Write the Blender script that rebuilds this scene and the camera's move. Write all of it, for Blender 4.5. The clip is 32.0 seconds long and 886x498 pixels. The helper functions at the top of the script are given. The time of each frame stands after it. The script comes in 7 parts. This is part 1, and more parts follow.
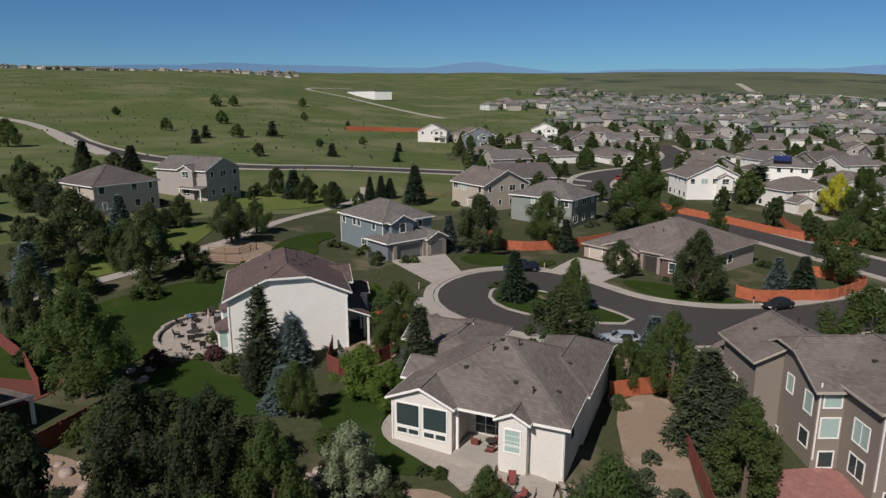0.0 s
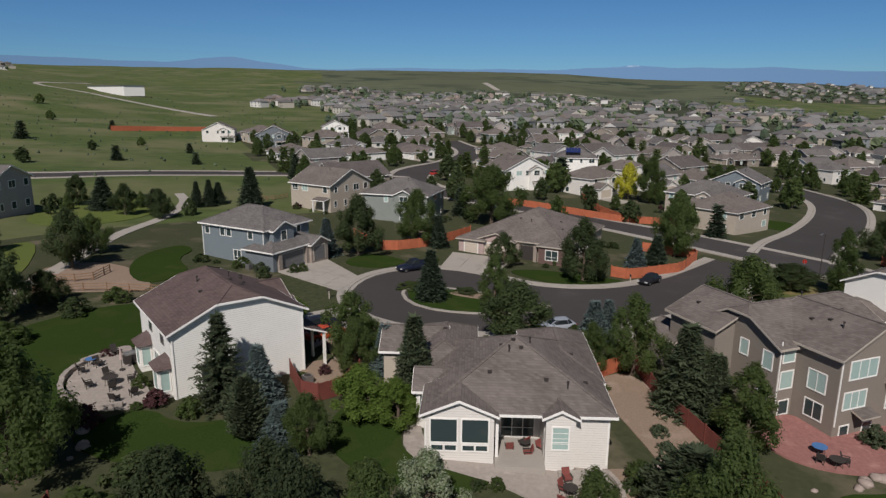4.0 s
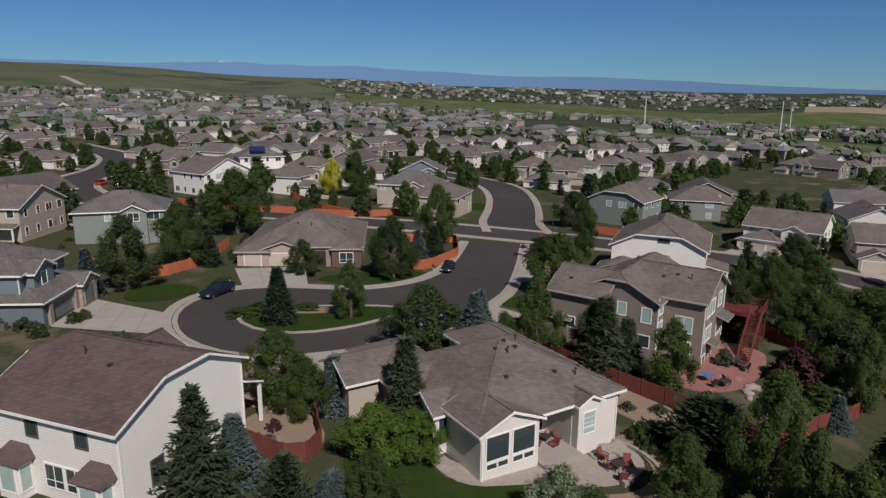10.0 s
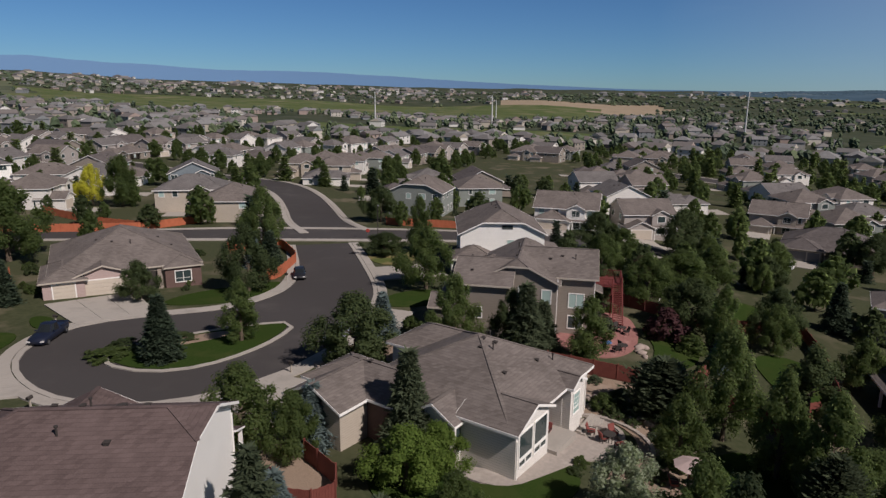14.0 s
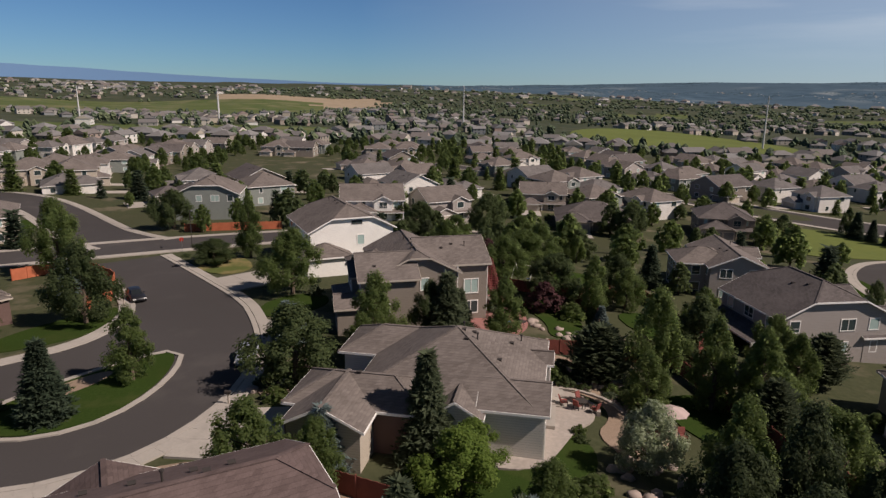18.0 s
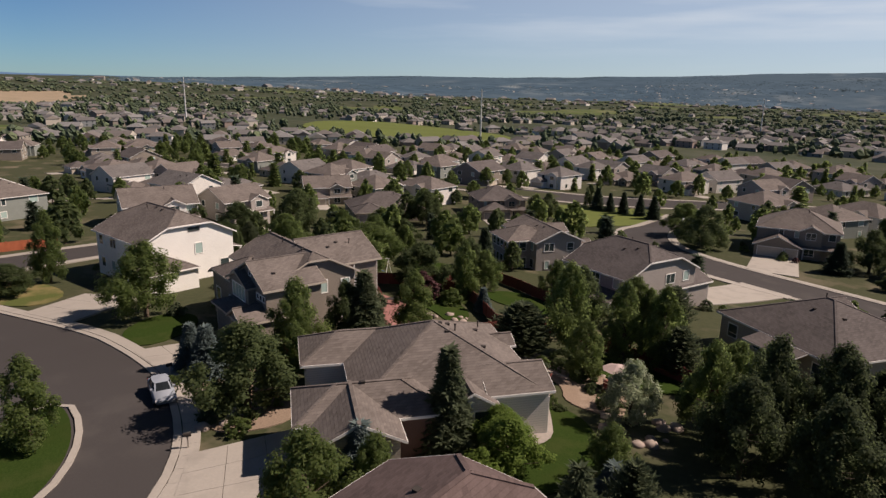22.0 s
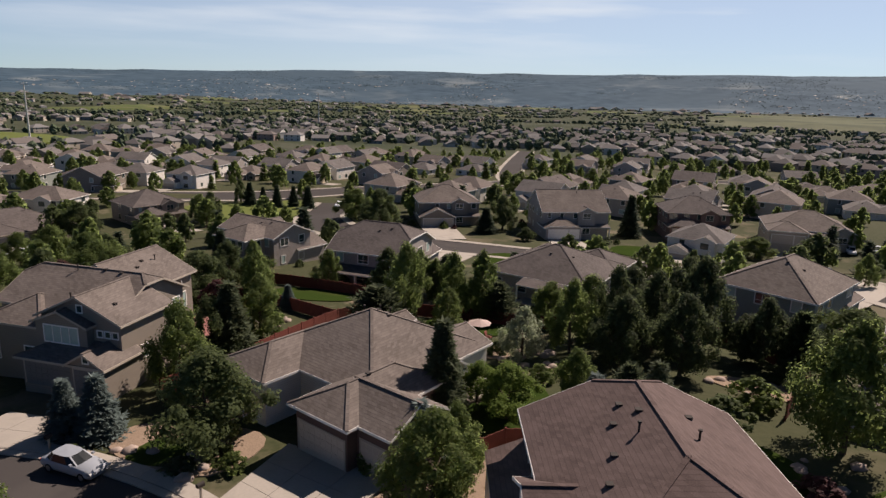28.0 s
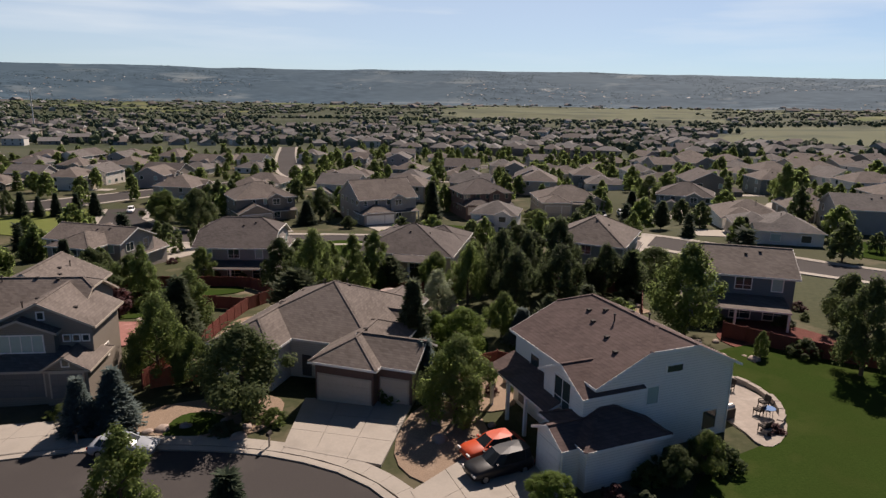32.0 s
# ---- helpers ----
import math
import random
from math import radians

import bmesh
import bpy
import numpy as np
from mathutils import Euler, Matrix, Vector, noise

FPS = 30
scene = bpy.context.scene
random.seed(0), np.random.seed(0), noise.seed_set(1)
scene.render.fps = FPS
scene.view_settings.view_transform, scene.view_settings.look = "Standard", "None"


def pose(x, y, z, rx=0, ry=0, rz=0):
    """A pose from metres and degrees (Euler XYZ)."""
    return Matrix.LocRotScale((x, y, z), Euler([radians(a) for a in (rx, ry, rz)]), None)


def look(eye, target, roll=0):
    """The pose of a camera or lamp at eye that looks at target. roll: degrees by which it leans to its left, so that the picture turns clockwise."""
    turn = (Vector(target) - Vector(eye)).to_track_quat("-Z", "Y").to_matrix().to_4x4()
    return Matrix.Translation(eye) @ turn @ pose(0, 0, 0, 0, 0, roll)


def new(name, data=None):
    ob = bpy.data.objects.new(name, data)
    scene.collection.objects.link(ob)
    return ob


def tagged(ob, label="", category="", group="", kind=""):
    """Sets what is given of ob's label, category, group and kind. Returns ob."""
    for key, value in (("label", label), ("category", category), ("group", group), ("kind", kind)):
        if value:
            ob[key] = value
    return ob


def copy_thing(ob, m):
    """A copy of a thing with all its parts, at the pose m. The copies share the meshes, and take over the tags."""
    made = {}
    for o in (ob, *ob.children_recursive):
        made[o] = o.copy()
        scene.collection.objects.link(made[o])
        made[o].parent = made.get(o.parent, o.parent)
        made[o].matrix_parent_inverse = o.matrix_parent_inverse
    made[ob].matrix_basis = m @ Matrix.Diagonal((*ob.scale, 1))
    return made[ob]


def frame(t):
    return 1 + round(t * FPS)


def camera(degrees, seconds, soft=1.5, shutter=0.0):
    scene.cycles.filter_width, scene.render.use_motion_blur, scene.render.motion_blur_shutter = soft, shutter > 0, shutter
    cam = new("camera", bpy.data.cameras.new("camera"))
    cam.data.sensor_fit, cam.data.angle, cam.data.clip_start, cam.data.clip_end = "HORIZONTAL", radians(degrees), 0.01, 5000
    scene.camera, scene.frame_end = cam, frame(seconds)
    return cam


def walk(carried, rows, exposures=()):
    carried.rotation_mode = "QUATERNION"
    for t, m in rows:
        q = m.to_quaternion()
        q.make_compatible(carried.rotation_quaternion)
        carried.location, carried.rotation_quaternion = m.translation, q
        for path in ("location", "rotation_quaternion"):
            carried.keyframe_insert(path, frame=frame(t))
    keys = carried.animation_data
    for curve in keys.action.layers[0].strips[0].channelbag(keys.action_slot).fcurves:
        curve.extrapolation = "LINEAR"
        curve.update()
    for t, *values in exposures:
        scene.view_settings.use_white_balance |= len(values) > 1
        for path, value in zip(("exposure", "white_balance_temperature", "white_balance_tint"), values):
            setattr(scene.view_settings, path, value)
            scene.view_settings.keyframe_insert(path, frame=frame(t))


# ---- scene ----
cam = camera(68.2, 32.0, soft=1.4)
METRES, EYE, TILT, LEAN, TURN = 160.0, 24.0, 0.0, 0.0, 0.0
ROWS = [
    (0.0, 0.0, 0.0, 0.0, -0.01, -13.1, 0.04),
    (0.5, -0.0155, 0.0021, -0.0, -2.74, -13.15, -0.02),
    (1.0, -0.0309, 0.0051, -0.0002, -5.37, -13.18, -0.12),
    (1.5, -0.0459, 0.0088, -0.0002, -8.08, -13.21, -0.17),
    (2.0, -0.0607, 0.0132, -0.0002, -10.82, -13.23, -0.22),
    (2.5, -0.0753, 0.0184, -0.0002, -13.64, -13.23, -0.21),
    (3.0, -0.0896, 0.024, -0.0003, -16.0, -13.24, -0.25),
    (3.5, -0.1035, 0.0303, -0.0004, -18.31, -13.26, -0.28),
    (5.5, -0.1567, 0.0611, 0.0, -28.92, -13.34, -0.39),
    (6.0, -0.1689, 0.0708, -0.0001, -31.88, -13.33, -0.43),
    (6.5, -0.1806, 0.0809, -0.0002, -34.69, -13.34, -0.46),
    (7.0, -0.1918, 0.0916, -0.0003, -37.57, -13.33, -0.5),
    (7.5, -0.2023, 0.1027, -0.0001, -40.39, -13.36, -0.49),
    (8.0, -0.2124, 0.1143, -0.0002, -43.2, -13.37, -0.51),
    (8.5, -0.2218, 0.1264, -0.0001, -46.06, -13.38, -0.48),
    (9.0, -0.2308, 0.139, 0.0, -48.88, -13.37, -0.52),
    (9.5, -0.2393, 0.1519, -0.0001, -51.73, -13.36, -0.55),
    (10.0, -0.2472, 0.1653, 0.0, -54.55, -13.4, -0.52),
    (10.5, -0.2543, 0.1794, -0.0, -57.25, -13.4, -0.58),
    (11.0, -0.2606, 0.1937, 0.0002, -60.23, -13.41, -0.58),
    (11.5, -0.2664, 0.2083, -0.0, -63.12, -13.43, -0.59),
    (12.0, -0.2716, 0.2228, -0.0001, -66.16, -13.44, -0.6),
    (12.5, -0.2759, 0.2376, -0.0001, -69.6, -13.5, -0.61),
    (13.0, -0.2795, 0.2528, -0.0003, -72.83, -13.53, -0.62),
    (13.5, -0.283, 0.2677, -0.0002, -75.7, -13.58, -0.58),
    (14.0, -0.2856, 0.2829, 0.0001, -78.65, -13.62, -0.6),
    (14.5, -0.2871, 0.2986, -0.0001, -81.6, -13.62, -0.69),
    (16.5, -0.2843, 0.3604, -0.0023, -93.76, -13.73, -0.59),
    (17.0, -0.2819, 0.3758, -0.0027, -96.74, -13.78, -0.64),
    (17.5, -0.2789, 0.391, -0.003, -99.77, -13.82, -0.65),
    (18.0, -0.2754, 0.4063, -0.0035, -102.81, -13.85, -0.7),
    (18.5, -0.2708, 0.421, -0.0038, -105.72, -13.89, -0.74),
    (19.0, -0.2658, 0.4358, -0.004, -108.66, -13.92, -0.84),
    (19.5, -0.2603, 0.4499, -0.0042, -111.61, -13.97, -0.83),
    (20.0, -0.2537, 0.4638, -0.0045, -114.68, -14.02, -0.89),
    (20.5, -0.2468, 0.4774, -0.0048, -117.7, -14.04, -0.96),
    (21.0, -0.2395, 0.4909, -0.0047, -120.77, -14.07, -1.01),
    (21.5, -0.2314, 0.5036, -0.0049, -123.84, -14.09, -1.02),
    (22.0, -0.2222, 0.5159, -0.0051, -127.04, -14.1, -1.07),
    (22.5, -0.2127, 0.5277, -0.0053, -130.21, -14.11, -1.13),
    (23.0, -0.2026, 0.5393, -0.0054, -133.33, -14.11, -1.18),
    (23.5, -0.1922, 0.5504, -0.0054, -136.49, -14.1, -1.21),
    (24.0, -0.1813, 0.5612, -0.005, -139.6, -14.09, -1.23),
    (24.5, -0.1698, 0.5711, -0.0052, -142.76, -14.06, -1.24),
    (25.0, -0.158, 0.5806, -0.0052, -145.9, -14.02, -1.25),
    (25.5, -0.1466, 0.5905, -0.0049, -149.15, -13.98, -1.29),
    (27.5, -0.1023, 0.6312, -0.0063, -161.66, -13.73, -1.54),
    (28.0, -0.0894, 0.6428, -0.0065, -164.76, -13.7, -1.56),
    (28.5, -0.0759, 0.6546, -0.0066, -167.85, -13.69, -1.56),
    (29.0, -0.0619, 0.6663, -0.0065, -170.91, -13.69, -1.53),
    (29.5, -0.0479, 0.6778, -0.0063, -174.02, -13.64, -1.47),
    (30.0, -0.0343, 0.6886, -0.0062, -177.01, -13.61, -1.39),
    (30.5, -0.0215, 0.6991, -0.006, -180.01, -13.58, -1.35),
    (31.0, -0.0088, 0.7091, -0.0057, -182.5, -13.58, -1.33),
    (31.5, 0.0038, 0.7185, -0.0054, -184.74, -13.6, -1.29),
    (32.0, 0.0166, 0.7276, -0.005, -186.99, -13.6, -1.25),
]
EXPOSURE = ((0.0, 0.05, 6350, 11), (7.0, -0.17, 6250, 12), (13.0, -0.08, 6350, 15), (19.0, 0.22, 7050, 18), (25.0, 0.5, 7300, 20), (32.0, 0.56, 7250, 18))
walk(cam, [(t, pose(0, 0, EYE, TILT, LEAN, TURN) @ pose(METRES * x, METRES * y, METRES * z, 90 + pitch, roll, yaw)) for t, x, y, z, yaw, pitch, roll in ROWS], EXPOSURE)

# ---- light ----
SUN_DIR = Vector((-0.375, -0.60, 0.71)).normalized()   # towards the sun
world = bpy.data.worlds.new("sky")
scene.world = world
world.use_nodes = True
wn = world.node_tree
sky = wn.nodes.new("ShaderNodeTexSky")
sky.sky_type, sky.sun_disc = "NISHITA", False
sky.sun_elevation = math.asin(SUN_DIR.z)
sky.sun_rotation = math.atan2(SUN_DIR.x, SUN_DIR.y)
sky.altitude, sky.air_density, sky.dust_density, sky.ozone_density = 1800.0, 1.0, 0.25, 3.0
# thin streaks of high cloud
wtc = wn.nodes.new("ShaderNodeTexCoord")
wmap = wn.nodes.new("ShaderNodeMapping")
wmap.inputs["Scale"].default_value = (1.6, 1.6, 16.0)
wnoise = wn.nodes.new("ShaderNodeTexNoise")
wnoise.inputs["Scale"].default_value, wnoise.inputs["Detail"].default_value = 1.6, 6.0
wramp = wn.nodes.new("ShaderNodeValToRGB")
wramp.color_ramp.elements[0].position, wramp.color_ramp.elements[1].position = 0.50, 0.78
wramp.color_ramp.elements[0].color, wramp.color_ramp.elements[1].color = (0, 0, 0, 1), (0.45, 0.45, 0.45, 1)
wsep = wn.nodes.new("ShaderNodeSeparateXYZ")
wband = wn.nodes.new("ShaderNodeMapRange")
for k, v in zip(range(1, 5), (0.02, 0.10, 0.0, 1.0)):
    wband.inputs[k].default_value = v
wside = wn.nodes.new("ShaderNodeMapRange")
for k, v in zip(range(1, 5), (-0.1, -0.95, 0.0, 1.0)):
    wside.inputs[k].default_value = v
wm1 = wn.nodes.new("ShaderNodeMath"); wm1.operation = "MULTIPLY"
wm2 = wn.nodes.new("ShaderNodeMath"); wm2.operation = "MULTIPLY"
wmix = wn.nodes.new("ShaderNodeMix"); wmix.data_type = "RGBA"
wmix.inputs["B"].default_value = (6.6, 7.8, 8.7, 1)
wl = wn.links.new
wl(wtc.outputs["Generated"], wmap.inputs["Vector"]); wl(wmap.outputs["Vector"], wnoise.inputs["Vector"])
wl(wnoise.outputs["Fac"], wramp.inputs["Fac"]); wl(wtc.outputs["Generated"], wsep.inputs["Vector"])
wl(wsep.outputs["Z"], wband.inputs[0]); wl(wsep.outputs["Y"], wside.inputs[0])
wl(wramp.outputs["Color"], wm1.inputs[0]); wl(wband.outputs[0], wm1.inputs[1])
wveil = wn.nodes.new("ShaderNodeMath"); wveil.operation = "ADD"
wveil.inputs[1].default_value = 0.5
wl(wm1.outputs[0], wveil.inputs[0])
wl(wveil.outputs[0], wm2.inputs[0]); wl(wside.outputs[0], wm2.inputs[1])
wtint = wn.nodes.new("ShaderNodeMix"); wtint.data_type, wtint.blend_type = "RGBA", "MULTIPLY"
wtint.inputs["Factor"].default_value = 1.0
wtint.inputs["B"].default_value = (0.36, 0.585, 0.79, 1)
wdeep = wn.nodes.new("ShaderNodeMapRange")   # the clear sky deepens towards the zenith
wdeep.interpolation_type = "SMOOTHSTEP"
for k, v in zip(range(1, 5), (0.1, 0.95, 1.0, 0.36)):
    wdeep.inputs[k].default_value = v
wl(wsep.outputs["Z"], wdeep.inputs[0])
wdark = wn.nodes.new("ShaderNodeVectorMath"); wdark.operation = "SCALE"
wl(wdeep.outputs[0], wdark.inputs["Scale"])
wl(sky.outputs["Color"], wtint.inputs["A"])
wl(wm2.outputs[0], wmix.inputs["Factor"]); wl(wtint.outputs["Result"], wmix.inputs["A"])
wl(wmix.outputs["Result"], wdark.inputs[0])
wl(wdark.outputs["Vector"], wn.nodes["Background"].inputs["Color"])
wn.nodes["Background"].inputs["Strength"].default_value = 0.076
sun = new("sun", bpy.data.lights.new("sun", "SUN"))
sun.data.energy, sun.data.angle, sun.data.color = 4.75, radians(0.6), (1.0, 0.94, 0.88)
sun.matrix_world = look(SUN_DIR * 300, (0, 0, 0))

# ---- materials ----
MATS = {}


def nodes_of(name):
    m = bpy.data.materials.new(name)
    m.use_nodes = True
    MATS[name] = m
    return m, m.node_tree, m.node_tree.nodes["Principled BSDF"]


def add(t, kind, **inputs):
    n = t.nodes.new(kind)
    for k, v in inputs.items():
        n.inputs[k.replace("_", " ")].default_value = v
    return n


def maths(t, op, a, b=None):
    n = t.nodes.new("ShaderNodeMath")
    n.operation = op
    for i, v in enumerate((a, b)):
        if v is None:
            continue
        if isinstance(v, (int, float)):
            n.inputs[i].default_value = v
        else:
            t.links.new(v, n.inputs[i])
    return n.outputs[0]


def mix(t, fac, a, b, blend="MIX"):
    n = t.nodes.new("ShaderNodeMix")
    n.data_type, n.blend_type = "RGBA", blend
    for key, v in (("Factor", fac), ("A", a), ("B", b)):
        if isinstance(v, (int, float)):
            n.inputs[key].default_value = v
        elif isinstance(v, tuple):
            n.inputs[key].default_value = (*v, 1)
        else:
            t.links.new(v, n.inputs[key])
    return n.outputs["Result"]


def ramp(t, src, lo, hi):
    n = add(t, "ShaderNodeMapRange", From_Min=lo, From_Max=hi)
    t.links.new(src, n.inputs["Value"])
    return n.outputs["Result"]


def noise_of(t, scale, detail=4.0, vec=None, rough=0.55):
    n = add(t, "ShaderNodeTexNoise", Scale=scale, Detail=detail, Roughness=rough)
    if vec is None:
        vec = world_pos(t)
    t.links.new(vec, n.inputs["Vector"])
    return n.outputs["Fac"]


def world_pos(t):
    return t.nodes.new("ShaderNodeNewGeometry").outputs["Position"]


def bump(t, p, h, strength=0.4, dist=0.05):
    n = add(t, "ShaderNodeBump", Strength=strength, Distance=dist)
    t.links.new(h, n.inputs["Height"])
    t.links.new(n.outputs["Normal"], p.inputs["Normal"])


def ground_mat(name, a, b, c, s1=0.15, s2=2.5, rough=0.9, relief=0.3, third=(0.55, 0.75), s3=0.03):
    """Two-scale ground colour: a and b by fine noise, c in large patches."""
    m, t, p = nodes_of(name)
    f = noise_of(t, s2, 6.0)
    g = noise_of(t, s1, 5.0)
    k = noise_of(t, s3, 4.0)
    col = mix(t, ramp(t, f, 0.3, 0.7), a, b)
    col = mix(t, ramp(t, g, *third), col, c)
    col = mix(t, ramp(t, k, 0.35, 0.7), col, tuple(v * 0.78 for v in a))
    t.links.new(col, p.inputs["Base Color"])
    p.inputs["Roughness"].default_value, p.inputs["Specular IOR Level"].default_value = rough, 0.06
    bump(t, p, f, relief, 0.06)
    return m


def shingle_mat(name, a, b):
    """Asphalt shingles: courses, tabs and weathering."""
    m, t, p = nodes_of(name)
    pos = add(t, "ShaderNodeTexCoord").outputs["Object"]
    sep = add(t, "ShaderNodeSeparateXYZ")
    t.links.new(pos, sep.inputs["Vector"])
    zc = maths(t, "MULTIPLY", sep.outputs["Z"], 8.5)
    row = maths(t, "FLOOR", zc)
    saw = maths(t, "FRACT", zc)
    side = maths(t, "ADD", sep.outputs["X"], maths(t, "MULTIPLY", sep.outputs["Y"], 1.0))
    tab = maths(t, "FLOOR", maths(t, "ADD", maths(t, "MULTIPLY", side, 2.6), maths(t, "MULTIPLY", row, 0.5)))
    comb = add(t, "ShaderNodeCombineXYZ")
    t.links.new(row, comb.inputs["X"]); t.links.new(tab, comb.inputs["Y"])
    wh = t.nodes.new("ShaderNodeTexWhiteNoise")
    t.links.new(comb.outputs["Vector"], wh.inputs["Vector"])
    fine = noise_of(t, 14.0, 3.0)
    big = noise_of(t, 0.35, 4.0)
    col = mix(t, wh.outputs["Value"], a, b)
    col = mix(t, maths(t, "MULTIPLY", ramp(t, fine, 0.35, 0.7), 0.5), col, tuple(v * 0.6 for v in a))
    col = mix(t, maths(t, "MULTIPLY", ramp(t, big, 0.4, 0.75), 0.45), col, tuple(v * 1.25 for v in b))
    col = mix(t, maths(t, "MULTIPLY", ramp(t, saw, 0.80, 1.0), 0.4), col, tuple(v * 0.4 for v in a))
    t.links.new(col, p.inputs["Base Color"])
    p.inputs["Roughness"].default_value, p.inputs["Specular IOR Level"].default_value = 0.92, 0.12
    bump(t, p, maths(t, "ADD", maths(t, "MULTIPLY", saw, -0.8), maths(t, "MULTIPLY", fine, 0.8)), 0.35, 0.025)
    return m


def siding_mat(name, a, step=0.2, groove=0.6):
    m, t, p = nodes_of(name)
    pos = add(t, "ShaderNodeTexCoord").outputs["Object"]
    sep = add(t, "ShaderNodeSeparateXYZ")
    t.links.new(pos, sep.inputs["Vector"])
    saw = maths(t, "FRACT", maths(t, "MULTIPLY", sep.outputs["Z"], 1 / step))
    big = noise_of(t, 0.5, 4.0)
    fine = noise_of(t, 9.0, 3.0)
    col = mix(t, maths(t, "MULTIPLY", ramp(t, big, 0.35, 0.7), 0.35), a, tuple(v * 0.82 for v in a))
    col = mix(t, maths(t, "MULTIPLY", maths(t, "LESS_THAN", saw, 0.12), groove), col, tuple(v * 0.45 for v in a))
    col = mix(t, maths(t, "MULTIPLY", ramp(t, fine, 0.4, 0.8), 0.15), col, tuple(v * 1.12 for v in a))
    t.links.new(col, p.inputs["Base Color"])
    p.inputs["Roughness"].default_value, p.inputs["Specular IOR Level"].default_value = 0.75, 0.2
    bump(t, p, saw, 0.5, 0.02)
    return m


def plain_mat(name, a, rough=0.6, metal=0.0, var=0.2, scale=3.0, relief=0.1):
    m, t, p = nodes_of(name)
    f = noise_of(t, scale, 5.0)
    col = mix(t, maths(t, "MULTIPLY", ramp(t, f, 0.3, 0.75), var * 2), a, tuple(v * 0.65 for v in a))
    t.links.new(col, p.inputs["Base Color"])
    p.inputs["Roughness"].default_value, p.inputs["Metallic"].default_value = rough, metal
    p.inputs["Specular IOR Level"].default_value = 0.5 if rough < 0.45 or metal else 0.2
    bump(t, p, noise_of(t, scale * 8, 3.0), relief, 0.02)
    return m


def island_mat(name, cols, rough=0.85, by="Random Per Island", var=0.3):
    """Each separate piece of the mesh takes one of the colours."""
    m, t, p = nodes_of(name)
    src = t.nodes.new("ShaderNodeNewGeometry").outputs["Random Per Island"] if by == "Random Per Island" else t.nodes.new("ShaderNodeObjectInfo").outputs["Random"]
    r = t.nodes.new("ShaderNodeValToRGB")
    r.color_ramp.interpolation = "CONSTANT"
    e = r.color_ramp.elements
    while len(e) < len(cols):
        e.new(0.5)
    for i, c in enumerate(cols):
        e[i].position, e[i].color = i / len(cols), (*c, 1)
    t.links.new(src, r.inputs["Fac"])
    f = noise_of(t, 0.8, 4.0)
    col = mix(t, maths(t, "MULTIPLY", ramp(t, f, 0.35, 0.7), var), r.outputs["Color"], (0.06, 0.055, 0.05))
    t.links.new(col, p.inputs["Base Color"])
    p.inputs["Roughness"].default_value, p.inputs["Specular IOR Level"].default_value = rough, 0.06
    return m


def leaf_mat(name, a, b, light=0.25):
    m, t, p = nodes_of(name)
    rnd = t.nodes.new("ShaderNodeObjectInfo").outputs["Random"]
    isl = t.nodes.new("ShaderNodeNewGeometry").outputs["Random Per Island"]
    col = mix(t, isl, a, b)
    col = mix(t, maths(t, "MULTIPLY", rnd, 0.5), col, tuple(v * 0.6 for v in a))
    t.links.new(col, p.inputs["Base Color"])
    p.inputs["Roughness"].default_value, p.inputs["Specular IOR Level"].default_value = 0.75, 0.12
    tr = t.nodes.new("ShaderNodeBsdfTranslucent")
    t.links.new(mix(t, 0.5, col, tuple(v * 3.4 for v in b)), tr.inputs["Color"])
    ms = t.nodes.new("ShaderNodeMixShader")
    ms.inputs[0].default_value = light
    t.links.new(p.outputs[0], ms.inputs[1]); t.links.new(tr.outputs[0], ms.inputs[2])
    t.links.new(ms.outputs[0], t.nodes["Material Output"].inputs["Surface"])
    return m


G_EARTH = ground_mat("dry_yard_ground", (0.066, 0.068, 0.036), (0.036, 0.044, 0.02), (0.2, 0.16, 0.115), 0.12, 1.6, third=(0.54, 0.66), s3=0.06, relief=0.5)
G_LAWN = ground_mat("mown_lawn", (0.033, 0.053, 0.013), (0.021, 0.039, 0.009), (0.06, 0.068, 0.023), 0.3, 6.0, rough=0.95, relief=0.5, third=(0.5, 0.75), s3=0.15)
lawn_bsdf = G_LAWN.node_tree.nodes["Principled BSDF"]
lawn_bsdf.inputs["Specular IOR Level"].default_value = 0.0
G_DRYLAWN = ground_mat("dry_lawn", (0.10, 0.11, 0.035), (0.065, 0.085, 0.025), (0.21, 0.16, 0.075), 0.22, 5.0, third=(0.45, 0.6))
G_MEADOW = ground_mat("meadow_grass", (0.094, 0.12, 0.04), (0.043, 0.062, 0.022), (0.15, 0.14, 0.075), 0.02, 0.14, third=(0.44, 0.6), s3=0.007, relief=0.6)
G_PARK = ground_mat("park_grass", (0.125, 0.148, 0.042), (0.096, 0.118, 0.034), (0.17, 0.18, 0.05), 0.04, 0.5, s3=0.02)
G_ASPHALT = ground_mat("asphalt", (0.066, 0.059, 0.056), (0.055, 0.05, 0.049), (0.08, 0.072, 0.067), 0.2, 9.0, relief=0.12)
G_VERGE = ground_mat("rough_verge_grass", (0.115, 0.14, 0.036), (0.082, 0.108, 0.028), (0.16, 0.15, 0.065), 0.08, 0.9, s3=0.03, relief=0.5)
G_CONCRETE = ground_mat("concrete", (0.37, 0.332, 0.288), (0.32, 0.29, 0.255), (0.25, 0.228, 0.2), 0.5, 5.0, 0.85, 0.08, (0.5, 0.8))
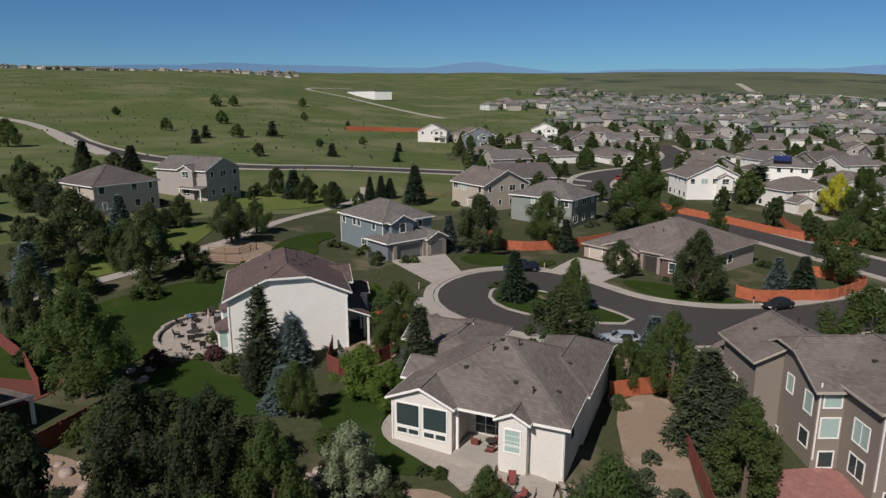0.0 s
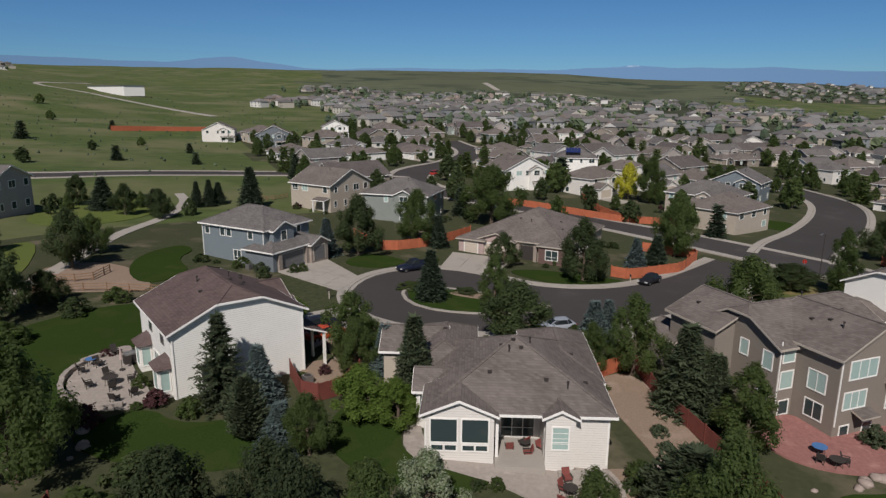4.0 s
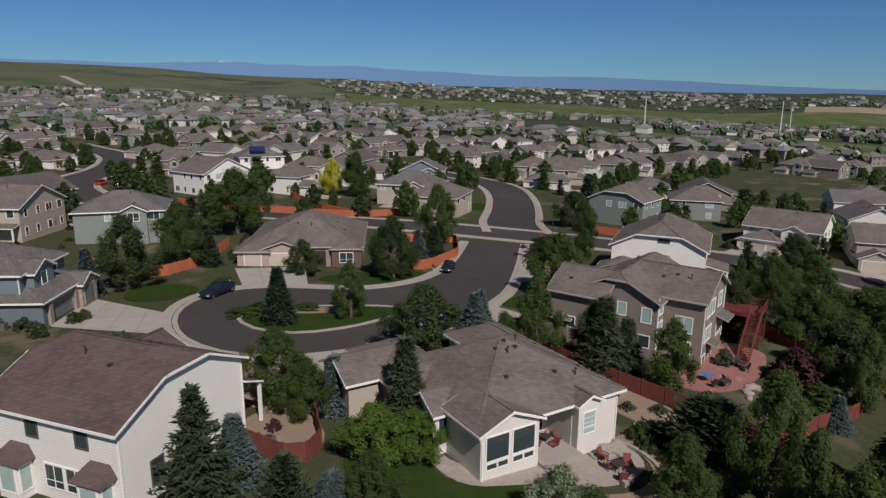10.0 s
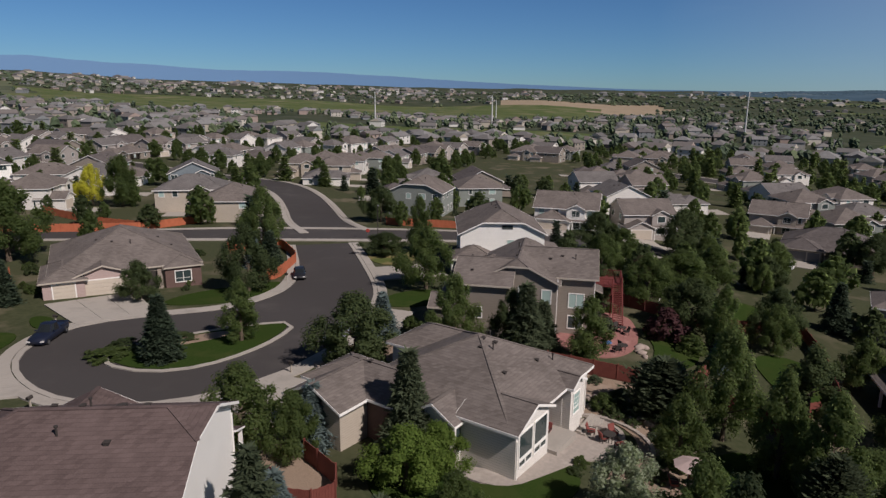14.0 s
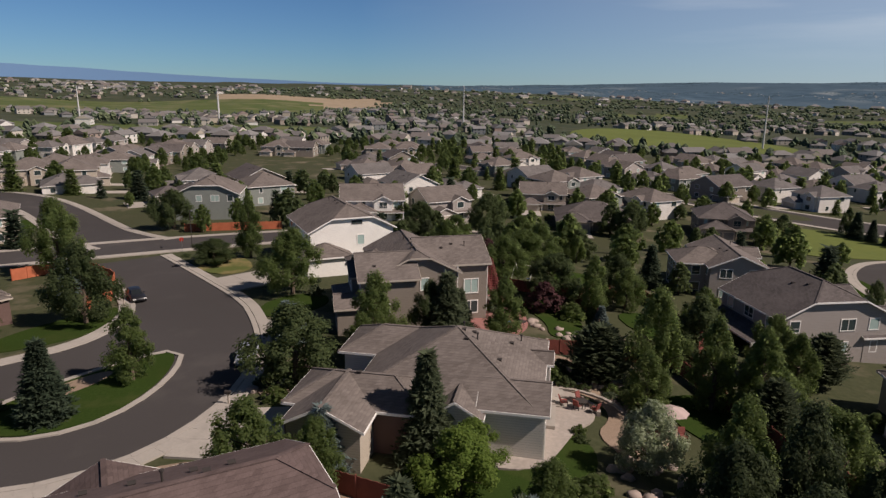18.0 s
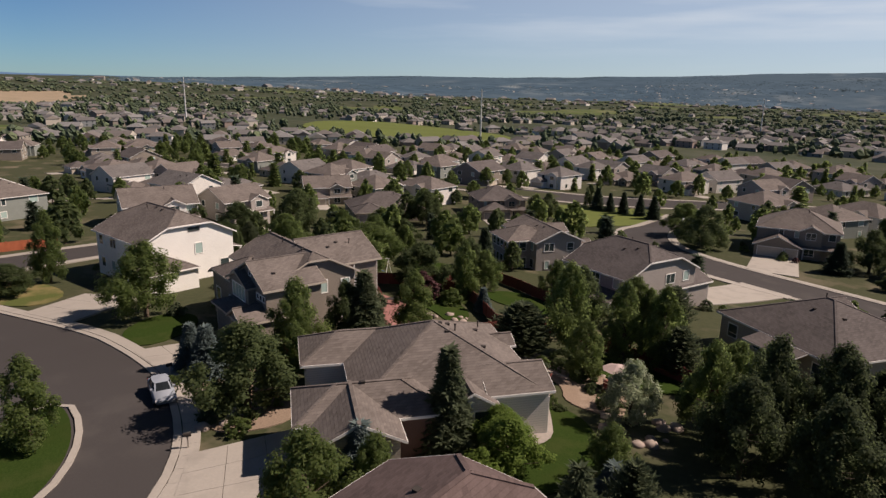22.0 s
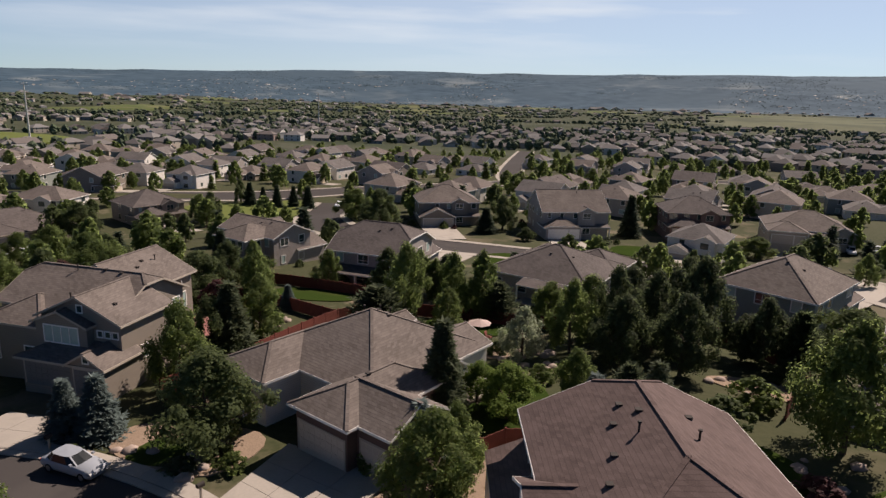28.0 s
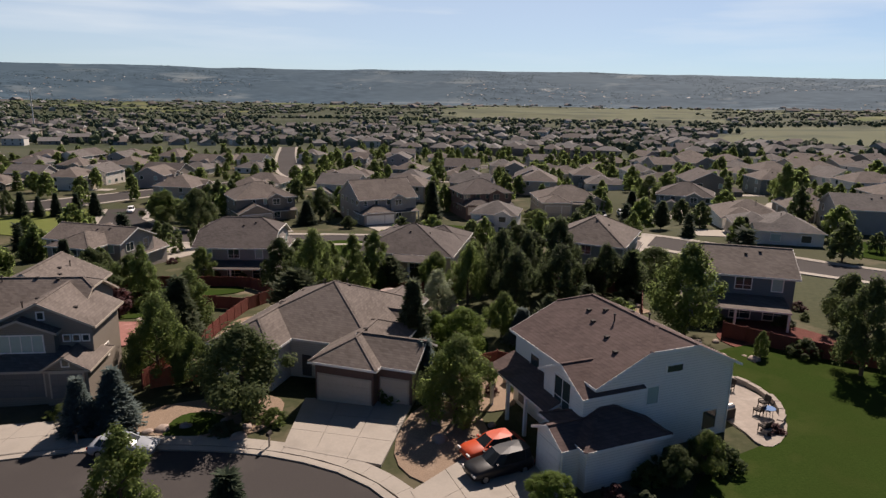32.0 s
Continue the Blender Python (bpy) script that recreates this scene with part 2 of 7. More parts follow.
G_MULCH = ground_mat("rock_mulch", (0.30, 0.22, 0.16), (0.17, 0.125, 0.095), (0.36, 0.28, 0.22), 0.4, 9.0, 0.95, 0.6)
G_BARK = ground_mat("red_bark_mulch", (0.15, 0.055, 0.045), (0.08, 0.035, 0.03), (0.2, 0.08, 0.065), 0.5, 9.0, 0.95, 0.6)
G_FLAG = ground_mat("flagstone", (0.36, 0.31, 0.27), (0.25, 0.22, 0.19), (0.44, 0.39, 0.34), 0.9, 3.0, 0.85, 0.3)
G_REDFLAG = ground_mat("red_flagstone", (0.30, 0.145, 0.125), (0.22, 0.10, 0.09), (0.36, 0.20, 0.17), 0.8, 3.0, 0.85, 0.3)
ROOF_TAUPE = shingle_mat("shingles_taupe", (0.112, 0.094, 0.083), (0.168, 0.142, 0.127))
ROOF_BROWN = shingle_mat("shingles_brown", (0.084, 0.060, 0.055), (0.122, 0.088, 0.081))
ROOF_GREY = shingle_mat("shingles_grey", (0.102, 0.092, 0.087), (0.155, 0.14, 0.132))
ROOF_DARK = shingle_mat("shingles_dark", (0.082, 0.07, 0.066), (0.122, 0.105, 0.098))
CREAM = siding_mat("cream_siding", (0.66, 0.62, 0.565))
WHITE = siding_mat("white_siding", (0.765, 0.735, 0.675))
TAUPE = siding_mat("taupe_siding", (0.235, 0.20, 0.165))
BLUE = siding_mat("bluegrey_siding", (0.17, 0.198, 0.212))
TAN = siding_mat("tan_siding", (0.42, 0.36, 0.29))
GREEN = siding_mat("sage_siding", (0.22, 0.235, 0.21))
PUTTY = siding_mat("putty_siding", (0.34, 0.30, 0.27))
SLATE = siding_mat("slate_siding", (0.15, 0.165, 0.175))
ROSE = siding_mat("rose_siding", (0.40, 0.30, 0.27))
BRICK = siding_mat("brick_veneer", (0.135, 0.085, 0.072), 0.085, 0.5)
STONE = ground_mat("stone_veneer", (0.34, 0.28, 0.23), (0.2, 0.17, 0.15), (0.42, 0.37, 0.32), 1.2, 4.0, 0.85, 0.5)
TRIM = plain_mat("white_trim_paint", (0.76, 0.73, 0.68), 0.5, var=0.1)
TRIM_TAN = plain_mat("tan_trim_paint", (0.40, 0.35, 0.29), 0.5, var=0.1)
TRIM_DARK = plain_mat("dark_trim_paint", (0.10, 0.09, 0.085), 0.5, var=0.1)
DOOR_TAN = plain_mat("tan_door_paint", (0.50, 0.43, 0.35), 0.5, var=0.1)
DOOR_GREY = plain_mat("grey_door_paint", (0.16, 0.155, 0.15), 0.5, var=0.1)
GLASS, gt, gp = nodes_of("window_glass")
gp.inputs["Base Color"].default_value, gp.inputs["Roughness"].default_value = (0.035, 0.05, 0.05, 1), 0.06
CARGLASS, gt, gp = nodes_of("tinted_car_glass")
gp.inputs["Base Color"].default_value, gp.inputs["Roughness"].default_value, gp.inputs["Specular IOR Level"].default_value = (0.015, 0.018, 0.02, 1), 0.2, 0.25
BLIND = plain_mat("pale_blind_behind_glass", (0.34, 0.44, 0.40), 0.15, var=0.15)
POLE = plain_mat("weathered_steel_pole", (0.55, 0.54, 0.52), 0.6)
METAL = plain_mat("galvanised_metal", (0.30, 0.29, 0.28), 0.4, 0.7)
VENT = plain_mat("dark_vent_metal", (0.045, 0.038, 0.034), 0.85)
CEDAR = plain_mat("red_stained_cedar", (0.42, 0.125, 0.062), 0.75, var=0.35, scale=1.2, relief=0.3)
CEDAR_DARK = plain_mat("weathered_red_cedar", (0.17, 0.052, 0.04), 0.8, var=0.35, scale=1.2, relief=0.3)
REDWOOD = plain_mat("redwood_deck_stain", (0.145, 0.036, 0.032), 0.7, var=0.3, relief=0.3)
RAILWOOD = plain_mat("weathered_rail_wood", (0.25, 0.15, 0.09), 0.8, var=0.35)
BARK = plain_mat("tree_bark", (0.12, 0.09, 0.065), 0.9, var=0.4, scale=6.0, relief=0.6)
L_DARK = leaf_mat("dark_leaves", (0.040, 0.057, 0.024), (0.084, 0.106, 0.043), 0.48)
L_MID = leaf_mat("green_leaves", (0.060, 0.086, 0.030), (0.122, 0.154, 0.054), 0.62)
L_DEEP = leaf_mat("deep_olive_leaves", (0.028, 0.039, 0.019), (0.066, 0.084, 0.039), 0.52)
L_LIME = leaf_mat("lime_leaves", (0.066, 0.105, 0.02), (0.12, 0.165, 0.036), 0.4)
L_YELLOW = leaf_mat("yellow_leaves", (0.30, 0.29, 0.03), (0.42, 0.40, 0.05), 0.35)
L_RED = leaf_mat("wine_leaves", (0.05, 0.024, 0.026), (0.085, 0.035, 0.035), 0.2)
L_BLOOM = leaf_mat("pale_blossom", (0.07, 0.10, 0.035), (0.42, 0.45, 0.33), 0.3)
N_SPRUCE = leaf_mat("spruce_needles", (0.03, 0.046, 0.028), (0.062, 0.082, 0.05), 0.2)
N_BLUE = leaf_mat("blue_spruce_needles", (0.07, 0.096, 0.09), (0.125, 0.158, 0.148), 0.15)
N_PINE = leaf_mat("pine_needles", (0.046, 0.061, 0.034), (0.094, 0.112, 0.062), 0.3)
RUBBER = plain_mat("tyre_rubber", (0.02, 0.02, 0.02), 0.8)
CHROME = plain_mat("bright_wheel_metal", (0.5, 0.5, 0.5), 0.3, 0.9)
LAMP = plain_mat("lamp_lens", (0.6, 0.58, 0.55), 0.2)
RUST = plain_mat("rust_red_cushions", (0.20, 0.06, 0.05), 0.8)
CANVAS = plain_mat("pale_canvas", (0.42, 0.32, 0.29), 0.8)
BLUETARP = plain_mat("blue_canvas", (0.07, 0.16, 0.34), 0.7)
ROCK = plain_mat("granite_boulder", (0.34, 0.27, 0.23), 0.9, var=0.4, scale=2.0, relief=0.5)

# ---- mesh builders ----


class MB:
    """Collects faces for one mesh."""

    def __init__(self):
        self.v, self.f, self.m = [], [], []

    def poly(self, pts, m=0):
        n = len(self.v)
        self.v += [tuple(p) for p in pts]
        self.f.append(tuple(range(n, n + len(pts))))
        self.m.append(m)
        return self

    def box(self, x0, y0, z0, x1, y1, z1, m=0, mat=None):
        n = len(self.v)
        c = [(x0, y0, z0), (x1, y0, z0), (x1, y1, z0), (x0, y1, z0), (x0, y0, z1), (x1, y0, z1), (x1, y1, z1), (x0, y1, z1)]
        if mat is not None:
            c = [tuple(mat @ Vector(p)) for p in c]
        self.v += c
        for f in ((3, 2, 1, 0), (4, 5, 6, 7), (0, 1, 5, 4), (1, 2, 6, 5), (2, 3, 7, 6), (3, 0, 4, 7)):
            self.f.append(tuple(n + i for i in f))
            self.m.append(m)
        return self

    def tube(self, p0, p1, r0, r1, sides=7, m=0, cap=True):
        p0, p1 = Vector(p0), Vector(p1)
        d = (p1 - p0).normalized()
        a = d.orthogonal().normalized()
        b = d.cross(a)
        n = len(self.v)
        for p, r in ((p0, r0), (p1, r1)):
            for i in range(sides):
                q = 2 * math.pi * i / sides
                self.v.append(tuple(p + (a * math.cos(q) + b * math.sin(q)) * r))
        for i in range(sides):
            j = (i + 1) % sides
            self.f.append((n + i, n + j, n + sides + j, n + sides + i))
            self.m.append(m)
        if cap:
            self.f.append(tuple(n + sides + i for i in range(sides)))
            self.f.append(tuple(n + i for i in reversed(range(sides))))
            self.m += [m, m]
        return self

    def beam(self, p0, p1, w, h, m=0):
        """A bar of width w and height h from p0 to p1, its top along the line."""
        p0, p1 = Vector(p0), Vector(p1)
        d = p1 - p0
        s = Vector((d.y, -d.x, 0))
        s = s.normalized() * (w / 2) if s.length > 1e-6 else Vector((w / 2, 0, 0))
        k = Vector((0, 0, -h))
        n = len(self.v)
        self.v += [tuple(q) for q in (p0 - s + k, p0 + s + k, p1 + s + k, p1 - s + k, p0 - s, p0 + s, p1 + s, p1 - s)]
        for f in ((3, 2, 1, 0), (4, 5, 6, 7), (0, 1, 5, 4), (1, 2, 6, 5), (2, 3, 7, 6), (3, 0, 4, 7)):
            self.f.append(tuple(n + i for i in f))
            self.m.append(m)
        return self

    def mesh(self, name, mats, smooth=False):
        me = bpy.data.meshes.new(name)
        v, f = self.v, self.f
        if len(f) < 600:
            seen, to, out = {}, [], []
            for p in v:
                k = (round(p[0], 4), round(p[1], 4), round(p[2], 4))
                if k not in seen:
                    seen[k] = len(out)
                    out.append(p)
                to.append(seen[k])
            v, f = out, [tuple(to[i] for i in q) for q in f]
        me.from_pydata(v, [], f)
        for mat in mats if isinstance(mats, (list, tuple)) else [mats]:
            me.materials.append(mat)
        if any(self.m):
            me.polygons.foreach_set("material_index", self.m)
        if smooth:
            me.polygons.foreach_set("use_smooth", [True] * len(self.f))
        return me


def part(name, mb, mats, parent, label="", m=None, smooth=False):
    """One mesh object under a thing or a part; mb is a builder or a shared mesh."""
    ob = new(name, mb.mesh(name, mats, smooth) if isinstance(mb, MB) else mb)
    ob.parent = parent
    if m is not None:
        ob.matrix_basis = m
    return tagged(ob, label)


def thing(name, label, category, m, group="", kind=""):
    ob = new(name)
    ob.empty_display_size = 0.3
    ob.matrix_basis = m
    return tagged(ob, label, category, group, kind)


def structure(name, mb, mats, label, category, kind="structure", smooth=False):
    ob = new(name, mb.mesh(name, mats, smooth))
    return tagged(ob, label, category, kind=kind)


SHARED = {}


def shared(key, make, mats, smooth=False):
    if key not in SHARED:
        SHARED[key] = make().mesh(key[0] if isinstance(key, tuple) else key, mats, smooth)
    return SHARED[key]


# ---- ground ----
# ground height: pads of the lots near the orbit, blended into wide country
PADS = ((2,54,-2.8),(18,82,-3.5),(-22,62,-1.2),(-8,78,-2.8),(-18,108,-0.9),(0,112,-2.6),(26,112,-4.2),(50,106,-4.6),(66,92,-5.2),
    (80,88,-6.2),(120,92,-8.3),(100,148,-6.7),(2,166,-2),(28,138,-3.2),(75,180,-4.5),(132,160,-7),(232,164,-9),
    (116,50,-8),(30,60,-3.3),(33,40,-5.9),(62,52,-5.5),(58,-4,-9),(110,-3,-13),(105,-40,-15),(22,6,-7.5),(-5,14,-5.8),(-36,12,-5.2),
    (32,-52,-11.5),(0,-70,-13.5),(-36,-85,-15),(82,-97,-15.5),(-42,50,-2.2),(-40,100,0.5),(22,-31,-11.4),(-6,-31,-11.4),(46,-36,-11.8))
AZ = (-60,-25,0,25,42,60,80,100,130,165,195,240,300)
RR = (170,300,500,900,1500,3400,4700)
FAR = ((2,6,18,50,78,135,150),(1,4,12,46,76,135,150),(-2,-1,3,18,48,140,160),(-5,-3,2,12,36,136,155),(-6,-6,-4,4,18,90,110),(-8,-10,-8,-8,-4,52,62),
    (-10,-14,-15,-18,-16,25,40),(-11,-16,-19,-23,-24,20,34),(-12,-18,-24,-32,-42,-30,78),(-14,-19,-26,-36,-48,-50,140),(-13,-18,-24,-34,-44,-36,165),(-5,-8,-12,-15,-15,0,130),(2,6,18,50,78,135,150))
PX, PY, PZ = (np.array(c, float) for c in zip(*PADS))
def far_height(x, y):
    dx, dy = x - 12, y - 57
    r = math.hypot(dx, dy)
    a = math.degrees(math.atan2(dx, dy))
    if a < -60: a += 360
    i = min(max(j for j in range(12) if AZ[j] <= a), 11)
    u = (a - AZ[i]) / (AZ[i + 1] - AZ[i]); u = u * u * (3 - 2 * u)
    h0, h1 = (float(np.interp(math.log(max(r, 1)), np.log(RR), FAR[k])) for k in (i, i + 1))
    return h0 + (h1 - h0) * u, r
def height(x, y):
    h, r = far_height(x, y)
    if r > 330: return h
    w = np.exp(-((PX - x) ** 2 + (PY - y) ** 2) / (2 * 19.0 ** 2)) + 1e-9 
    wf = 0.02 + 3.0 * min(max((r - 130) / 200, 0), 1) ** 2
    n = float((w * PZ).sum()) + wf * h
    return n / (float(w.sum()) + wf)


def sheet(x, y):
    """The ground with the wider country's small swells."""
    h, r = height(x, y), math.hypot(x - 12, y - 57)
    if r > 300:
        h += noise.noise(Vector((x * 0.0035, y * 0.0035, 0))) * min((r - 300) * 0.008, 9.0)
    return h


def chaikin(pts, rounds=2, closed=True):
    for _ in range(rounds):
        out = []
        n = len(pts)
        for i in range(n if closed else n - 1):
            (ax, ay), (bx, by) = pts[i], pts[(i + 1) % n]
            out += [(ax * 0.75 + bx * 0.25, ay * 0.75 + by * 0.25), (ax * 0.25 + bx * 0.75, ay * 0.25 + by * 0.75)]
        if not closed:
            out = [pts[0]] + out + [pts[-1]]
        pts = out
    return pts


def resample(pts, step):
    """Points at even steps along an open line."""
    out, carry = [pts[0]], 0.0
    for (ax, ay), (bx, by) in zip(pts, pts[1:]):
        d = math.hypot(bx - ax, by - ay)
        s = step - carry
        while s <= d:
            out.append((ax + (bx - ax) * s / d, ay + (by - ay) * s / d))
            s += step
        carry = d - (s - step)
    if math.hypot(out[-1][0] - pts[-1][0], out[-1][1] - pts[-1][1]) > step * 0.3:
        out.append(pts[-1])
    return out


def offset(pts, d):
    """The open line moved to its right by d."""
    out = []
    for i, (x, y) in enumerate(pts):
        a, b = pts[max(i - 1, 0)], pts[min(i + 1, len(pts) - 1)]
        tx, ty = b[0] - a[0], b[1] - a[1]
        n = math.hypot(tx, ty) or 1
        out.append((x + ty / n * d, y - tx / n * d))
    return out


def draped(pts, top, cell=4.0):
    """A flat outline laid over the ground at a height above it, with a skirt."""
    bm = bmesh.new()
    f = bm.faces.new([bm.verts.new((x, y, 0)) for x, y in pts])
    f.normal_update()
    if f.normal.z < 0:
        f.normal_flip()
    bmesh.ops.triangulate(bm, faces=bm.faces[:])
    for ax in (0, 1):
        lo, hi = min(p[ax] for p in pts), max(p[ax] for p in pts)
        c = math.ceil(lo / cell) * cell
        while c < hi:
            co, no = [0, 0, 0], [0, 0, 0]
            co[ax], no[ax] = c, 1
            bmesh.ops.bisect_plane(bm, geom=bm.verts[:] + bm.edges[:] + bm.faces[:], plane_co=co, plane_no=no)
            c += cell
    rim = [e for e in bm.edges if e.is_boundary]
    for v in bm.verts:
        v.co.z = sheet(v.co.x, v.co.y) + top
    down = bmesh.ops.extrude_edge_only(bm, edges=rim)["geom"]
    for v in down:
        if isinstance(v, bmesh.types.BMVert):
            v.co.z -= top + 0.15
    mb = MB()
    bm.verts.index_update()
    mb.v = [tuple(v.co) for v in bm.verts]
    mb.f = [tuple(v.index for v in f.verts) for f in bm.faces]
    mb.m = [0] * len(mb.f)
    bm.free()
    return mb


def patch(name, pts, top, mat, label, category, rounds=2, cell=4.0):
    return structure(name, draped(chaikin(pts, rounds) if rounds else pts, top, cell), mat, label, category)


def ribbon(line, a, b, top, mb=None, depth=0.3):
    """A strip between two offsets of a line, draped, with its sides."""
    mb = mb or MB()
    p, q = offset(line, a), offset(line, b)
    for i in range(len(line) - 1):
        c = [(*p[i], sheet(*p[i]) + top), (*q[i], sheet(*q[i]) + top), (*q[i + 1], sheet(*q[i + 1]) + top), (*p[i + 1], sheet(*p[i + 1]) + top)]
        mb.poly(c)
        for k, l in ((0, 3), (1, 2)):
            u, w = c[k], c[l]
            mb.poly([u, w, (w[0], w[1], w[2] - depth), (u[0], u[1], u[2] - depth)])
        if i in (0, len(line) - 2):
            u, w = (c[0], c[1]) if i == 0 else (c[2], c[3])
            mb.poly([u, w, (w[0], w[1], w[2] - depth), (u[0], u[1], u[2] - depth)])
    return mb


def slabs(parent, line, a, b, top, mat, step, name):
    """Concrete cast in lengths, with open joints."""
    pts = resample(line, step)
    for i in range(len(pts) - 1):
        (ax, ay), (bx, by) = pts[i], pts[i + 1]
        d = math.hypot(bx - ax, by - ay) or 1
        g = min(0.008 / d, 0.2)
        seg = [(ax + (bx - ax) * g, ay + (by - ay) * g), (bx - (bx - ax) * g, by - (by - ay) * g)]
        pa, pb = offset(pts, a), offset(pts, b)
        mb = MB()
        c = []
        for (x, y) in (pa[i], pb[i], pb[i + 1], pa[i + 1]):
            c.append([x, y])
        mx, my = sum(p[0] for p in c) / 4, sum(p[1] for p in c) / 4
        c = [(mx + (x - mx) * (1 - 2 * g), my + (y - my) * (1 - 2 * g)) for x, y in c]
        z = [sheet(x, y) + top for x, y in c]
        hi = [(*p, w) for p, w in zip(c, z)]
        lo = [(*p, w - 0.3) for p, w in zip(c, z)]
        mb.poly(hi)
        for k in range(4):
            l = (k + 1) % 4
            mb.poly([lo[k], lo[l], hi[l], hi[k]])
        part(name, mb, mat, parent)


def slab_field(name, corners, n, m, top, mat, label):
    """A driveway of n by m cast panels between four corners."""
    th = thing(name, label, "driveway", Matrix.Identity(4), kind="structure")
    p = [Vector((*c, 0)) for c in corners]
    at = lambda u, v: (p[0] * (1 - u) + p[1] * u) * (1 - v) + (p[3] * (1 - u) + p[2] * u) * v
    for i in range(n):
        for j in range(m):
            e = 0.006
            c = [at((i + e) / n, (j + e) / m), at((i + 1 - e) / n, (j + e) / m), at((i + 1 - e) / n, (j + 1 - e) / m), at((i + e) / n, (j + 1 - e) / m)]
            hi = [(q.x, q.y, sheet(q.x, q.y) + top) for q in c]
            lo = [(x, y, z - 0.3) for x, y, z in hi]
            mb = MB().poly(hi)
            for k in range(4):
                l = (k + 1) % 4
                mb.poly([lo[k], lo[l], hi[l], hi[k]])
            part("slab", mb, mat, th)
    return th


# the one ground sheet, finer near the middle
CX, CY = 12.0, 57.0
rings = [0.0]
while rings[-1] < 4950:
    rings.append(rings[-1] + (2.2 if rings[-1] < 130 else 4.0 if rings[-1] < 300 else rings[-1] * 0.035))
rings[-1] = 4950.0
SPOKES = 288
gmb = MB()
gmb.v.append((CX, CY, height(CX, CY)))
for r in rings[1:]:
    for k in range(SPOKES):
        a = 2 * math.pi * k / SPOKES
        x, y = CX + r * math.sin(a), CY + r * math.cos(a)
        gmb.v.append((x, y, sheet(x, y)))


def ground_kind(x, y):
    """0 yards, 1 meadow, 2 far town, 3 bare earth."""
    dx, dy = x - CX, y - CY
    r, a = math.hypot(dx, dy), math.degrees(math.atan2(dx, dy))
    wob = 4 * noise.noise(Vector((x * 0.006, y * 0.006, 3)))
    if -75 < a + wob < -2 and r > 95:
        return 1
    if -75 < a + wob < 8 and r > 330:
        return 1
    if 44 > a > 2 and r > 1180 + 220 * noise.noise(Vector((a * 0.15, 1, 1))):
        return 5
    if a < 44 and a > 0 and r > 1250 + 260 * noise.noise(Vector((a * 0.15, 1, 1))):
        return 1
    if 62 < a < 92 and 520 < r < 640 or 45 < a + wob < 92 and 1000 < r < 1600:
        return 1
    if 84 < a + wob < 97 and 1350 < r < 1900:
        return 3
    if -149 < a + wob < -96 and 640 < r < 1330 or -172 < a + wob < -150 and 1620 < r < 2750:
        return 5
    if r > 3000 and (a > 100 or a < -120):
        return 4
    if 1500 < r <= 3000 and (a > 100 or a < -120) and noise.noise(Vector((x * 0.004, y * 0.004, 5))) > 0.28:
        return 1
    return 2 if r > 420 else 0


for k in range(SPOKES):
    gmb.f.append((0, 1 + (k + 1) % SPOKES, 1 + k))
    gmb.m.append(0)
for i in range(len(rings) - 2):
    for k in range(SPOKES):
        a, b = 1 + i * SPOKES + k, 1 + i * SPOKES + (k + 1) % SPOKES
        gmb.f.append((a, b, b + SPOKES, a + SPOKES))
        v = gmb.v[a]
        gmb.m.append(ground_kind(v[0], v[1]))
G_TOWN = ground_mat("distant_town_ground", (0.05, 0.06, 0.032), (0.078, 0.075, 0.055), (0.034, 0.046, 0.025), 0.015, 0.1, third=(0.45, 0.65))
# wooded ridge: distance haze is mixed into the colours as blue
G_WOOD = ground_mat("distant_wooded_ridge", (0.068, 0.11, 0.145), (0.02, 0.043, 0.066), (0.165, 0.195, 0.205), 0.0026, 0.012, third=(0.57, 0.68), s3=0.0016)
G_HILL = ground_mat("dry_grass_hills", (0.115, 0.122, 0.072), (0.082, 0.094, 0.055), (0.038, 0.05, 0.034), 0.007, 0.03, third=(0.52, 0.6), s3=0.002)
G_BARE = ground_mat("bare_earth", (0.32, 0.25, 0.17), (0.26, 0.2, 0.14), (0.17, 0.15, 0.09), 0.02, 0.2)
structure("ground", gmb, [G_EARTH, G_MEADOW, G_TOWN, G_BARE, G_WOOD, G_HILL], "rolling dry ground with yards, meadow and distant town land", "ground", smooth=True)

# ---- streets ----
LOOP = [(74.5, 88.2), (58, 79.9), (42, 72.6), (34, 70.8), (26.5, 69.7), (20, 69.8), (10.4, 71.7), (3.2, 75.8), (-0.6, 81.5), (-0.9, 88), (1.0, 93), (4.3, 97.6),
        (8.5, 100.6), (14, 102), (19.3, 99.8), (23.4, 94), (27, 88.4), (32, 85.6), (39.5, 84.5), (50.9, 88), (69.4, 97.2)]
edge = chaikin(LOOP, 2, closed=False)
patch("road", edge, 0.04, G_ASPHALT, "dark asphalt cul-de-sac with a planted island", "road", rounds=0)


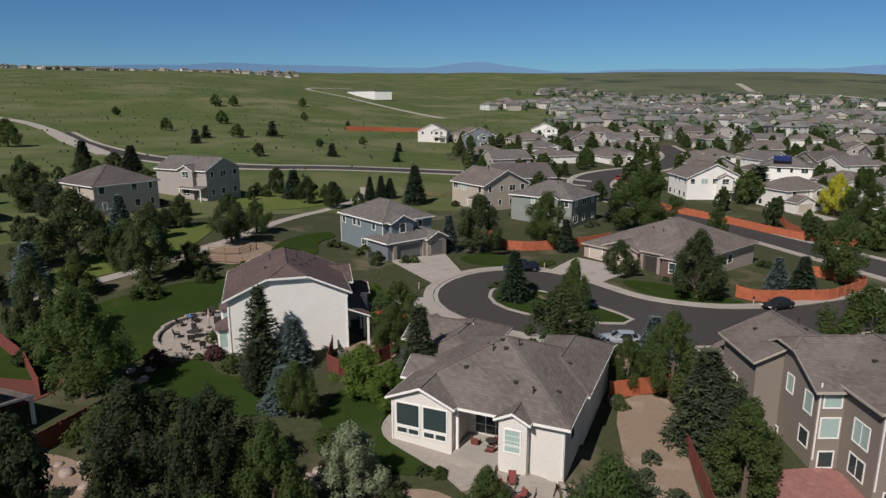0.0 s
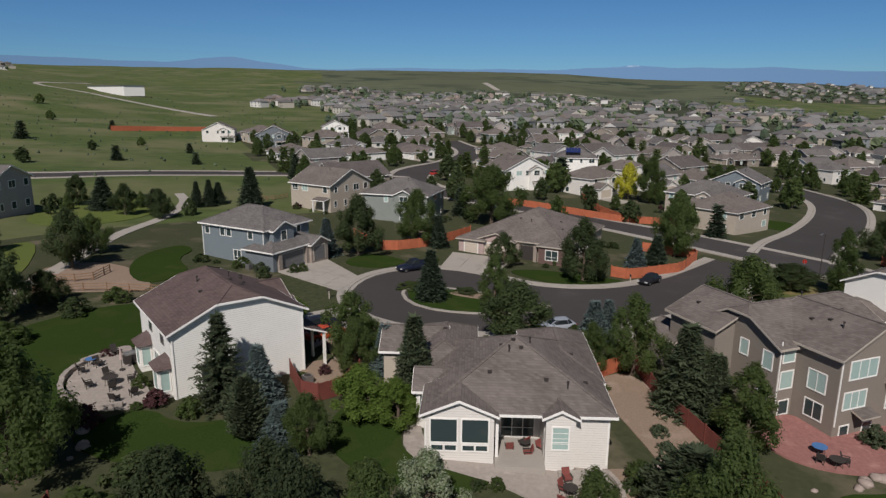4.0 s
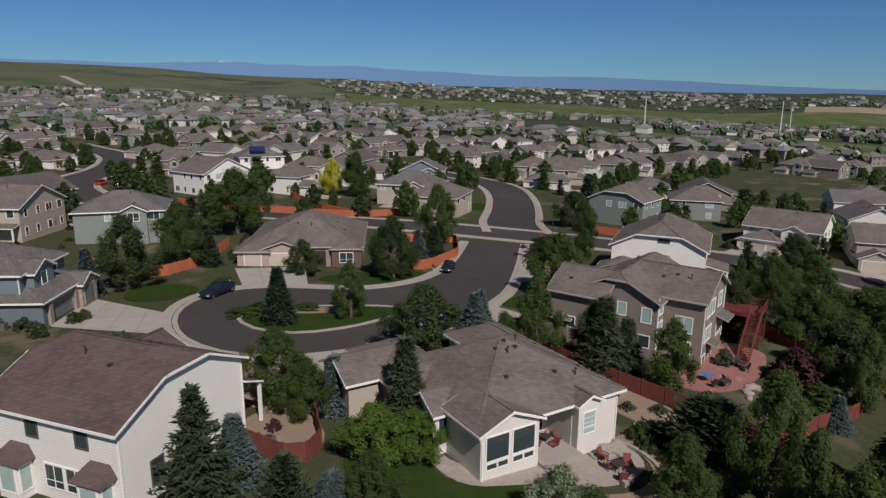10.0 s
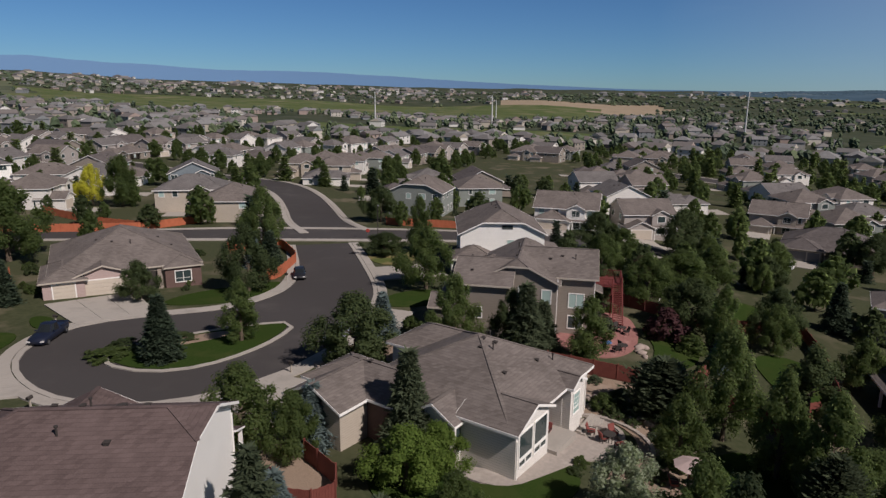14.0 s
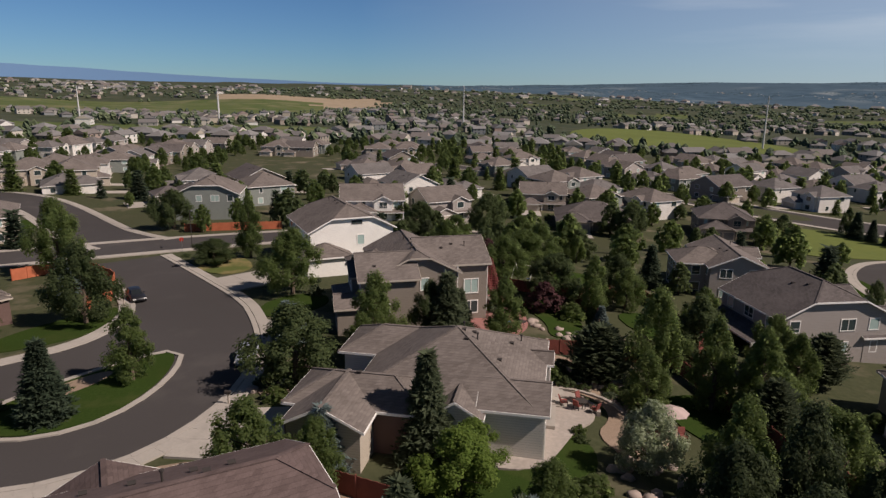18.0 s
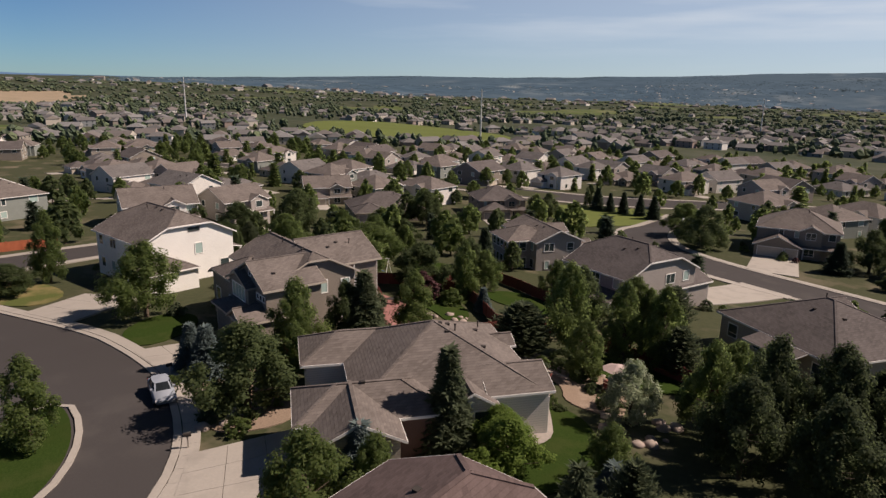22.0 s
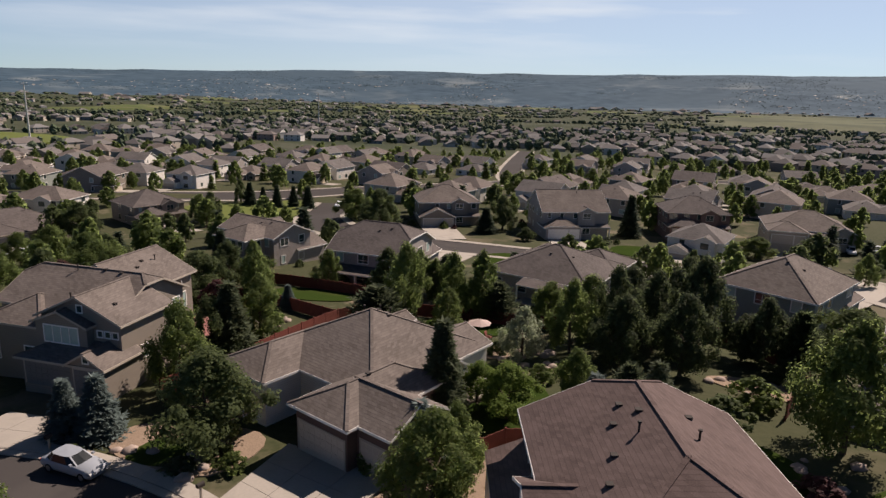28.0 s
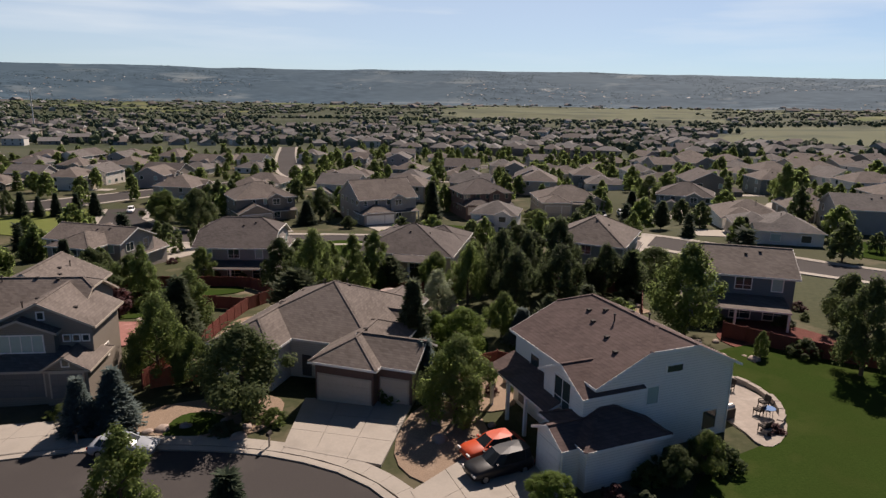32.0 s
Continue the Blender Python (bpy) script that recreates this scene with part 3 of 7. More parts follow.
ARM_N = [(100, 20), (94, 55), (84, 92), (74, 122), (63.5, 147), (52, 172), (45, 203), (55, 235), (86, 262), (112, 305), (118, 360)]
CURVE = [(86, 95), (98, 104), (118, 114), (139, 126.5), (158, 143), (172, 165), (180, 195), (196, 235)]
SOUTH = [(76, -98), (70, -72), (60, -51), (48, -40), (30, -36), (5, -35.5), (-20, -33), (-45, -19), (-63, 4), (-76, 26), (-100, 60)]
PARKWAY = [(330, 30), (260, -30), (215, -50), (175, -62), (140, -72), (110, -94), (80, -130), (55, -162), (20, -200), (-50, -250), (-140, -270)]
for label, line, w, fine in (("asphalt cross street between the blocks", ARM_N, 6.0, True), ("asphalt street curving up between houses", CURVE, 6.0, True),
                             ("asphalt street in front of the southern houses", SOUTH, 5.5, True), ("wide asphalt parkway beside a grass verge", PARKWAY, 7.5, False),
                             ("asphalt side street running away downhill", [(30, -190), (40, -226), (52, -330), (64, -460)], 5.5, False),
                             ("asphalt road at the foot of the meadow hill", [(-190, 330), (-120, 243), (-64, 214), (-34, 226), (2, 232), (48, 214)], 4.5, False)):
    pts = resample(chaikin(line, 3, closed=False), 3.0)
    structure("road", ribbon(pts, -w, w, 0.06), G_ASPHALT, label, "road")
    for s in (-1, 1):
        structure("kerb", ribbon(pts, s * w, s * (w + 0.6), 0.16), G_CONCRETE, "pale concrete kerb and gutter of a street", "kerb")
        structure("pavement", ribbon(pts, s * (w + 0.66), s * (w + 2.0), 0.18), G_CONCRETE, "pale concrete footway beside a street", "pavement")
lp = [p for p in edge]
th = thing("kerb", "pale concrete kerb round the cul-de-sac", "kerb", Matrix.Identity(4), kind="structure")
slabs(th, lp, 0.05, -0.55, 0.15, G_CONCRETE, 3.0, "kerb_stone")
th = thing("pavement", "pale concrete footway round the cul-de-sac", "pavement", Matrix.Identity(4), kind="structure")
slabs(th, lp, -0.6, -1.9, 0.17, G_CONCRETE, 1.7, "slab")

# the planted island
ISLAND = [(7.4, 90.0), (6.4, 86), (7.6, 82.2), (10.5, 79.6), (16, 77.4), (22.5, 76.9), (24.6, 78.2), (19.4, 85), (13, 90.6), (9.5, 91.6)]
il = chaikin(ISLAND, 2)
il.append(il[0])
th = thing("kerb", "pale concrete kerb of the planted island", "kerb", Matrix.Identity(4), kind="structure")
slabs(th, il, 0.0, 0.5, 0.17, G_CONCRETE, 2.5, "kerb_stone")
patch("lawn", [(x + (15 - x) * 0.05, y + (84 - y) * 0.05) for x, y in ISLAND], 0.15, G_LAWN, "mown green grass on the island of the cul-de-sac", "lawn")
patch("planting_bed", [(12.5, 87.2), (16.5, 83.2), (19.5, 82.2), (19, 84.3), (15, 88)], 0.19, G_MULCH, "tan rock mulch bed on the island", "planting bed")
# lawns, beds, drives
LAWN = "mown green lawn beside a house"
for pts in ([(-3.2, 55), (-1.6, 57.5), (-5, 59), (-9.5, 57), (-11, 51), (-8, 46), (-3, 43), (0.5, 44.6), (-1.5, 46.2), (-6, 49.6)],
            [(-24.5, 63), (-21, 57.5), (-13, 59), (-12, 52), (-20, 50), (-31, 58)],
            [(-25, 77), (-21, 78.5), (-17, 83), (-19, 88.5), (-28, 91.5), (-38, 85), (-46, 73), (-50, 61), (-40, 56.5), (-32, 58), (-29.6, 65), (-30, 75)],
            [(-20, 104), (-26, 98), (-29, 105), (-28, 116), (-22, 124), (-19.5, 119), (-22.5, 113)],
            [(1.6, 107), (8.5, 114), (13, 108), (12.5, 104.5), (6, 102.6)],
            [(14.5, 105.2), (18.5, 109.5), (19.5, 107), (16.6, 104)],
            [(26.3, 98), (33, 97.5), (42, 89.4), (42.8, 87.2), (36, 86.9), (30.4, 88.6)],
            [(24.5, 99.8), (27, 103.5), (29, 101.5), (26.5, 98.6)],
            [(33, 69.2), (40, 70.2), (45, 65), (43, 60.5), (37, 62)],
            [(23, 36.5), (25, 31), (34, 28.5), (40, 32), (37, 36), (30, 34.3)],
            [(18.6, 68.2), (17.6, 64), (13.4, 65.4), (14, 68.4), (16.5, 68.6)],
            [(112, 118), (122, 124), (118, 132), (108, 126)],
            [(20, 17), (34, 16), (34, 24), (20, 23)], [(-6, 24), (6, 22), (8, 33), (-4, 34)], [(44, 16), (54, 12), (60, 22), (48, 26)],
            [(-13, -45), (-28, -44), (-31, -62), (-15, -62)], [(-52, -32), (-62, -24), (-70, -36), (-60, -46)], [(-84, 4), (-92, 20), (-108, 12), (-98, -6)],
            [(120, 30), (138, 20), (142, 40), (126, 46)], [(29, -13), (35, -14), (37, -34), (30, -34)], [(2, -9), (11, -12), (13, -34), (0, -35)],
            [(-20, -8), (-12, -12), (-10, -32), (-24, -29)], [(44, -24), (57, -27), (62, -42), (42, -36)], [(-44, -6), (-36, -10), (-34, -22), (-46, -14)]):
    patch("lawn", pts, 0.12, G_LAWN, LAWN, "lawn")
patch("lawn", [(70.8, 84), (57.2, 77.6), (61.5, 71), (73.5, 75)], 0.12, G_DRYLAWN, "half-dry lawn at the street corner", "lawn")
for pts in ([(-30, 190), (-25, 162), (-40, 142), (-52, 150), (-48, 172)], [(-44, 134), (-41, 99), (-50, 84), (-57, 88), (-52, 118)]):
    patch("verge", pts, 0.1, G_VERGE, "sunlit rough grass beside a footpath", "verge")
patch("verge", [(80, -50), (96, -60), (118, -68), (108, -80), (92, -98), (82, -96), (76, -76)], 0.14, G_PARK, "sunny grass verge beside the parkway", "verge")
patch("playing_field", [(380, -300), (480, -215), (640, -215), (830, -400), (640, -430), (480, -400)], 1.2, G_PARK, "open green park field among the houses", "field", cell=60)
DRV = "pale concrete driveway in front of a garage"
slab_field("driveway", [(-1.6, 65.8), (7.6, 63.4), (8.6, 71.4), (1.4, 75.0)], 3, 3, 0.19, G_CONCRETE, DRV)
slab_field("driveway", [(-10.4, 82), (-8.2, 71.8), (-0.4, 78.4), (-2.2, 84.5)], 3, 3, 0.19, G_CONCRETE, DRV)
slab_field("driveway", [(-8.3, 102.6), (0.2, 110.2), (3.0, 97.6), (-1.4, 91.5)], 3, 4, 0.19, G_CONCRETE, DRV)
slab_field("driveway", [(23.3, 111.6), (31.8, 104.6), (24, 95.6), (17.2, 101.8)], 3, 4, 0.19, G_CONCRETE, DRV)
slab_field("driveway", [(32.5, 64.4), (24.2, 64.4), (24.8, 68.9), (33, 69.9)], 3, 2, 0.19, G_CONCRETE, DRV)
slab_field("driveway", [(54, 64), (60.5, 70), (55.6, 77.4), (47.5, 73.8)], 3, 3, 0.19, G_CONCRETE, DRV)
patch("planting_bed", [(-1.5, 66.0), (1.2, 74.8), (-3.4, 79.4), (-7.6, 71.5), (-5.6, 65.6)], 0.1, G_MULCH, "tan river-rock bed between two driveways", "planting bed")
patch("planting_bed", [(8.6, 62.8), (14, 61.5), (21.5, 63), (21, 67.8), (10.5, 70)], 0.1, G_MULCH, "rock mulch bed with boulders by the footway", "planting bed")
patch("planting_bed", [(15.8, 57), (22.5, 58), (19, 45), (18, 36), (12, 37), (14, 44)], 0.1, G_MULCH, "tan gravel side yard along a fence", "planting bed")
patch("planting_bed", [(-12, 60), (-6.5, 60), (-4, 67), (-10, 69)], 0.1, G_MULCH, "tan gravel side yard along a fence", "planting bed")
patch("planting_bed", [(43.5, 88.2), (46, 86.5), (70, 97.2), (67, 98), (58, 91)], 0.1, G_MULCH, "gravel strip between fence and street", "planting bed")
patch("planting_bed", [(-30, 96), (-24, 96), (-30, 112), (-40, 112), (-41, 98)], 0.08, G_MULCH, "bare tan garden ground inside a rail fence", "planting bed")
patch("planting_bed", [(-45, 48), (-38, 50), (-34, 56), (-40, 62), (-50, 60)], 0.08, G_BARK, "red bark mulch bed beside a fence", "planting bed")
patch("patio", [(-26, 78), (-31, 73.5), (-31, 66), (-28, 62.8), (-22.8, 61.8), (-26.3, 72.5)], 0.16, G_FLAG, "grey-pink flagstone patio behind a white house", "patio")
patch("patio", [(0.2, 47.2), (7.4, 44.4), (8.8, 41.6), (6.6, 39.4), (2.2, 40.6), (0.2, 43.6), (-2.2, 45.6), (-5.6, 48.8), (-4.2, 53.2), (-2.6, 53.8), (-3.4, 50.2), (-1.8, 48.0)], 0.16, G_FLAG, "pale flagstone patio and path behind a ranch house", "patio")
patch("planting_bed", [(-0.6, 42.4), (2.4, 39.2), (6.4, 38.6), (9.2, 41.6), (8.4, 43.8), (13.0, 42.0), (13.6, 37.4), (9, 33.4), (3, 33.2), (-1.6, 35), (-4.6, 38.8), (-5.6, 41)], 0.1, G_MULCH, "sloping rock garden of tan boulders and low shrubs", "planting bed")
patch("patio", [(25.4, 45.6), (24.0, 42.0), (25.2, 39.3), (28.2, 37.2), (33, 36.2), (38.5, 36.4), (41.5, 37.4), (41.5, 42.4), (31.2, 42.4), (31.2, 46.2), (28.8, 46.3)], 0.16, G_REDFLAG, "red flagstone patio behind a taupe house", "patio")
patch("planting_bed", [(-33.0, 44.2), (-30.1, 45.3), (-25.2, 43.0), (-23.4, 40.5), (-26.4, 39.6), (-30.5, 40.7)], 0.1, G_MULCH, "tan river-rock bed with boulders in a back garden", "planting bed")
# pale paths over the meadow
for pts, w in (([(-23, 190), (-21, 176), (-25, 155), (-33, 134), (-37, 112), (-41, 97), (-48, 84), (-60, 70)], 1.2), ([(-300, 425), (-268, 404), (-226, 368), (-167, 299), (-126, 246)], 3.0),
               ([(0, 600), (-95, 788), (-130, 900), (-212, 960), (-150, 1100)], 3.5), ([(640, 900), (700, 1100), (620, 1300), (700, 1600)], 7)):
    structure("footpath", ribbon(resample(chaikin(pts, 2, closed=False), 4.0), -w, w, 0.25 if w > 2 else 0.1), G_CONCRETE, "pale path winding over the meadow", "path")


# ---- fences ----
def panel_mesh(h, mat, w=2.4):
    def make():
        mb = MB()
        n = 16
        line = []
        for i in range(n):
            a, e = i * w / n, (i + 1) * w / n
            line += [(a, -0.004), (a + 0.008, -0.022), (e - 0.008, -0.022)]
        line.append((w, -0.004))
        for (a, ya), (e, ye) in zip(line, line[1:]):
            za, ze = h + 0.02 * math.sin(a * 9), h + 0.02 * math.sin(e * 9)
            mb.poly([(a, ya, 0.03), (e, ye, 0.03), (e, ye, ze), (a, ya, za)])
            mb.poly([(e, 0.022, 0.03), (a, 0.022, 0.03), (a, 0.022, za), (e, 0.022, ze)])
            mb.poly([(a, ya, za), (e, ye, ze), (e, 0.022, ze), (a, 0.022, za)])
        return mb
    return shared(("fence_panel", h, mat.name), make, mat)


def fence(pts, h=1.75, mat=None, label="red-stained cedar privacy fence", group=""):
    mat = mat or CEDAR
    pts = resample(pts, 2.4)
    x0, y0 = pts[0]
    base = Vector((x0, y0, height(x0, y0)))
    th = thing("fence", label, "fence", Matrix.Translation(base), group)
    post = shared(("fence_post", h, mat.name), lambda: MB().box(-0.06, -0.06, -0.3, 0.06, 0.06, h + 0.12), mat)
    for i, (x, y) in enumerate(pts):
        z = height(x, y)
        part("post", post, mat, th, m=Matrix.Translation(Vector((x, y, z)) - base))
        if i + 1 < len(pts):
            x2, y2 = pts[i + 1]
            d = math.hypot(x2 - x, y2 - y)
            z2 = height(x2, y2)
            rot = Matrix.Rotation(math.atan2(y2 - y, x2 - x), 4, "Z") @ Matrix.Rotation(-math.atan2(z2 - z, d), 4, "Y")
            part("panel", panel_mesh(h, mat), mat, th, m=Matrix.Translation(Vector((x, y, z)) - base) @ rot @ Matrix.Diagonal((d / 2.4, 1, 1, 1)))


def rail_fence(pts, label="split-rail wooden fence round a garden"):
    pts = resample(pts, 2.8)
    base = Vector((*pts[0], height(*pts[0])))
    th = thing("rail_fence", label, "fence", Matrix.Translation(base))
    for i, (x, y) in enumerate(pts):
        p = Vector((x, y, height(x, y))) - base
        part("post", shared("rail_post", lambda: MB().tube((0, 0, -0.3), (0, 0, 1.2), 0.09, 0.08, 6), RAILWOOD), RAILWOOD, th, m=Matrix.Translation(p))
        if i + 1 < len(pts):
            q = Vector((*pts[i + 1], height(*pts[i + 1]))) - base
            for z in (0.35, 0.7, 1.05):
                part("rail", MB().tube(p + Vector((0, 0, z)), q + Vector((0, 0, z + 0.04)), 0.06, 0.05, 6), RAILWOOD, th)


for line in ([(42.6, 91.2), (44.5, 89.0), (56.7, 91.2), (67, 98.8), (60, 106)], [(9, 127), (11, 116), (14.5, 115.4), (21.6, 117.6), (27, 121.5), (33, 126)],
             [(56.6, 178), (57, 163.4), (67, 150), (76, 135.5), (89, 129.5), (98, 130)], [(86, 168), (80, 150), (78, 136)],
             [(100.6, 88), (102, 68)], [(15.6, 56.6), (21.8, 58.6)]):
    fence(line)
for line in ([(22.6, 58.4), (20, 50.3), (19, 41.6), (17.6, 33), (14, 26)], [(-11.7, 65.2), (-11.3, 59.2), (-8.5, 59.4), (-5.4, 63.4)], [(14, 26), (2, 27), (-6, 28)],
             [(40, 26), (46, 14), (34, 15), (20, 18), (14, 26)], [(-36, 54), (-41, 60), (-48, 66)], [(-29, 49), (-33, 40), (-30, 30), (-24, 24), (-6, 28)],
             [(17.6, 33), (30, 27), (40, 26), (48, 40), (48, 56)]):
    fence(line, 1.7, CEDAR_DARK, "weathered red-brown cedar fence between yards")
rail_fence([(-41, 98), (-38, 96.2), (-32, 97), (-27.8, 95.6), (-23, 94.2), (-20, 93)])
rail_fence([(-37.5, 102), (-33, 101), (-31, 106)])
rail_fence([(-7, 180), (-2, 172), (3, 176)])


# ---- houses ----
def roof_mesh(b, h, c, axis, s, over, thick=0.16):
    """Roof over the rectangle b with plate height h. c: 1 hip, 0 gable, between clipped gable. axis: the ridge's."""
    x0, y0, x1, y1 = b
    x0, y0, x1, y1 = x0 - over, y0 - over, x1 + over, y1 + over
    if axis == "y":
        x0, y0, x1, y1 = y0, x0, y1, x1
    w = (y1 - y0) / 2
    ym = (y0 + y1) / 2
    e = h - s * over
    c = min(c, (x1 - x0) / 2 / w)
    zr, zc, k = e + s * w, e + s * w * (1 - c), c * w
    flip = (lambda p: (p[1], p[0], p[2])) if axis == "y" else (lambda p: p)
    L0, L1 = (x0, y0, e), (x1, y0, e)
    R0, R1 = (x0, y1, e), (x1, y1, e)
    top = []
    hip = c >= 0.999
    if hip:
        top += [[L0, L1, (x1 - k, ym, zr), (x0 + k, ym, zr)], [R1, R0, (x0 + k, ym, zr), (x1 - k, ym, zr)], [R0, L0, (x0 + k, ym, zr)], [L1, R1, (x1 - k, ym, zr)]]
        rim = [L0, L1, R1, R0]
        caps = [(L0, (x0 + k, ym, zr)), (R0, (x0 + k, ym, zr)), (L1, (x1 - k, ym, zr)), (R1, (x1 - k, ym, zr)), ((x0 + k, ym, zr), (x1 - k, ym, zr))]
    else:
        a0, a1, b0, b1 = (x0, ym - k, zc), (x1, ym - k, zc), (x0, ym + k, zc), (x1, ym + k, zc)
        r0, r1 = (x0 + k, ym, zr), (x1 - k, ym, zr)
        if c < 0.01:
            top += [[L0, L1, r1, r0], [R1, R0, r0, r1]]
            rim = [L0, L1, r1, R1, R0, r0]
            caps = [(r0, r1)]
        else:
            top += [[L0, L1, a1, r1, r0, a0], [R1, R0, b0, r0, r1, b1], [a1, b1, r1], [b0, a0, r0]]
            rim = [L0, L1, a1, b1, R1, R0, b0, a0]
            caps = [(r0, r1), (a0, r0), (b0, r0), (a1, r1), (b1, r1)]
    mb = MB()
    for f in top:
        mb.poly([flip(p) for p in f])
        mb.poly([flip((p[0], p[1], p[2] - thick)) for p in reversed(f)], 1)
    fas = MB()
    n = len(rim)
    for i in range(n):
        p, q = rim[i], rim[(i + 1) % n]
        mb.poly([flip(t) for t in (p, q, (*q[:2], q[2] - thick), (*p[:2], p[2] - thick))], 1)
        cxm = ((x0 + x1) / 2, ym)
        grow = lambda t, d: (t[0] + math.copysign(d, t[0] - cxm[0]), t[1] + (math.copysign(d, t[1] - cxm[1]) if abs(t[1] - cxm[1]) > 0.01 else 0), t[2])
        P, Q = grow(p, 0.035), grow(q, 0.035)
        zt, zb = -0.015, -thick - 0.05
        A, B, C, D = [flip((t[0], t[1], t[2] + z)) for t, z in ((p, zt), (q, zt), (Q, zt), (P, zt))], None, None, None
        lowr = [flip((t[0], t[1], t[2] + zb)) for t in (p, q, Q, P)]
        fas.poly(A)
        fas.poly([A[3], A[2], lowr[2], lowr[3]])
        fas.poly(lowr[::-1])
        fas.poly([A[1], A[0], lowr[0], lowr[1]])
    cap = MB()
    for p, q in caps:
        P, Q = Vector(flip(p)), Vector(flip(q))
        if (P - Q).length > 0.2:
            cap.beam(P + Vector((0, 0, 0.035)), Q + Vector((0, 0, 0.035)), 0.26, 0.06)
    gable = None if hip else (c, s)
    return mb, fas, cap, gable


def wall_mesh(b, z0, h, c, axis, s, roofed=True):
    x0, y0, x1, y1 = b
    mb = MB().box(x0, y0, z0, x1, y1, h)
    if roofed and c < 0.999:
        t = 0.12
        if axis == "x":
            w, m = (y1 - y0) / 2, (y0 + y1) / 2
            for xa, xb in ((x0, x0 + t), (x1 - t, x1)):
                k = w * c
                prof = [(y0, h), (y1, h), (m + k, h + s * (w - k) - 0.1)] + ([(m - k, h + s * (w - k) - 0.1)] if k > 0.01 else [])
                mb.poly([(xa, y, z) for y, z in prof]); mb.poly([(xb, y, z) for y, z in reversed(prof)])
        else:
            w, m = (x1 - x0) / 2, (x0 + x1) / 2
            for ya, yb in ((y0, y0 + t), (y1 - t, y1)):
                k = w * c
                prof = [(x0, h), (x1, h), (m + k, h + s * (w - k) - 0.1)] + ([(m - k, h + s * (w - k) - 0.1)] if k > 0.01 else [])
                mb.poly([(x, ya, z) for x, z in prof]); mb.poly([(x, yb, z) for x, z in reversed(prof)])
    return mb


def window_meshes(w, h, trim, style):
    def frame_make():
        mb, t = MB(), 0.11
        for a in ((-w / 2 - t, -0.06, -h / 2 - t, w / 2 + t, 0.0, -h / 2), (-w / 2 - t, -0.06, h / 2, w / 2 + t, 0.0, h / 2 + t), (-w / 2 - t, -0.06, -h / 2, -w / 2, 0, h / 2), (w / 2, -0.06, -h / 2, w / 2 + t, 0, h / 2)):
            mb.box(*a)
        n = 1 if style == "single" else max(1, round(w / 0.95))
        for i in range(1, n):
            x = -w / 2 + w * i / n
            mb.box(x - 0.035, -0.045, -h / 2, x + 0.035, -0.004, h / 2)
        if style == "double" or h > 1.7 and style != "single":
            zz = -h / 2 + h * 0.32
            mb.box(-w / 2, -0.045, zz - 0.025, w / 2, -0.004, zz + 0.025)
        if style == "grid":
            for i in range(1, 4):
                mb.box(-w / 2, -0.04, -h / 2 + h * i / 4 - 0.015, w / 2, -0.004, -h / 2 + h * i / 4 + 0.015)
        return mb
    fr = shared(("window", w, h, trim.name, style), frame_make, trim)
    glass = BLIND if style in ("blind", "grid") else GLASS
    pn = shared(("pane", w, h, glass.name), lambda: MB().box(-w / 2 + 0.002, -0.02, -h / 2 + 0.002, w / 2 - 0.002, -0.003, h / 2 - 0.002), glass)
    return fr, pn, glass


TURN_OF = {"S": 0, "N": 180, "W": -90, "E": 90}


def face_pose(b, face, u, z):
    x0, y0, x1, y1 = b
    x, y = {"S": (u, y0), "N": (u, y1), "W": (x0, u), "E": (x1, u)}[face]
    return pose(x, y, z, 0, 0, TURN_OF[face])


def put_window(th, b, face, u, z, w, h, trim, style="", whole=False):
    fr, pn, glass = window_meshes(w, h, trim, style)
    if whole:
        key = ("glazed_window", w, h, trim.name, style)
        if key not in SHARED:
            mb = MB()
            t = 0.11
            o, i_ = (w / 2 + t, h / 2 + t), (w / 2, h / 2)
            ring = [(-1, -1), (1, -1), (1, 1), (-1, 1)]
            for k in range(4):
                (a, c), (e, g) = ring[k], ring[(k + 1) % 4]
                mb.poly([(a * o[0], -0.06, c * o[1]), (e * o[0], -0.06, g * o[1]), (e * i_[0], -0.06, g * i_[1]), (a * i_[0], -0.06, c * i_[1])])
                mb.poly([(a * o[0], 0, c * o[1]), (e * o[0], 0, g * o[1]), (e * o[0], -0.06, g * o[1]), (a * o[0], -0.06, c * o[1])])
                mb.poly([(a * i_[0], -0.06, c * i_[1]), (e * i_[0], -0.06, g * i_[1]), (e * i_[0], -0.02, g * i_[1]), (a * i_[0], -0.02, c * i_[1])])
            mb.poly([(a * i_[0], -0.02, c * i_[1]) for a, c in ring], 1)
            SHARED[key] = mb.mesh("window", [trim, glass])
        part("window", SHARED[key], trim, th, m=face_pose(b, face, u, z))
        return
    o = part("window", fr, trim, th, m=face_pose(b, face, u, z))
    part("pane", pn, glass, o)


def garage_door_mesh(w, h, mat):
    def make():
        mb = MB()
        rows_, cols = 4, max(2, round(w / 0.62))
        for r in range(rows_):
            mb.box(-w / 2, -0.03, r * h / rows_ + 0.008, w / 2, 0.0, (r + 1) * h / rows_ - 0.008)
            for c in range(cols):
                x = -w / 2 + w * c / cols
                mb.box(x + 0.06, -0.05, r * h / rows_ + 0.1, x + w / cols - 0.06, -0.03, (r + 1) * h / rows_ - 0.1)
        return mb
    return shared(("garage_door", w, h, mat.name), make, mat)


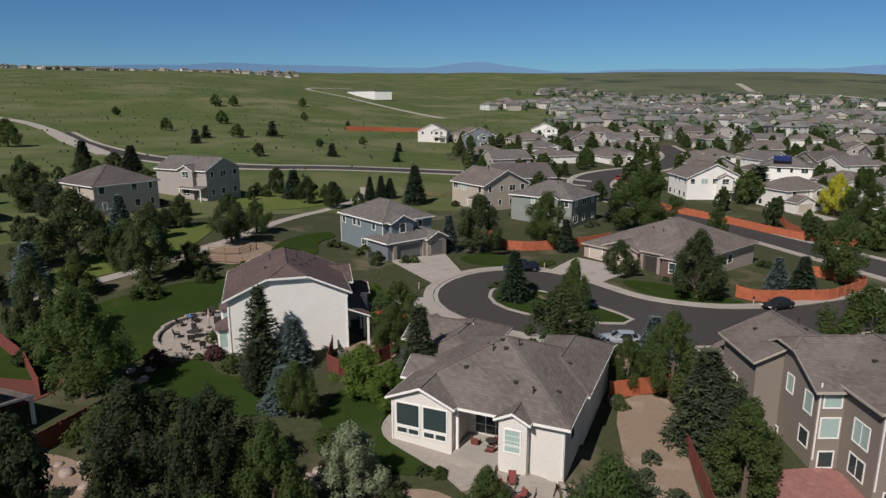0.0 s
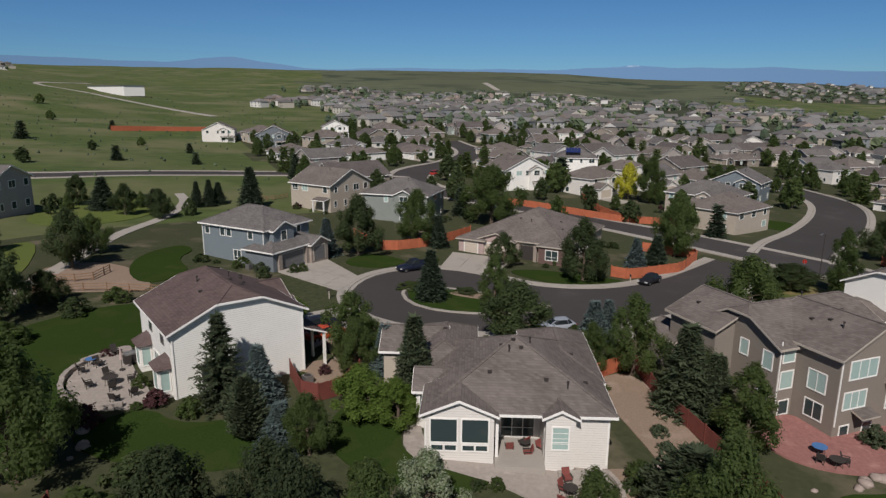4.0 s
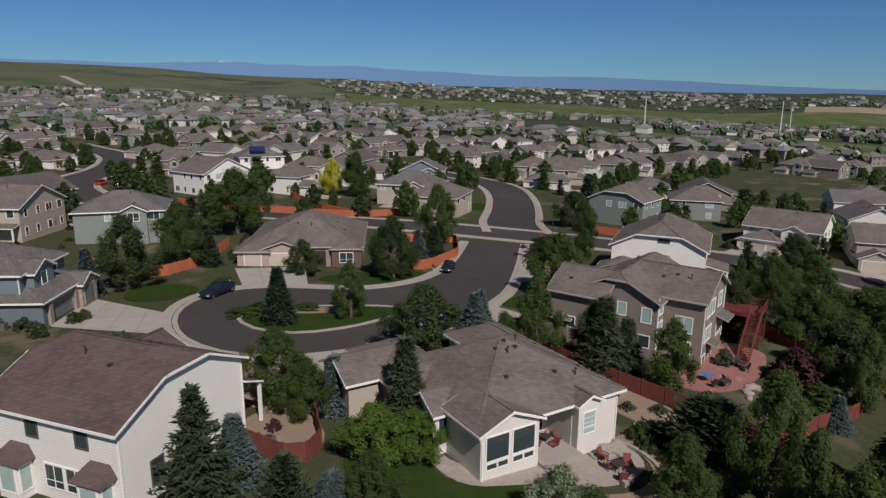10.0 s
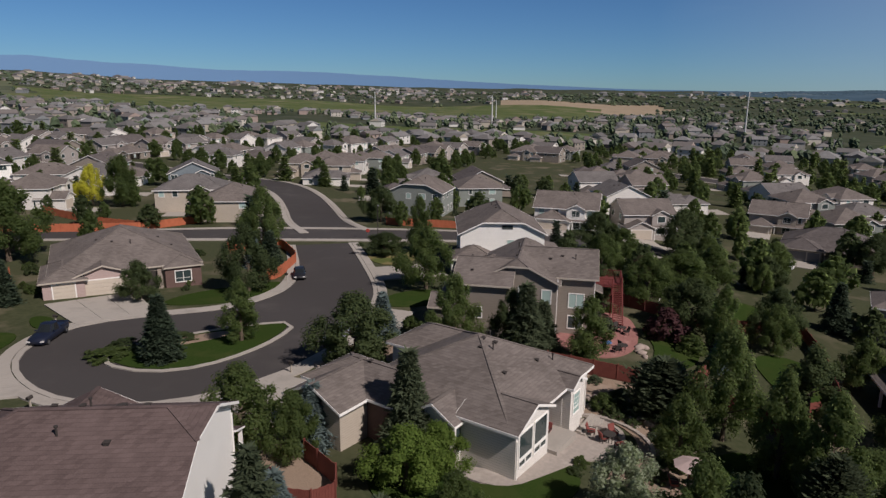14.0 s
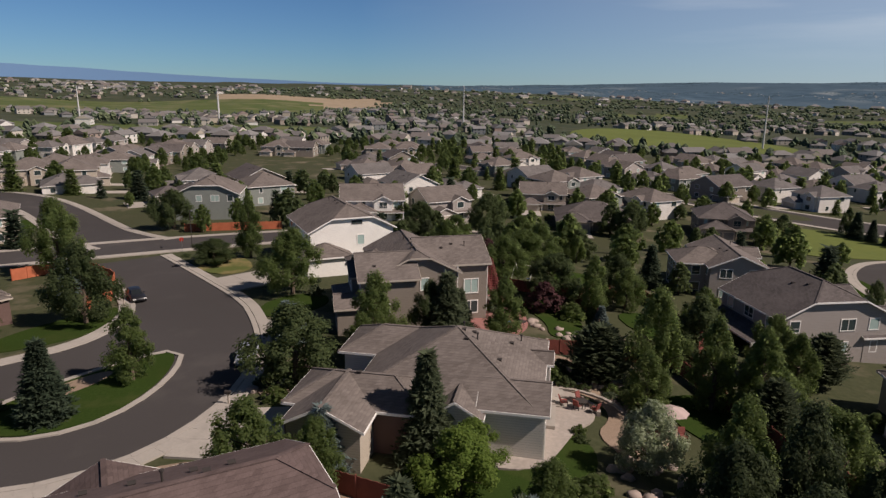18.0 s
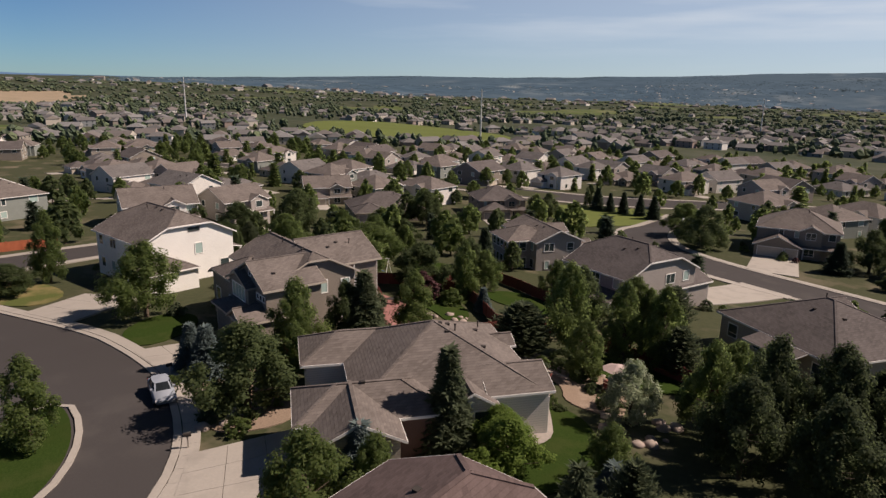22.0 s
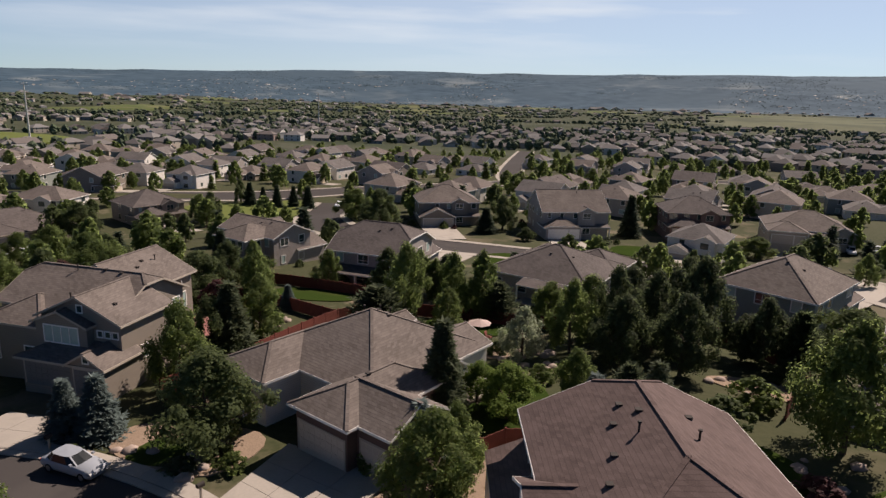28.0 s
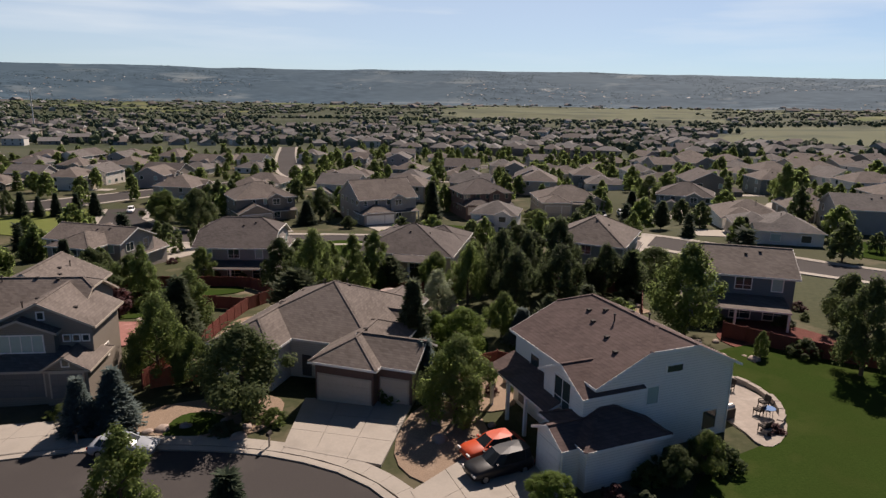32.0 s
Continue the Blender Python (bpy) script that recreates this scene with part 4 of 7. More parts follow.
def put_garage(th, b, face, u, w, trim, mat, h=2.25):
    o = part("garage_door", garage_door_mesh(w, h, mat), mat, th, m=face_pose(b, face, u, 0.05))
    t = 0.14
    fm = shared(("door_frame", w, h, trim.name), lambda: MB().box(-w / 2 - t, -0.06, 0, -w / 2, 0, h + t).box(w / 2, -0.06, 0, w / 2 + t, 0, h + t).box(-w / 2, -0.06, h, w / 2, 0, h + t), trim)
    part("door_frame", fm, trim, o)


def put_door(th, b, face, u, z=0.05, mat=None, w=0.95, h=2.05):
    mat = mat or TRIM_DARK
    mb = MB().box(-w / 2, -0.05, 0, w / 2, 0, h)
    for a in (0.15, 1.1):
        mb.box(-w / 2 + 0.14, -0.07, a, w / 2 - 0.14, -0.05, a + 0.75)
    o = part("door", mb, mat, th, m=face_pose(b, face, u, z))
    part("door_handle", MB().box(w / 2 - 0.12, -0.12, 0.98, w / 2 - 0.06, -0.05, 1.08), METAL, o)


def roof_z(bl, x, y):
    """Height of the block's roof above (x, y), in the house's own metres."""
    x0, y0, x1, y1 = bl["b"]
    w = ((y1 - y0) if bl["axis"] == "x" else (x1 - x0)) / 2
    d = min(y - y0, y1 - y) if bl["axis"] == "x" else min(x - x0, x1 - x)
    e = min(x - x0, x1 - x) if bl["axis"] == "x" else min(y - y0, y1 - y)
    lim = min(d, e + (1 - bl["c"]) * w) if bl["c"] > 0.01 else d
    return bl["h"] + bl["s"] * lim


def B(x0, y0, x1, y1, h, c=1.0, axis="", s=0.48, over=0.45, wall=None, z0=-3.0, roof=True):
    axis = axis or ("x" if x1 - x0 >= y1 - y0 else "y")
    return dict(b=(x0, y0, x1, y1), h=h, c=c, axis=axis, s=s, over=over, wall=wall, z0=z0, roof=roof)


def house(label, x, y, rot, blocks, wall, roof, trim, z=None, group="houses of the street", details=True):
    z = height(x, y) if z is None else z
    th = thing("house", label, "house", pose(x, y, z, 0, 0, rot), group)
    for bl in blocks:
        raise_block(th, bl, wall, roof, trim, details)
    return th


def raise_block(th, bl, wall, roof, trim, details=True):
    """Walls and roof of one block of a house."""
    wm = bl["wall"] or wall
    for rect in bl.get("walls", (bl["b"],)):
        part("wall", wall_mesh(rect, bl["z0"], bl["h"] - (0.004 if rect is not bl["b"] else 0), bl["c"], bl["axis"], bl["s"], bl["roof"] and rect is bl["b"]), wm, th)
    if bl["roof"]:
        r, f, cap, _ = roof_mesh(bl["b"], bl["h"], bl["c"], bl["axis"], bl["s"], bl["over"])
        ro = part("roof", r, [roof, trim], th)
        if details:
            part("fascia", f, trim, ro)
        if cap.f and details:
            part("ridge_cap", cap, roof, ro)


def canopy(th, x0, y0, x1, y1, h_in, h_out, side, roof, trim, posts=(), low=0.0):
    """A lean-to roof over the rectangle, high at the house; side: where it falls."""
    hi = {"S": (h_out, h_out, h_in, h_in), "N": (h_in, h_in, h_out, h_out), "W": (h_out, h_in, h_in, h_out), "E": (h_in, h_out, h_out, h_in)}[side]
    c = [(x0, y0), (x1, y0), (x1, y1), (x0, y1)]
    mb = MB()
    up = [(*p, z) for p, z in zip(c, hi)]
    dn = [(*p, z - 0.16) for p, z in zip(c, hi)]
    mb.poly(up); mb.poly(dn[::-1], 1)
    for i in range(4):
        j = (i + 1) % 4
        mb.poly([dn[i], dn[j], up[j], up[i]], 1)
    ro = part("porch_roof", mb, [roof, trim], th)
    for px, py in posts:
        part("post", MB().box(px - 0.12, py - 0.12, low - 0.8, px + 0.12, py + 0.12, min(h_in, h_out) - 0.1), trim, th)
    return ro


def vents(th, bl, spots, mat=None):
    for i, (x, y) in enumerate(spots):
        z = roof_z(bl, x, y)
        if i % 3 == 2:
            part("vent_pipe", MB().tube((x, y, z - 0.2), (x, y, z + 0.55), 0.06, 0.06, 7).tube((x, y, z + 0.5), (x, y, z + 0.6), 0.11, 0.11, 7), mat or VENT, th)
        else:
            part("roof_vent", MB().box(x - 0.15, y - 0.15, z - 0.2, x + 0.15, y + 0.15, z + 0.1).box(x - 0.18, y - 0.18, z + 0.1, x + 0.18, y + 0.18, z + 0.13), mat or VENT, th)


def auto_windows(th, bl, faces, trim, rnd, storeys=(1.5,), step=3.2, w=1.2, h=1.35, whole=False):
    x0, y0, x1, y1 = bl["b"]
    for f in faces:
        a, b_ = (x0, x1) if f in "SN" else (y0, y1)
        n = max(1, int((b_ - a) / step))
        for z in storeys:
            for i in range(n):
                if rnd.random() < 0.18:
                    continue
                u = a + (b_ - a) * (i + 0.5) / n + rnd.uniform(-0.3, 0.3)
                put_window(th, bl["b"], f, u, z, rnd.choice((w, w, w * 1.5, 0.8)), h, trim, rnd.choice(("", "", "double", "blind")), whole)


DRIVE_SPOTS = [(2, 68), (5, 69), (-5, 77), (-7, 80), (0, 98), (24, 104), (28, 66), (54, 70), (0, 103), (20, 100)]


def drive_for(x, y, rot, w, d, gw, reach=11.0):
    """A concrete apron before the garage of a house whose middle is (x, y)."""
    rt = Matrix.Rotation(radians(rot), 2)
    pts = [Vector((x, y)) + rt @ Vector((u - w / 2, v - d / 2)) for u, v in ((0.1, -3.5), (gw, -3.5), (gw + 0.4, -reach), (-0.3, -reach))]
    patch("driveway", [tuple(p) for p in pts], 0.14, G_CONCRETE, "pale concrete driveway before a garage", "driveway", rounds=0, cell=6.0)
    c = (pts[0] + pts[2]) / 2
    DRIVE_SPOTS.append((c.x, c.y))


# the ranch house at the middle of the orbit
main = B(0, 0, 13.6, 13.8, 4.0, 1.0, "x", 0.48)
main["walls"] = ((0, 2.9, 13.6, 13.8), (8.7, 0, 13.6, 2.897), (0, 0, 0.6, 2.897))
east_wing = B(8.1, 6, 13.8, 17.3, 3.98, 1.0, "y", 0.48)
double_bay = B(-2.0, 8, 3.3, 18.1, 4.02, 1.0, "y", 0.48, wall=BRICK)
single_bay = B(-5.05, 11.7, 0.6, 17.1, 3.96, 0.0, "x", 0.5, over=0.4, wall=TAN)
rear_bay = B(-0.32, -0.63, 4.92, 4, 3.98, 0.0, "y", 0.42, over=0.35)
small_bay = B(8.74, -0.73, 10.94, 4, 3.96, 0.0, "y", 0.5, over=0.3)
west_bay = B(-1.3, 4.0, 3, 7.5, 3.7, 0.0, "x", 0.6, over=0.35)
ranch = house("cream ranch house with a taupe shingle roof and three-car garage", -3.6, 48.59, -23.52, [main, east_wing, double_bay, single_bay, rear_bay, small_bay, west_bay], CREAM, ROOF_TAUPE, TRIM, z=-2.99)
for u in (1.15, 3.5):
    put_window(ranch, rear_bay["b"], "S", u, 2.45, 1.95, 1.85, TRIM, "single")
    for k in (-0.5, 0.5):
        put_window(ranch, rear_bay["b"], "S", u + k, 1.05, 0.85, 0.42, TRIM)
put_window(ranch, small_bay["b"], "S", 9.84, 2.1, 1.15, 1.75, TRIM, "grid")
put_window(ranch, west_bay["b"], "W", 4.9, 2.0, 1.3, 2.1, TRIM)
put_window(ranch, west_bay["b"], "S", -0.6, 2.0, 0.8, 2.1, TRIM)
put_window(ranch, main["b"], "W", 9.2, 2.1, 1.0, 1.2, TRIM)
for u in (2.5, 7.5, 11.2):
    put_window(ranch, main["b"], "E", u, 2.1, 1.2, 1.2, TRIM)
put_window(ranch, east_wing["b"], "N", 11.0, 2.0, 2.4, 1.7, TRIM, "double")
put_window(ranch, single_bay["b"], "W", 14.5, 2.2, 0.9, 1.0, TRIM)
put_garage(ranch, double_bay["b"], "N", 0.65, 4.7, TRIM_TAN, DOOR_TAN, 2.5)
put_garage(ranch, single_bay["b"], "N", -3.5, 2.4, TRIM_TAN, DOOR_TAN, 2.5)
for x0, x1 in ((-5.07, -4.86), (-2.2, -2.03)):
    part("brick_pier", MB().box(x0, 17.08, -0.4, x1, 17.18, 3.8), BRICK, ranch)
part("brick_lintel", MB().box(-4.86, 17.08, 2.72, -2.2, 17.16, 3.8), BRICK, ranch)
put_door(ranch, main["b"], "N", 6.4, mat=TRIM_DARK)
# the covered patio under the main roof
put_window(ranch, (5.0, 2.9, 8.7, 4), "S", 6.9, 1.4, 2.6, 2.3, TRIM, "double")
part("patio_post", MB().box(5.05, -0.1, -0.5, 5.27, 0.12, 3.9), TRIM, ranch)
part("patio_floor", MB().box(5.0, -1.4, -0.6, 8.73, 2.88, 0.06), G_CONCRETE, ranch)
part("beam", MB().box(5.0, -0.12, 3.45, 8.7, 0.14, 3.8), TRIM, ranch)
vents(ranch, main, [(5.6, 6.0), (6.6, 6.4), (8.0, 6.6), (4.6, 3.2), (9.0, 2.6), (10.6, 1.9), (12.2, 3.4), (7.2, 5.6), (6.2, 5.2), (11.8, 8.8)])
vents(ranch, double_bay, [(0.6, 13.5)])

# the white two-storey house
bmain = B(0, 0, 12.2, 11.3, 6.17, 0.32, "y", 0.46, 0.4)
bfront = B(8.6, 6.2, 13.2, 11.29, 5.5, 0.0, "x", 0.5, 0.35)
bgar = B(8.2, 8.7, 14.4, 13.7, 3.2, 1.0, "x", 0.46, 0.4)
bgar2 = B(11.6, 9.7, 15.7, 12.9, 3.0, 0.0, "x", 0.5, 0.3)
white_house = house("white two-storey house with a brown shingle roof and clipped gables", -21.84, 63.06, 15.5, [bmain, bfront, bgar, bgar2], WHITE, ROOF_BROWN, TRIM, z=-1.96)
for v in (2.8, 7.0):
    put_window(white_house, bmain["b"], "W", v, 5.0, 0.9, 1.3, TRIM_DARK)
put_window(white_house, bmain["b"], "W", 3.7, 1.75, 1.5, 1.6, TRIM, "double")
put_window(white_house, bmain["b"], "W", 5.5, 1.75, 1.5, 1.6, TRIM, "double")
for v in (1.45, 8.3):
    bay = MB().box(-1.1, v - 0.9, -0.8, 0, v + 0.9, 2.8)
    part("bay", bay, WHITE, white_house)
    rb = MB()
    for a in ([(-1.4, v - 1.25, 2.8), (-1.4, v + 1.25, 2.8), (0, v + 0.8, 3.65), (0, v - 0.8, 3.65)], [(-1.4, v - 1.25, 2.8), (0, v - 0.8, 3.65), (0, v - 1.3, 2.8)], [(-1.4, v + 1.25, 2.8), (0, v + 1.3, 2.8), (0, v + 0.8, 3.65)], [(-1.4, v - 1.25, 2.8), (0, v - 1.3, 2.8), (0, v + 1.3, 2.8), (-1.4, v + 1.25, 2.8)]):
        rb.poly(a)
    part("bay_roof", rb, ROOF_BROWN, white_house)
    put_window(white_house, (-1.1, v - 0.9, 0, v + 0.9), "W", v, 1.6, 1.3, 1.7, TRIM, "blind")
    put_window(white_house, (-1.1, v - 0.9, 0, v + 0.9), "S", -0.55, 1.6, 0.7, 1.7, TRIM, "blind")
put_window(white_house, bmain["b"], "S", 3.0, 1.7, 1.0, 1.7, TRIM_DARK)
put_window(white_house, bfront["b"], "E", 8.7, 4.4, 2.0, 2.2, TRIM, "double")
put_window(white_house, bmain["b"], "E", 3.2, 4.2, 1.3, 1.5, TRIM)
put_window(white_house, bmain["b"], "N", 5.6, 6.3, 1.4, 0.5, TRIM)
put_window(white_house, bmain["b"], "N", 7.4, 4.5, 1.0, 1.3, TRIM, "blind")
put_window(white_house, bmain["b"], "N", 1.8, 1.6, 1.3, 1.5, TRIM)
canopy(white_house, 12.2, -0.25, 14.55, 8.69, 4.1, 3.15, "E", ROOF_BROWN, TRIM, [(14.3, 0.05), (14.3, 2.8), (14.3, 5.6)])
put_garage(white_house, bgar2["b"], "E", 11.3, 2.5, TRIM, TRIM)
put_door(white_house, bmain["b"], "E", 1.4)
vents(white_house, bmain, [(7.6, 3.4), (8.3, 5.0), (7.4, 6.4), (8.9, 7.6), (4.0, 4.2), (4.5, 6.9), (6.9, 4.6), (9.6, 9.6)])

# blue-grey house at the head of the loop
cm = B(0, 0, 13.4, 10.1, 6.11, 1.0, "x", 0.48)
cf = B(9.0, 1.0, 14.4, 5.4, 5.9, 0.0, "x", 0.5, 0.35)
cg = B(10.4, -1.0, 16.0, 10.4, 3.2, 1.0, "y", 0.46, wall=SLATE)
cgg = B(12.4, 6.6, 16.8, 10.6, 2.95, 0.0, "x", 0.5, 0.35, wall=STONE)
blue = house("blue-grey two-storey house with a stone-trimmed garage", -18.33, 115.57, -50.4, [cm, cf, cg, cgg], BLUE, ROOF_GREY, TRIM, z=-1.92)
for u in (1.2, 4.6, 6.0, 10.6):
    put_window(blue, cm["b"], "S", u, 4.8, 0.9, 1.1, TRIM)
put_window(blue, cm["b"], "S", 7.6, 1.4, 1.5, 1.5, TRIM, "double")
put_window(blue, cm["b"], "S", 10.6, 1.0, 0.9, 0.8, TRIM)
put_window(blue, cf["b"], "E", 3.2, 4.7, 1.1, 1.4, TRIM)
put_window(blue, cm["b"], "E", 7.6, 4.9, 0.8, 1.0, TRIM)
for u in (2.2, 5.2):
    put_window(blue, cm["b"], "W", u, 4.2, 1.0, 1.2, TRIM)
    put_window(blue, cm["b"], "W", u + 1, 1.5, 1.4, 1.4, TRIM)
put_garage(blue, cg["b"], "E", 3.2, 4.88, TRIM_TAN, DOOR_GREY)
put_garage(blue, cgg["b"], "E", 8.5, 2.6, TRIM_TAN, DOOR_GREY)
for v in (0.25, 6.3):
    part("stone_pier", MB().box(15.9, v - 0.35, -0.5, 16.35, v + 0.35, 2.6), STONE, blue)
vents(blue, cm, [(4.4, 5.6), (5.0, 6.0), (6.0, 5.8), (3.0, 3.0), (7.6, 6.4)])

# long tan ranch house across the loop
dm = B(0, 0, 19.0, 20.6, 3.45, 1.0, "y", 0.43)
dg = B(-1.0, -1.2, 4.0, 8, 3.0, 1.0, "y", 0.44, wall=ROSE)
dgg = B(3.0, -0.9, 9.6, 6, 3.2, 0.0, "y", 0.36, 0.4, wall=ROSE)
dent = B(14.2, -0.9, 19.1, 4, 3.15, 1.0, "y", 0.4, 0.3, wall=BRICK)
tan_ranch = house("tan ranch house with rose brick front and wide taupe roof", 26.7, 113.3, -50, [dm, dg, dgg, dent], TAN, ROOF_TAUPE, TRIM_TAN, z=-4.05)
put_garage(tan_ranch, dg["b"], "S", 1.5, 2.6, TRIM, DOOR_TAN)
put_garage(tan_ranch, dgg["b"], "S", 6.4, 4.88, TRIM, DOOR_TAN)
put_window(tan_ranch, dent["b"], "S", 16.6, 1.5, 2.1, 1.6, TRIM, "double")
# flat dark slab before the wall, painted shade of the porch opening
part("arch_recess", MB().box(10.6, -0.08, 0, 13.2, -0.01, 2.5), VENT, tan_ranch, "dark arched porch opening")
for px in (10.3, 13.5):
    part("stone_pier", MB().box(px - 0.3, -0.7, -0.3, px + 0.3, -0.09, 2.7), STONE, tan_ranch)
for u in (3, 7.5, 12):
    put_window(tan_ranch, dm["b"], "E", u, 1.6, 1.4, 1.4, TRIM)
    put_window(tan_ranch, dm["b"], "W", u + 2, 1.6, 1.2, 1.2, TRIM)
vents(tan_ranch, dm, [(8, 6), (14.5, 9.5), (10.4, 5.2), (6, 8), (16, 6)])

# taupe house with the red deck
e1 = B(-2.28, 5.4, 6.2, 11.7, 5.89, 0.0, "y", 0.47)
e2 = B(0.0, 0.0, 13.4, 9.37, 5.77, 0.25, "x", 0.51)
e3 = B(2.11, -4.34, 11.19, 4.0, 6.14, 0.0, "y", 0.5)
e4 = B(-2.5, 9.3, 6.3, 14.1, 2.8, 1.0, "x", 0.4)
e4g = B(-2.7, 10.3, 0.8, 14.5, 2.9, 0.0, "y", 0.6, 0.35)
e5 = B(5.0, 5.5, 13.8, 11.9, 4.2, 1.0, "y", 0.5)
e6 = B(0.6, 9.3, 6.1, 12.5, 5.5, 0.0, "y", 0.4, 0.35)
taupe = house("taupe two-storey house with clipped gables and a red deck", 28.86, 46.37, 0.1, [e1, e2, e3, e4, e4g, e5, e6], TAUPE, ROOF_TAUPE, TRIM_TAN, z=-3.4)
part("basement_wall", MB().box(0.02, 0.02, -3.2, 13.36, 7.5, -1.1).box(2.14, -4.31, -3.2, 11.16, 3.9, -1.1), TAUPE, taupe)
for f, u, z, w, h, st in (("W", 1.2, 3.9, 1.0, 1.6, "blind"), ("W", 4.0, 4.2, 0.9, 1.4, "blind"), ("W", 1.3, 0.9, 1.2, 1.3, ""), ("W", 5.6, -0.9, 1.0, 1.0, "")):
    put_window(taupe, e2["b"], f, u, z, w, h, TRIM, st)
for u, z, w, h, st in ((1.15, 4.75, 1.3, 1.4, "blind"), (1.15, 2.3, 1.4, 1.6, "blind"), (1.15, -0.4, 1.1, 1.3, "")):
    put_window(taupe, e2["b"], "S", u, z, w, h, TRIM, st)
for u, z, w, h, st in ((4.9, 4.6, 3.2, 1.6, "blind"), (8.9, 4.7, 1.5, 1.6, "blind"), (4.3, 1.8, 2.6, 1.5, "blind"), (9.3, 1.4, 1.9, 2.1, "blind"), (3.5, -1.2, 1.0, 1.3, ""), (6.3, -1.2, 1.0, 1.2, "")):
    put_window(taupe, e3["b"], "S", u, z, w, h, TRIM, st)
for z, h, st in ((3.0, 1.7, "blind"), (0.3, 1.5, "")):
    put_window(taupe, e3["b"], "W", -2.3, z, 1.7, h, TRIM, st)
put_window(taupe, e1["b"], "W", 9.0, 2.2, 0.9, 1.2, TRIM)
put_window(taupe, e6["b"], "N", 3.35, 4.3, 3.6, 1.5, TRIM, "blind")
for u in (-1.7, -0.9, -0.1):
    put_window(taupe, e1["b"], "N", u, 4.5, 0.5, 0.5, TRIM)
put_window(taupe, e1["b"], "N", 1.9, 6.6, 0.5, 0.6, TRIM)
put_window(taupe, e4g["b"], "N", -0.95, 3.3, 0.5, 0.6, TRIM)
put_garage(taupe, e4["b"], "N", 3.55, 4.88, TRIM_TAN, DOOR_GREY)
put_garage(taupe, e4g["b"], "N", -0.95, 2.6, TRIM_TAN, DOOR_GREY)
for u in (7.6, 12.0):
    put_window(taupe, e5["b"], "N", u, 1.6, 1.4, 1.5, TRIM)
canopy(taupe, 7.8, -5.7, 10.9, -4.34, 3.0, 2.5, "S", ROOF_TAUPE, TRIM_TAN)
canopy(taupe, 4.1, -5.5, 6.3, -4.34, 0.9, 0.5, "S", ROOF_TAUPE, TRIM_TAN)
vents(taupe, e2, [(3.0, 5.0), (5.0, 4.8), (8.0, 5.2), (10.4, 2.6)]); vents(taupe, e1, [(-0.4, 10.0), (3.4, 8.6), (3.8, 10.6)]); vents(taupe, e3, [(4.6, 1.0), (5.2, -0.4), (4.8, -2.0)])
deck = thing("deck", "red-stained timber deck with a steep stair behind a house", "deck", pose(40.3, 39.3, -5.6))
part("platform", MB().box(0, 0, 4.45, 4.8, 6.9, 4.6).box(1.3, -1.3, 4.45, 4.8, 0, 4.6), REDWOOD, deck)
for i in range(16):
    part("deck_board", MB().box(i * 0.3 + 0.01, -1.3 if i > 4 else 0.0, 4.6, i * 0.3 + 0.29, 6.9, 4.63), REDWOOD, deck)
for px, py in ((0.1, 0.1), (1.4, -1.2), (4.7, -1.2), (4.7, 2.6), (4.7, 6.8), (0.1, 3.0)):
    part("post", MB().box(px - 0.09, py - 0.09, -0.8, px + 0.09, py + 0.09, 5.6), REDWOOD, deck)
for a, b_ in (((1.35, -1.25), (4.75, -1.25)), ((4.75, -1.25), (4.75, 6.85)), ((0.05, 0.05), (0.05, 2.6))):
    part("handrail", MB().beam((*a, 5.6), (*b_, 5.6), 0.12, 0.07).beam((*a, 4.75), (*b_, 4.75), 0.06, 0.06), REDWOOD, deck)
    n = max(8, int(math.dist(a, b_) / 0.2))
    for i in range(n):
        q = (i + 0.5) / n
        x, y = a[0] + (b_[0] - a[0]) * q, a[1] + (b_[1] - a[1]) * q
        part("baluster", shared("baluster", lambda: MB().box(-0.02, -0.02, 4.7, 0.02, 0.02, 5.54), REDWOOD), REDWOOD, deck, m=Matrix.Translation((x, y, 0)))
for i in range(24):
    z = 4.5 - i * 0.19
    part("tread", MB().box(1.05 - i * 0.24, -1.25, z - 0.05, 1.33 - i * 0.24, -0.05, z), REDWOOD, deck)
for py in (-1.28, -0.02):
    part("stringer", MB().beam((1.3, py, 4.6), (-4.5, py, 0.0), 0.06, 0.3), REDWOOD, deck)
    part("stair_rail", MB().beam((1.3, py, 5.5), (-4.5, py, 0.95), 0.08, 0.08).beam((1.3, py, 5.05), (-4.5, py, 0.5), 0.05, 0.05).box(-4.55, py - 0.05, -0.3, -4.45, py + 0.05, 0.95), REDWOOD, deck)


def downspouts(th, b, h, corners, mat):
    """Slim pipes down the corners of a block."""
    x0, y0, x1, y1 = b
    for c in corners:
        x, y = {"SW": (x0 + 0.12, y0 - 0.05), "SE": (x1 - 0.12, y0 - 0.05), "NW": (x0 + 0.12, y1 + 0.05), "NE": (x1 - 0.12, y1 + 0.05)}[c]
        part("downspout", MB().box(x - 0.05, y - 0.04, -0.4, x + 0.05, y + 0.04, h - 0.1), mat, th)


downspouts(ranch, main["b"], 3.2, ("SE", "NW"), TRIM)
downspouts(ranch, rear_bay["b"], 3.2, ("SW",), TRIM)
downspouts(white_house, bmain["b"], 5.5, ("SW", "SE", "NW"), TRIM)
downspouts(blue, cm["b"], 5.9, ("SW", "SE"), TRIM)
downspouts(taupe, e2["b"], 6.2, ("SW",), TRIM)
downspouts(taupe, e3["b"], 6.1, ("SW", "SE"), TRIM)
downspouts(tan_ranch, dm["b"], 3.2, ("SE",), TRIM_TAN)

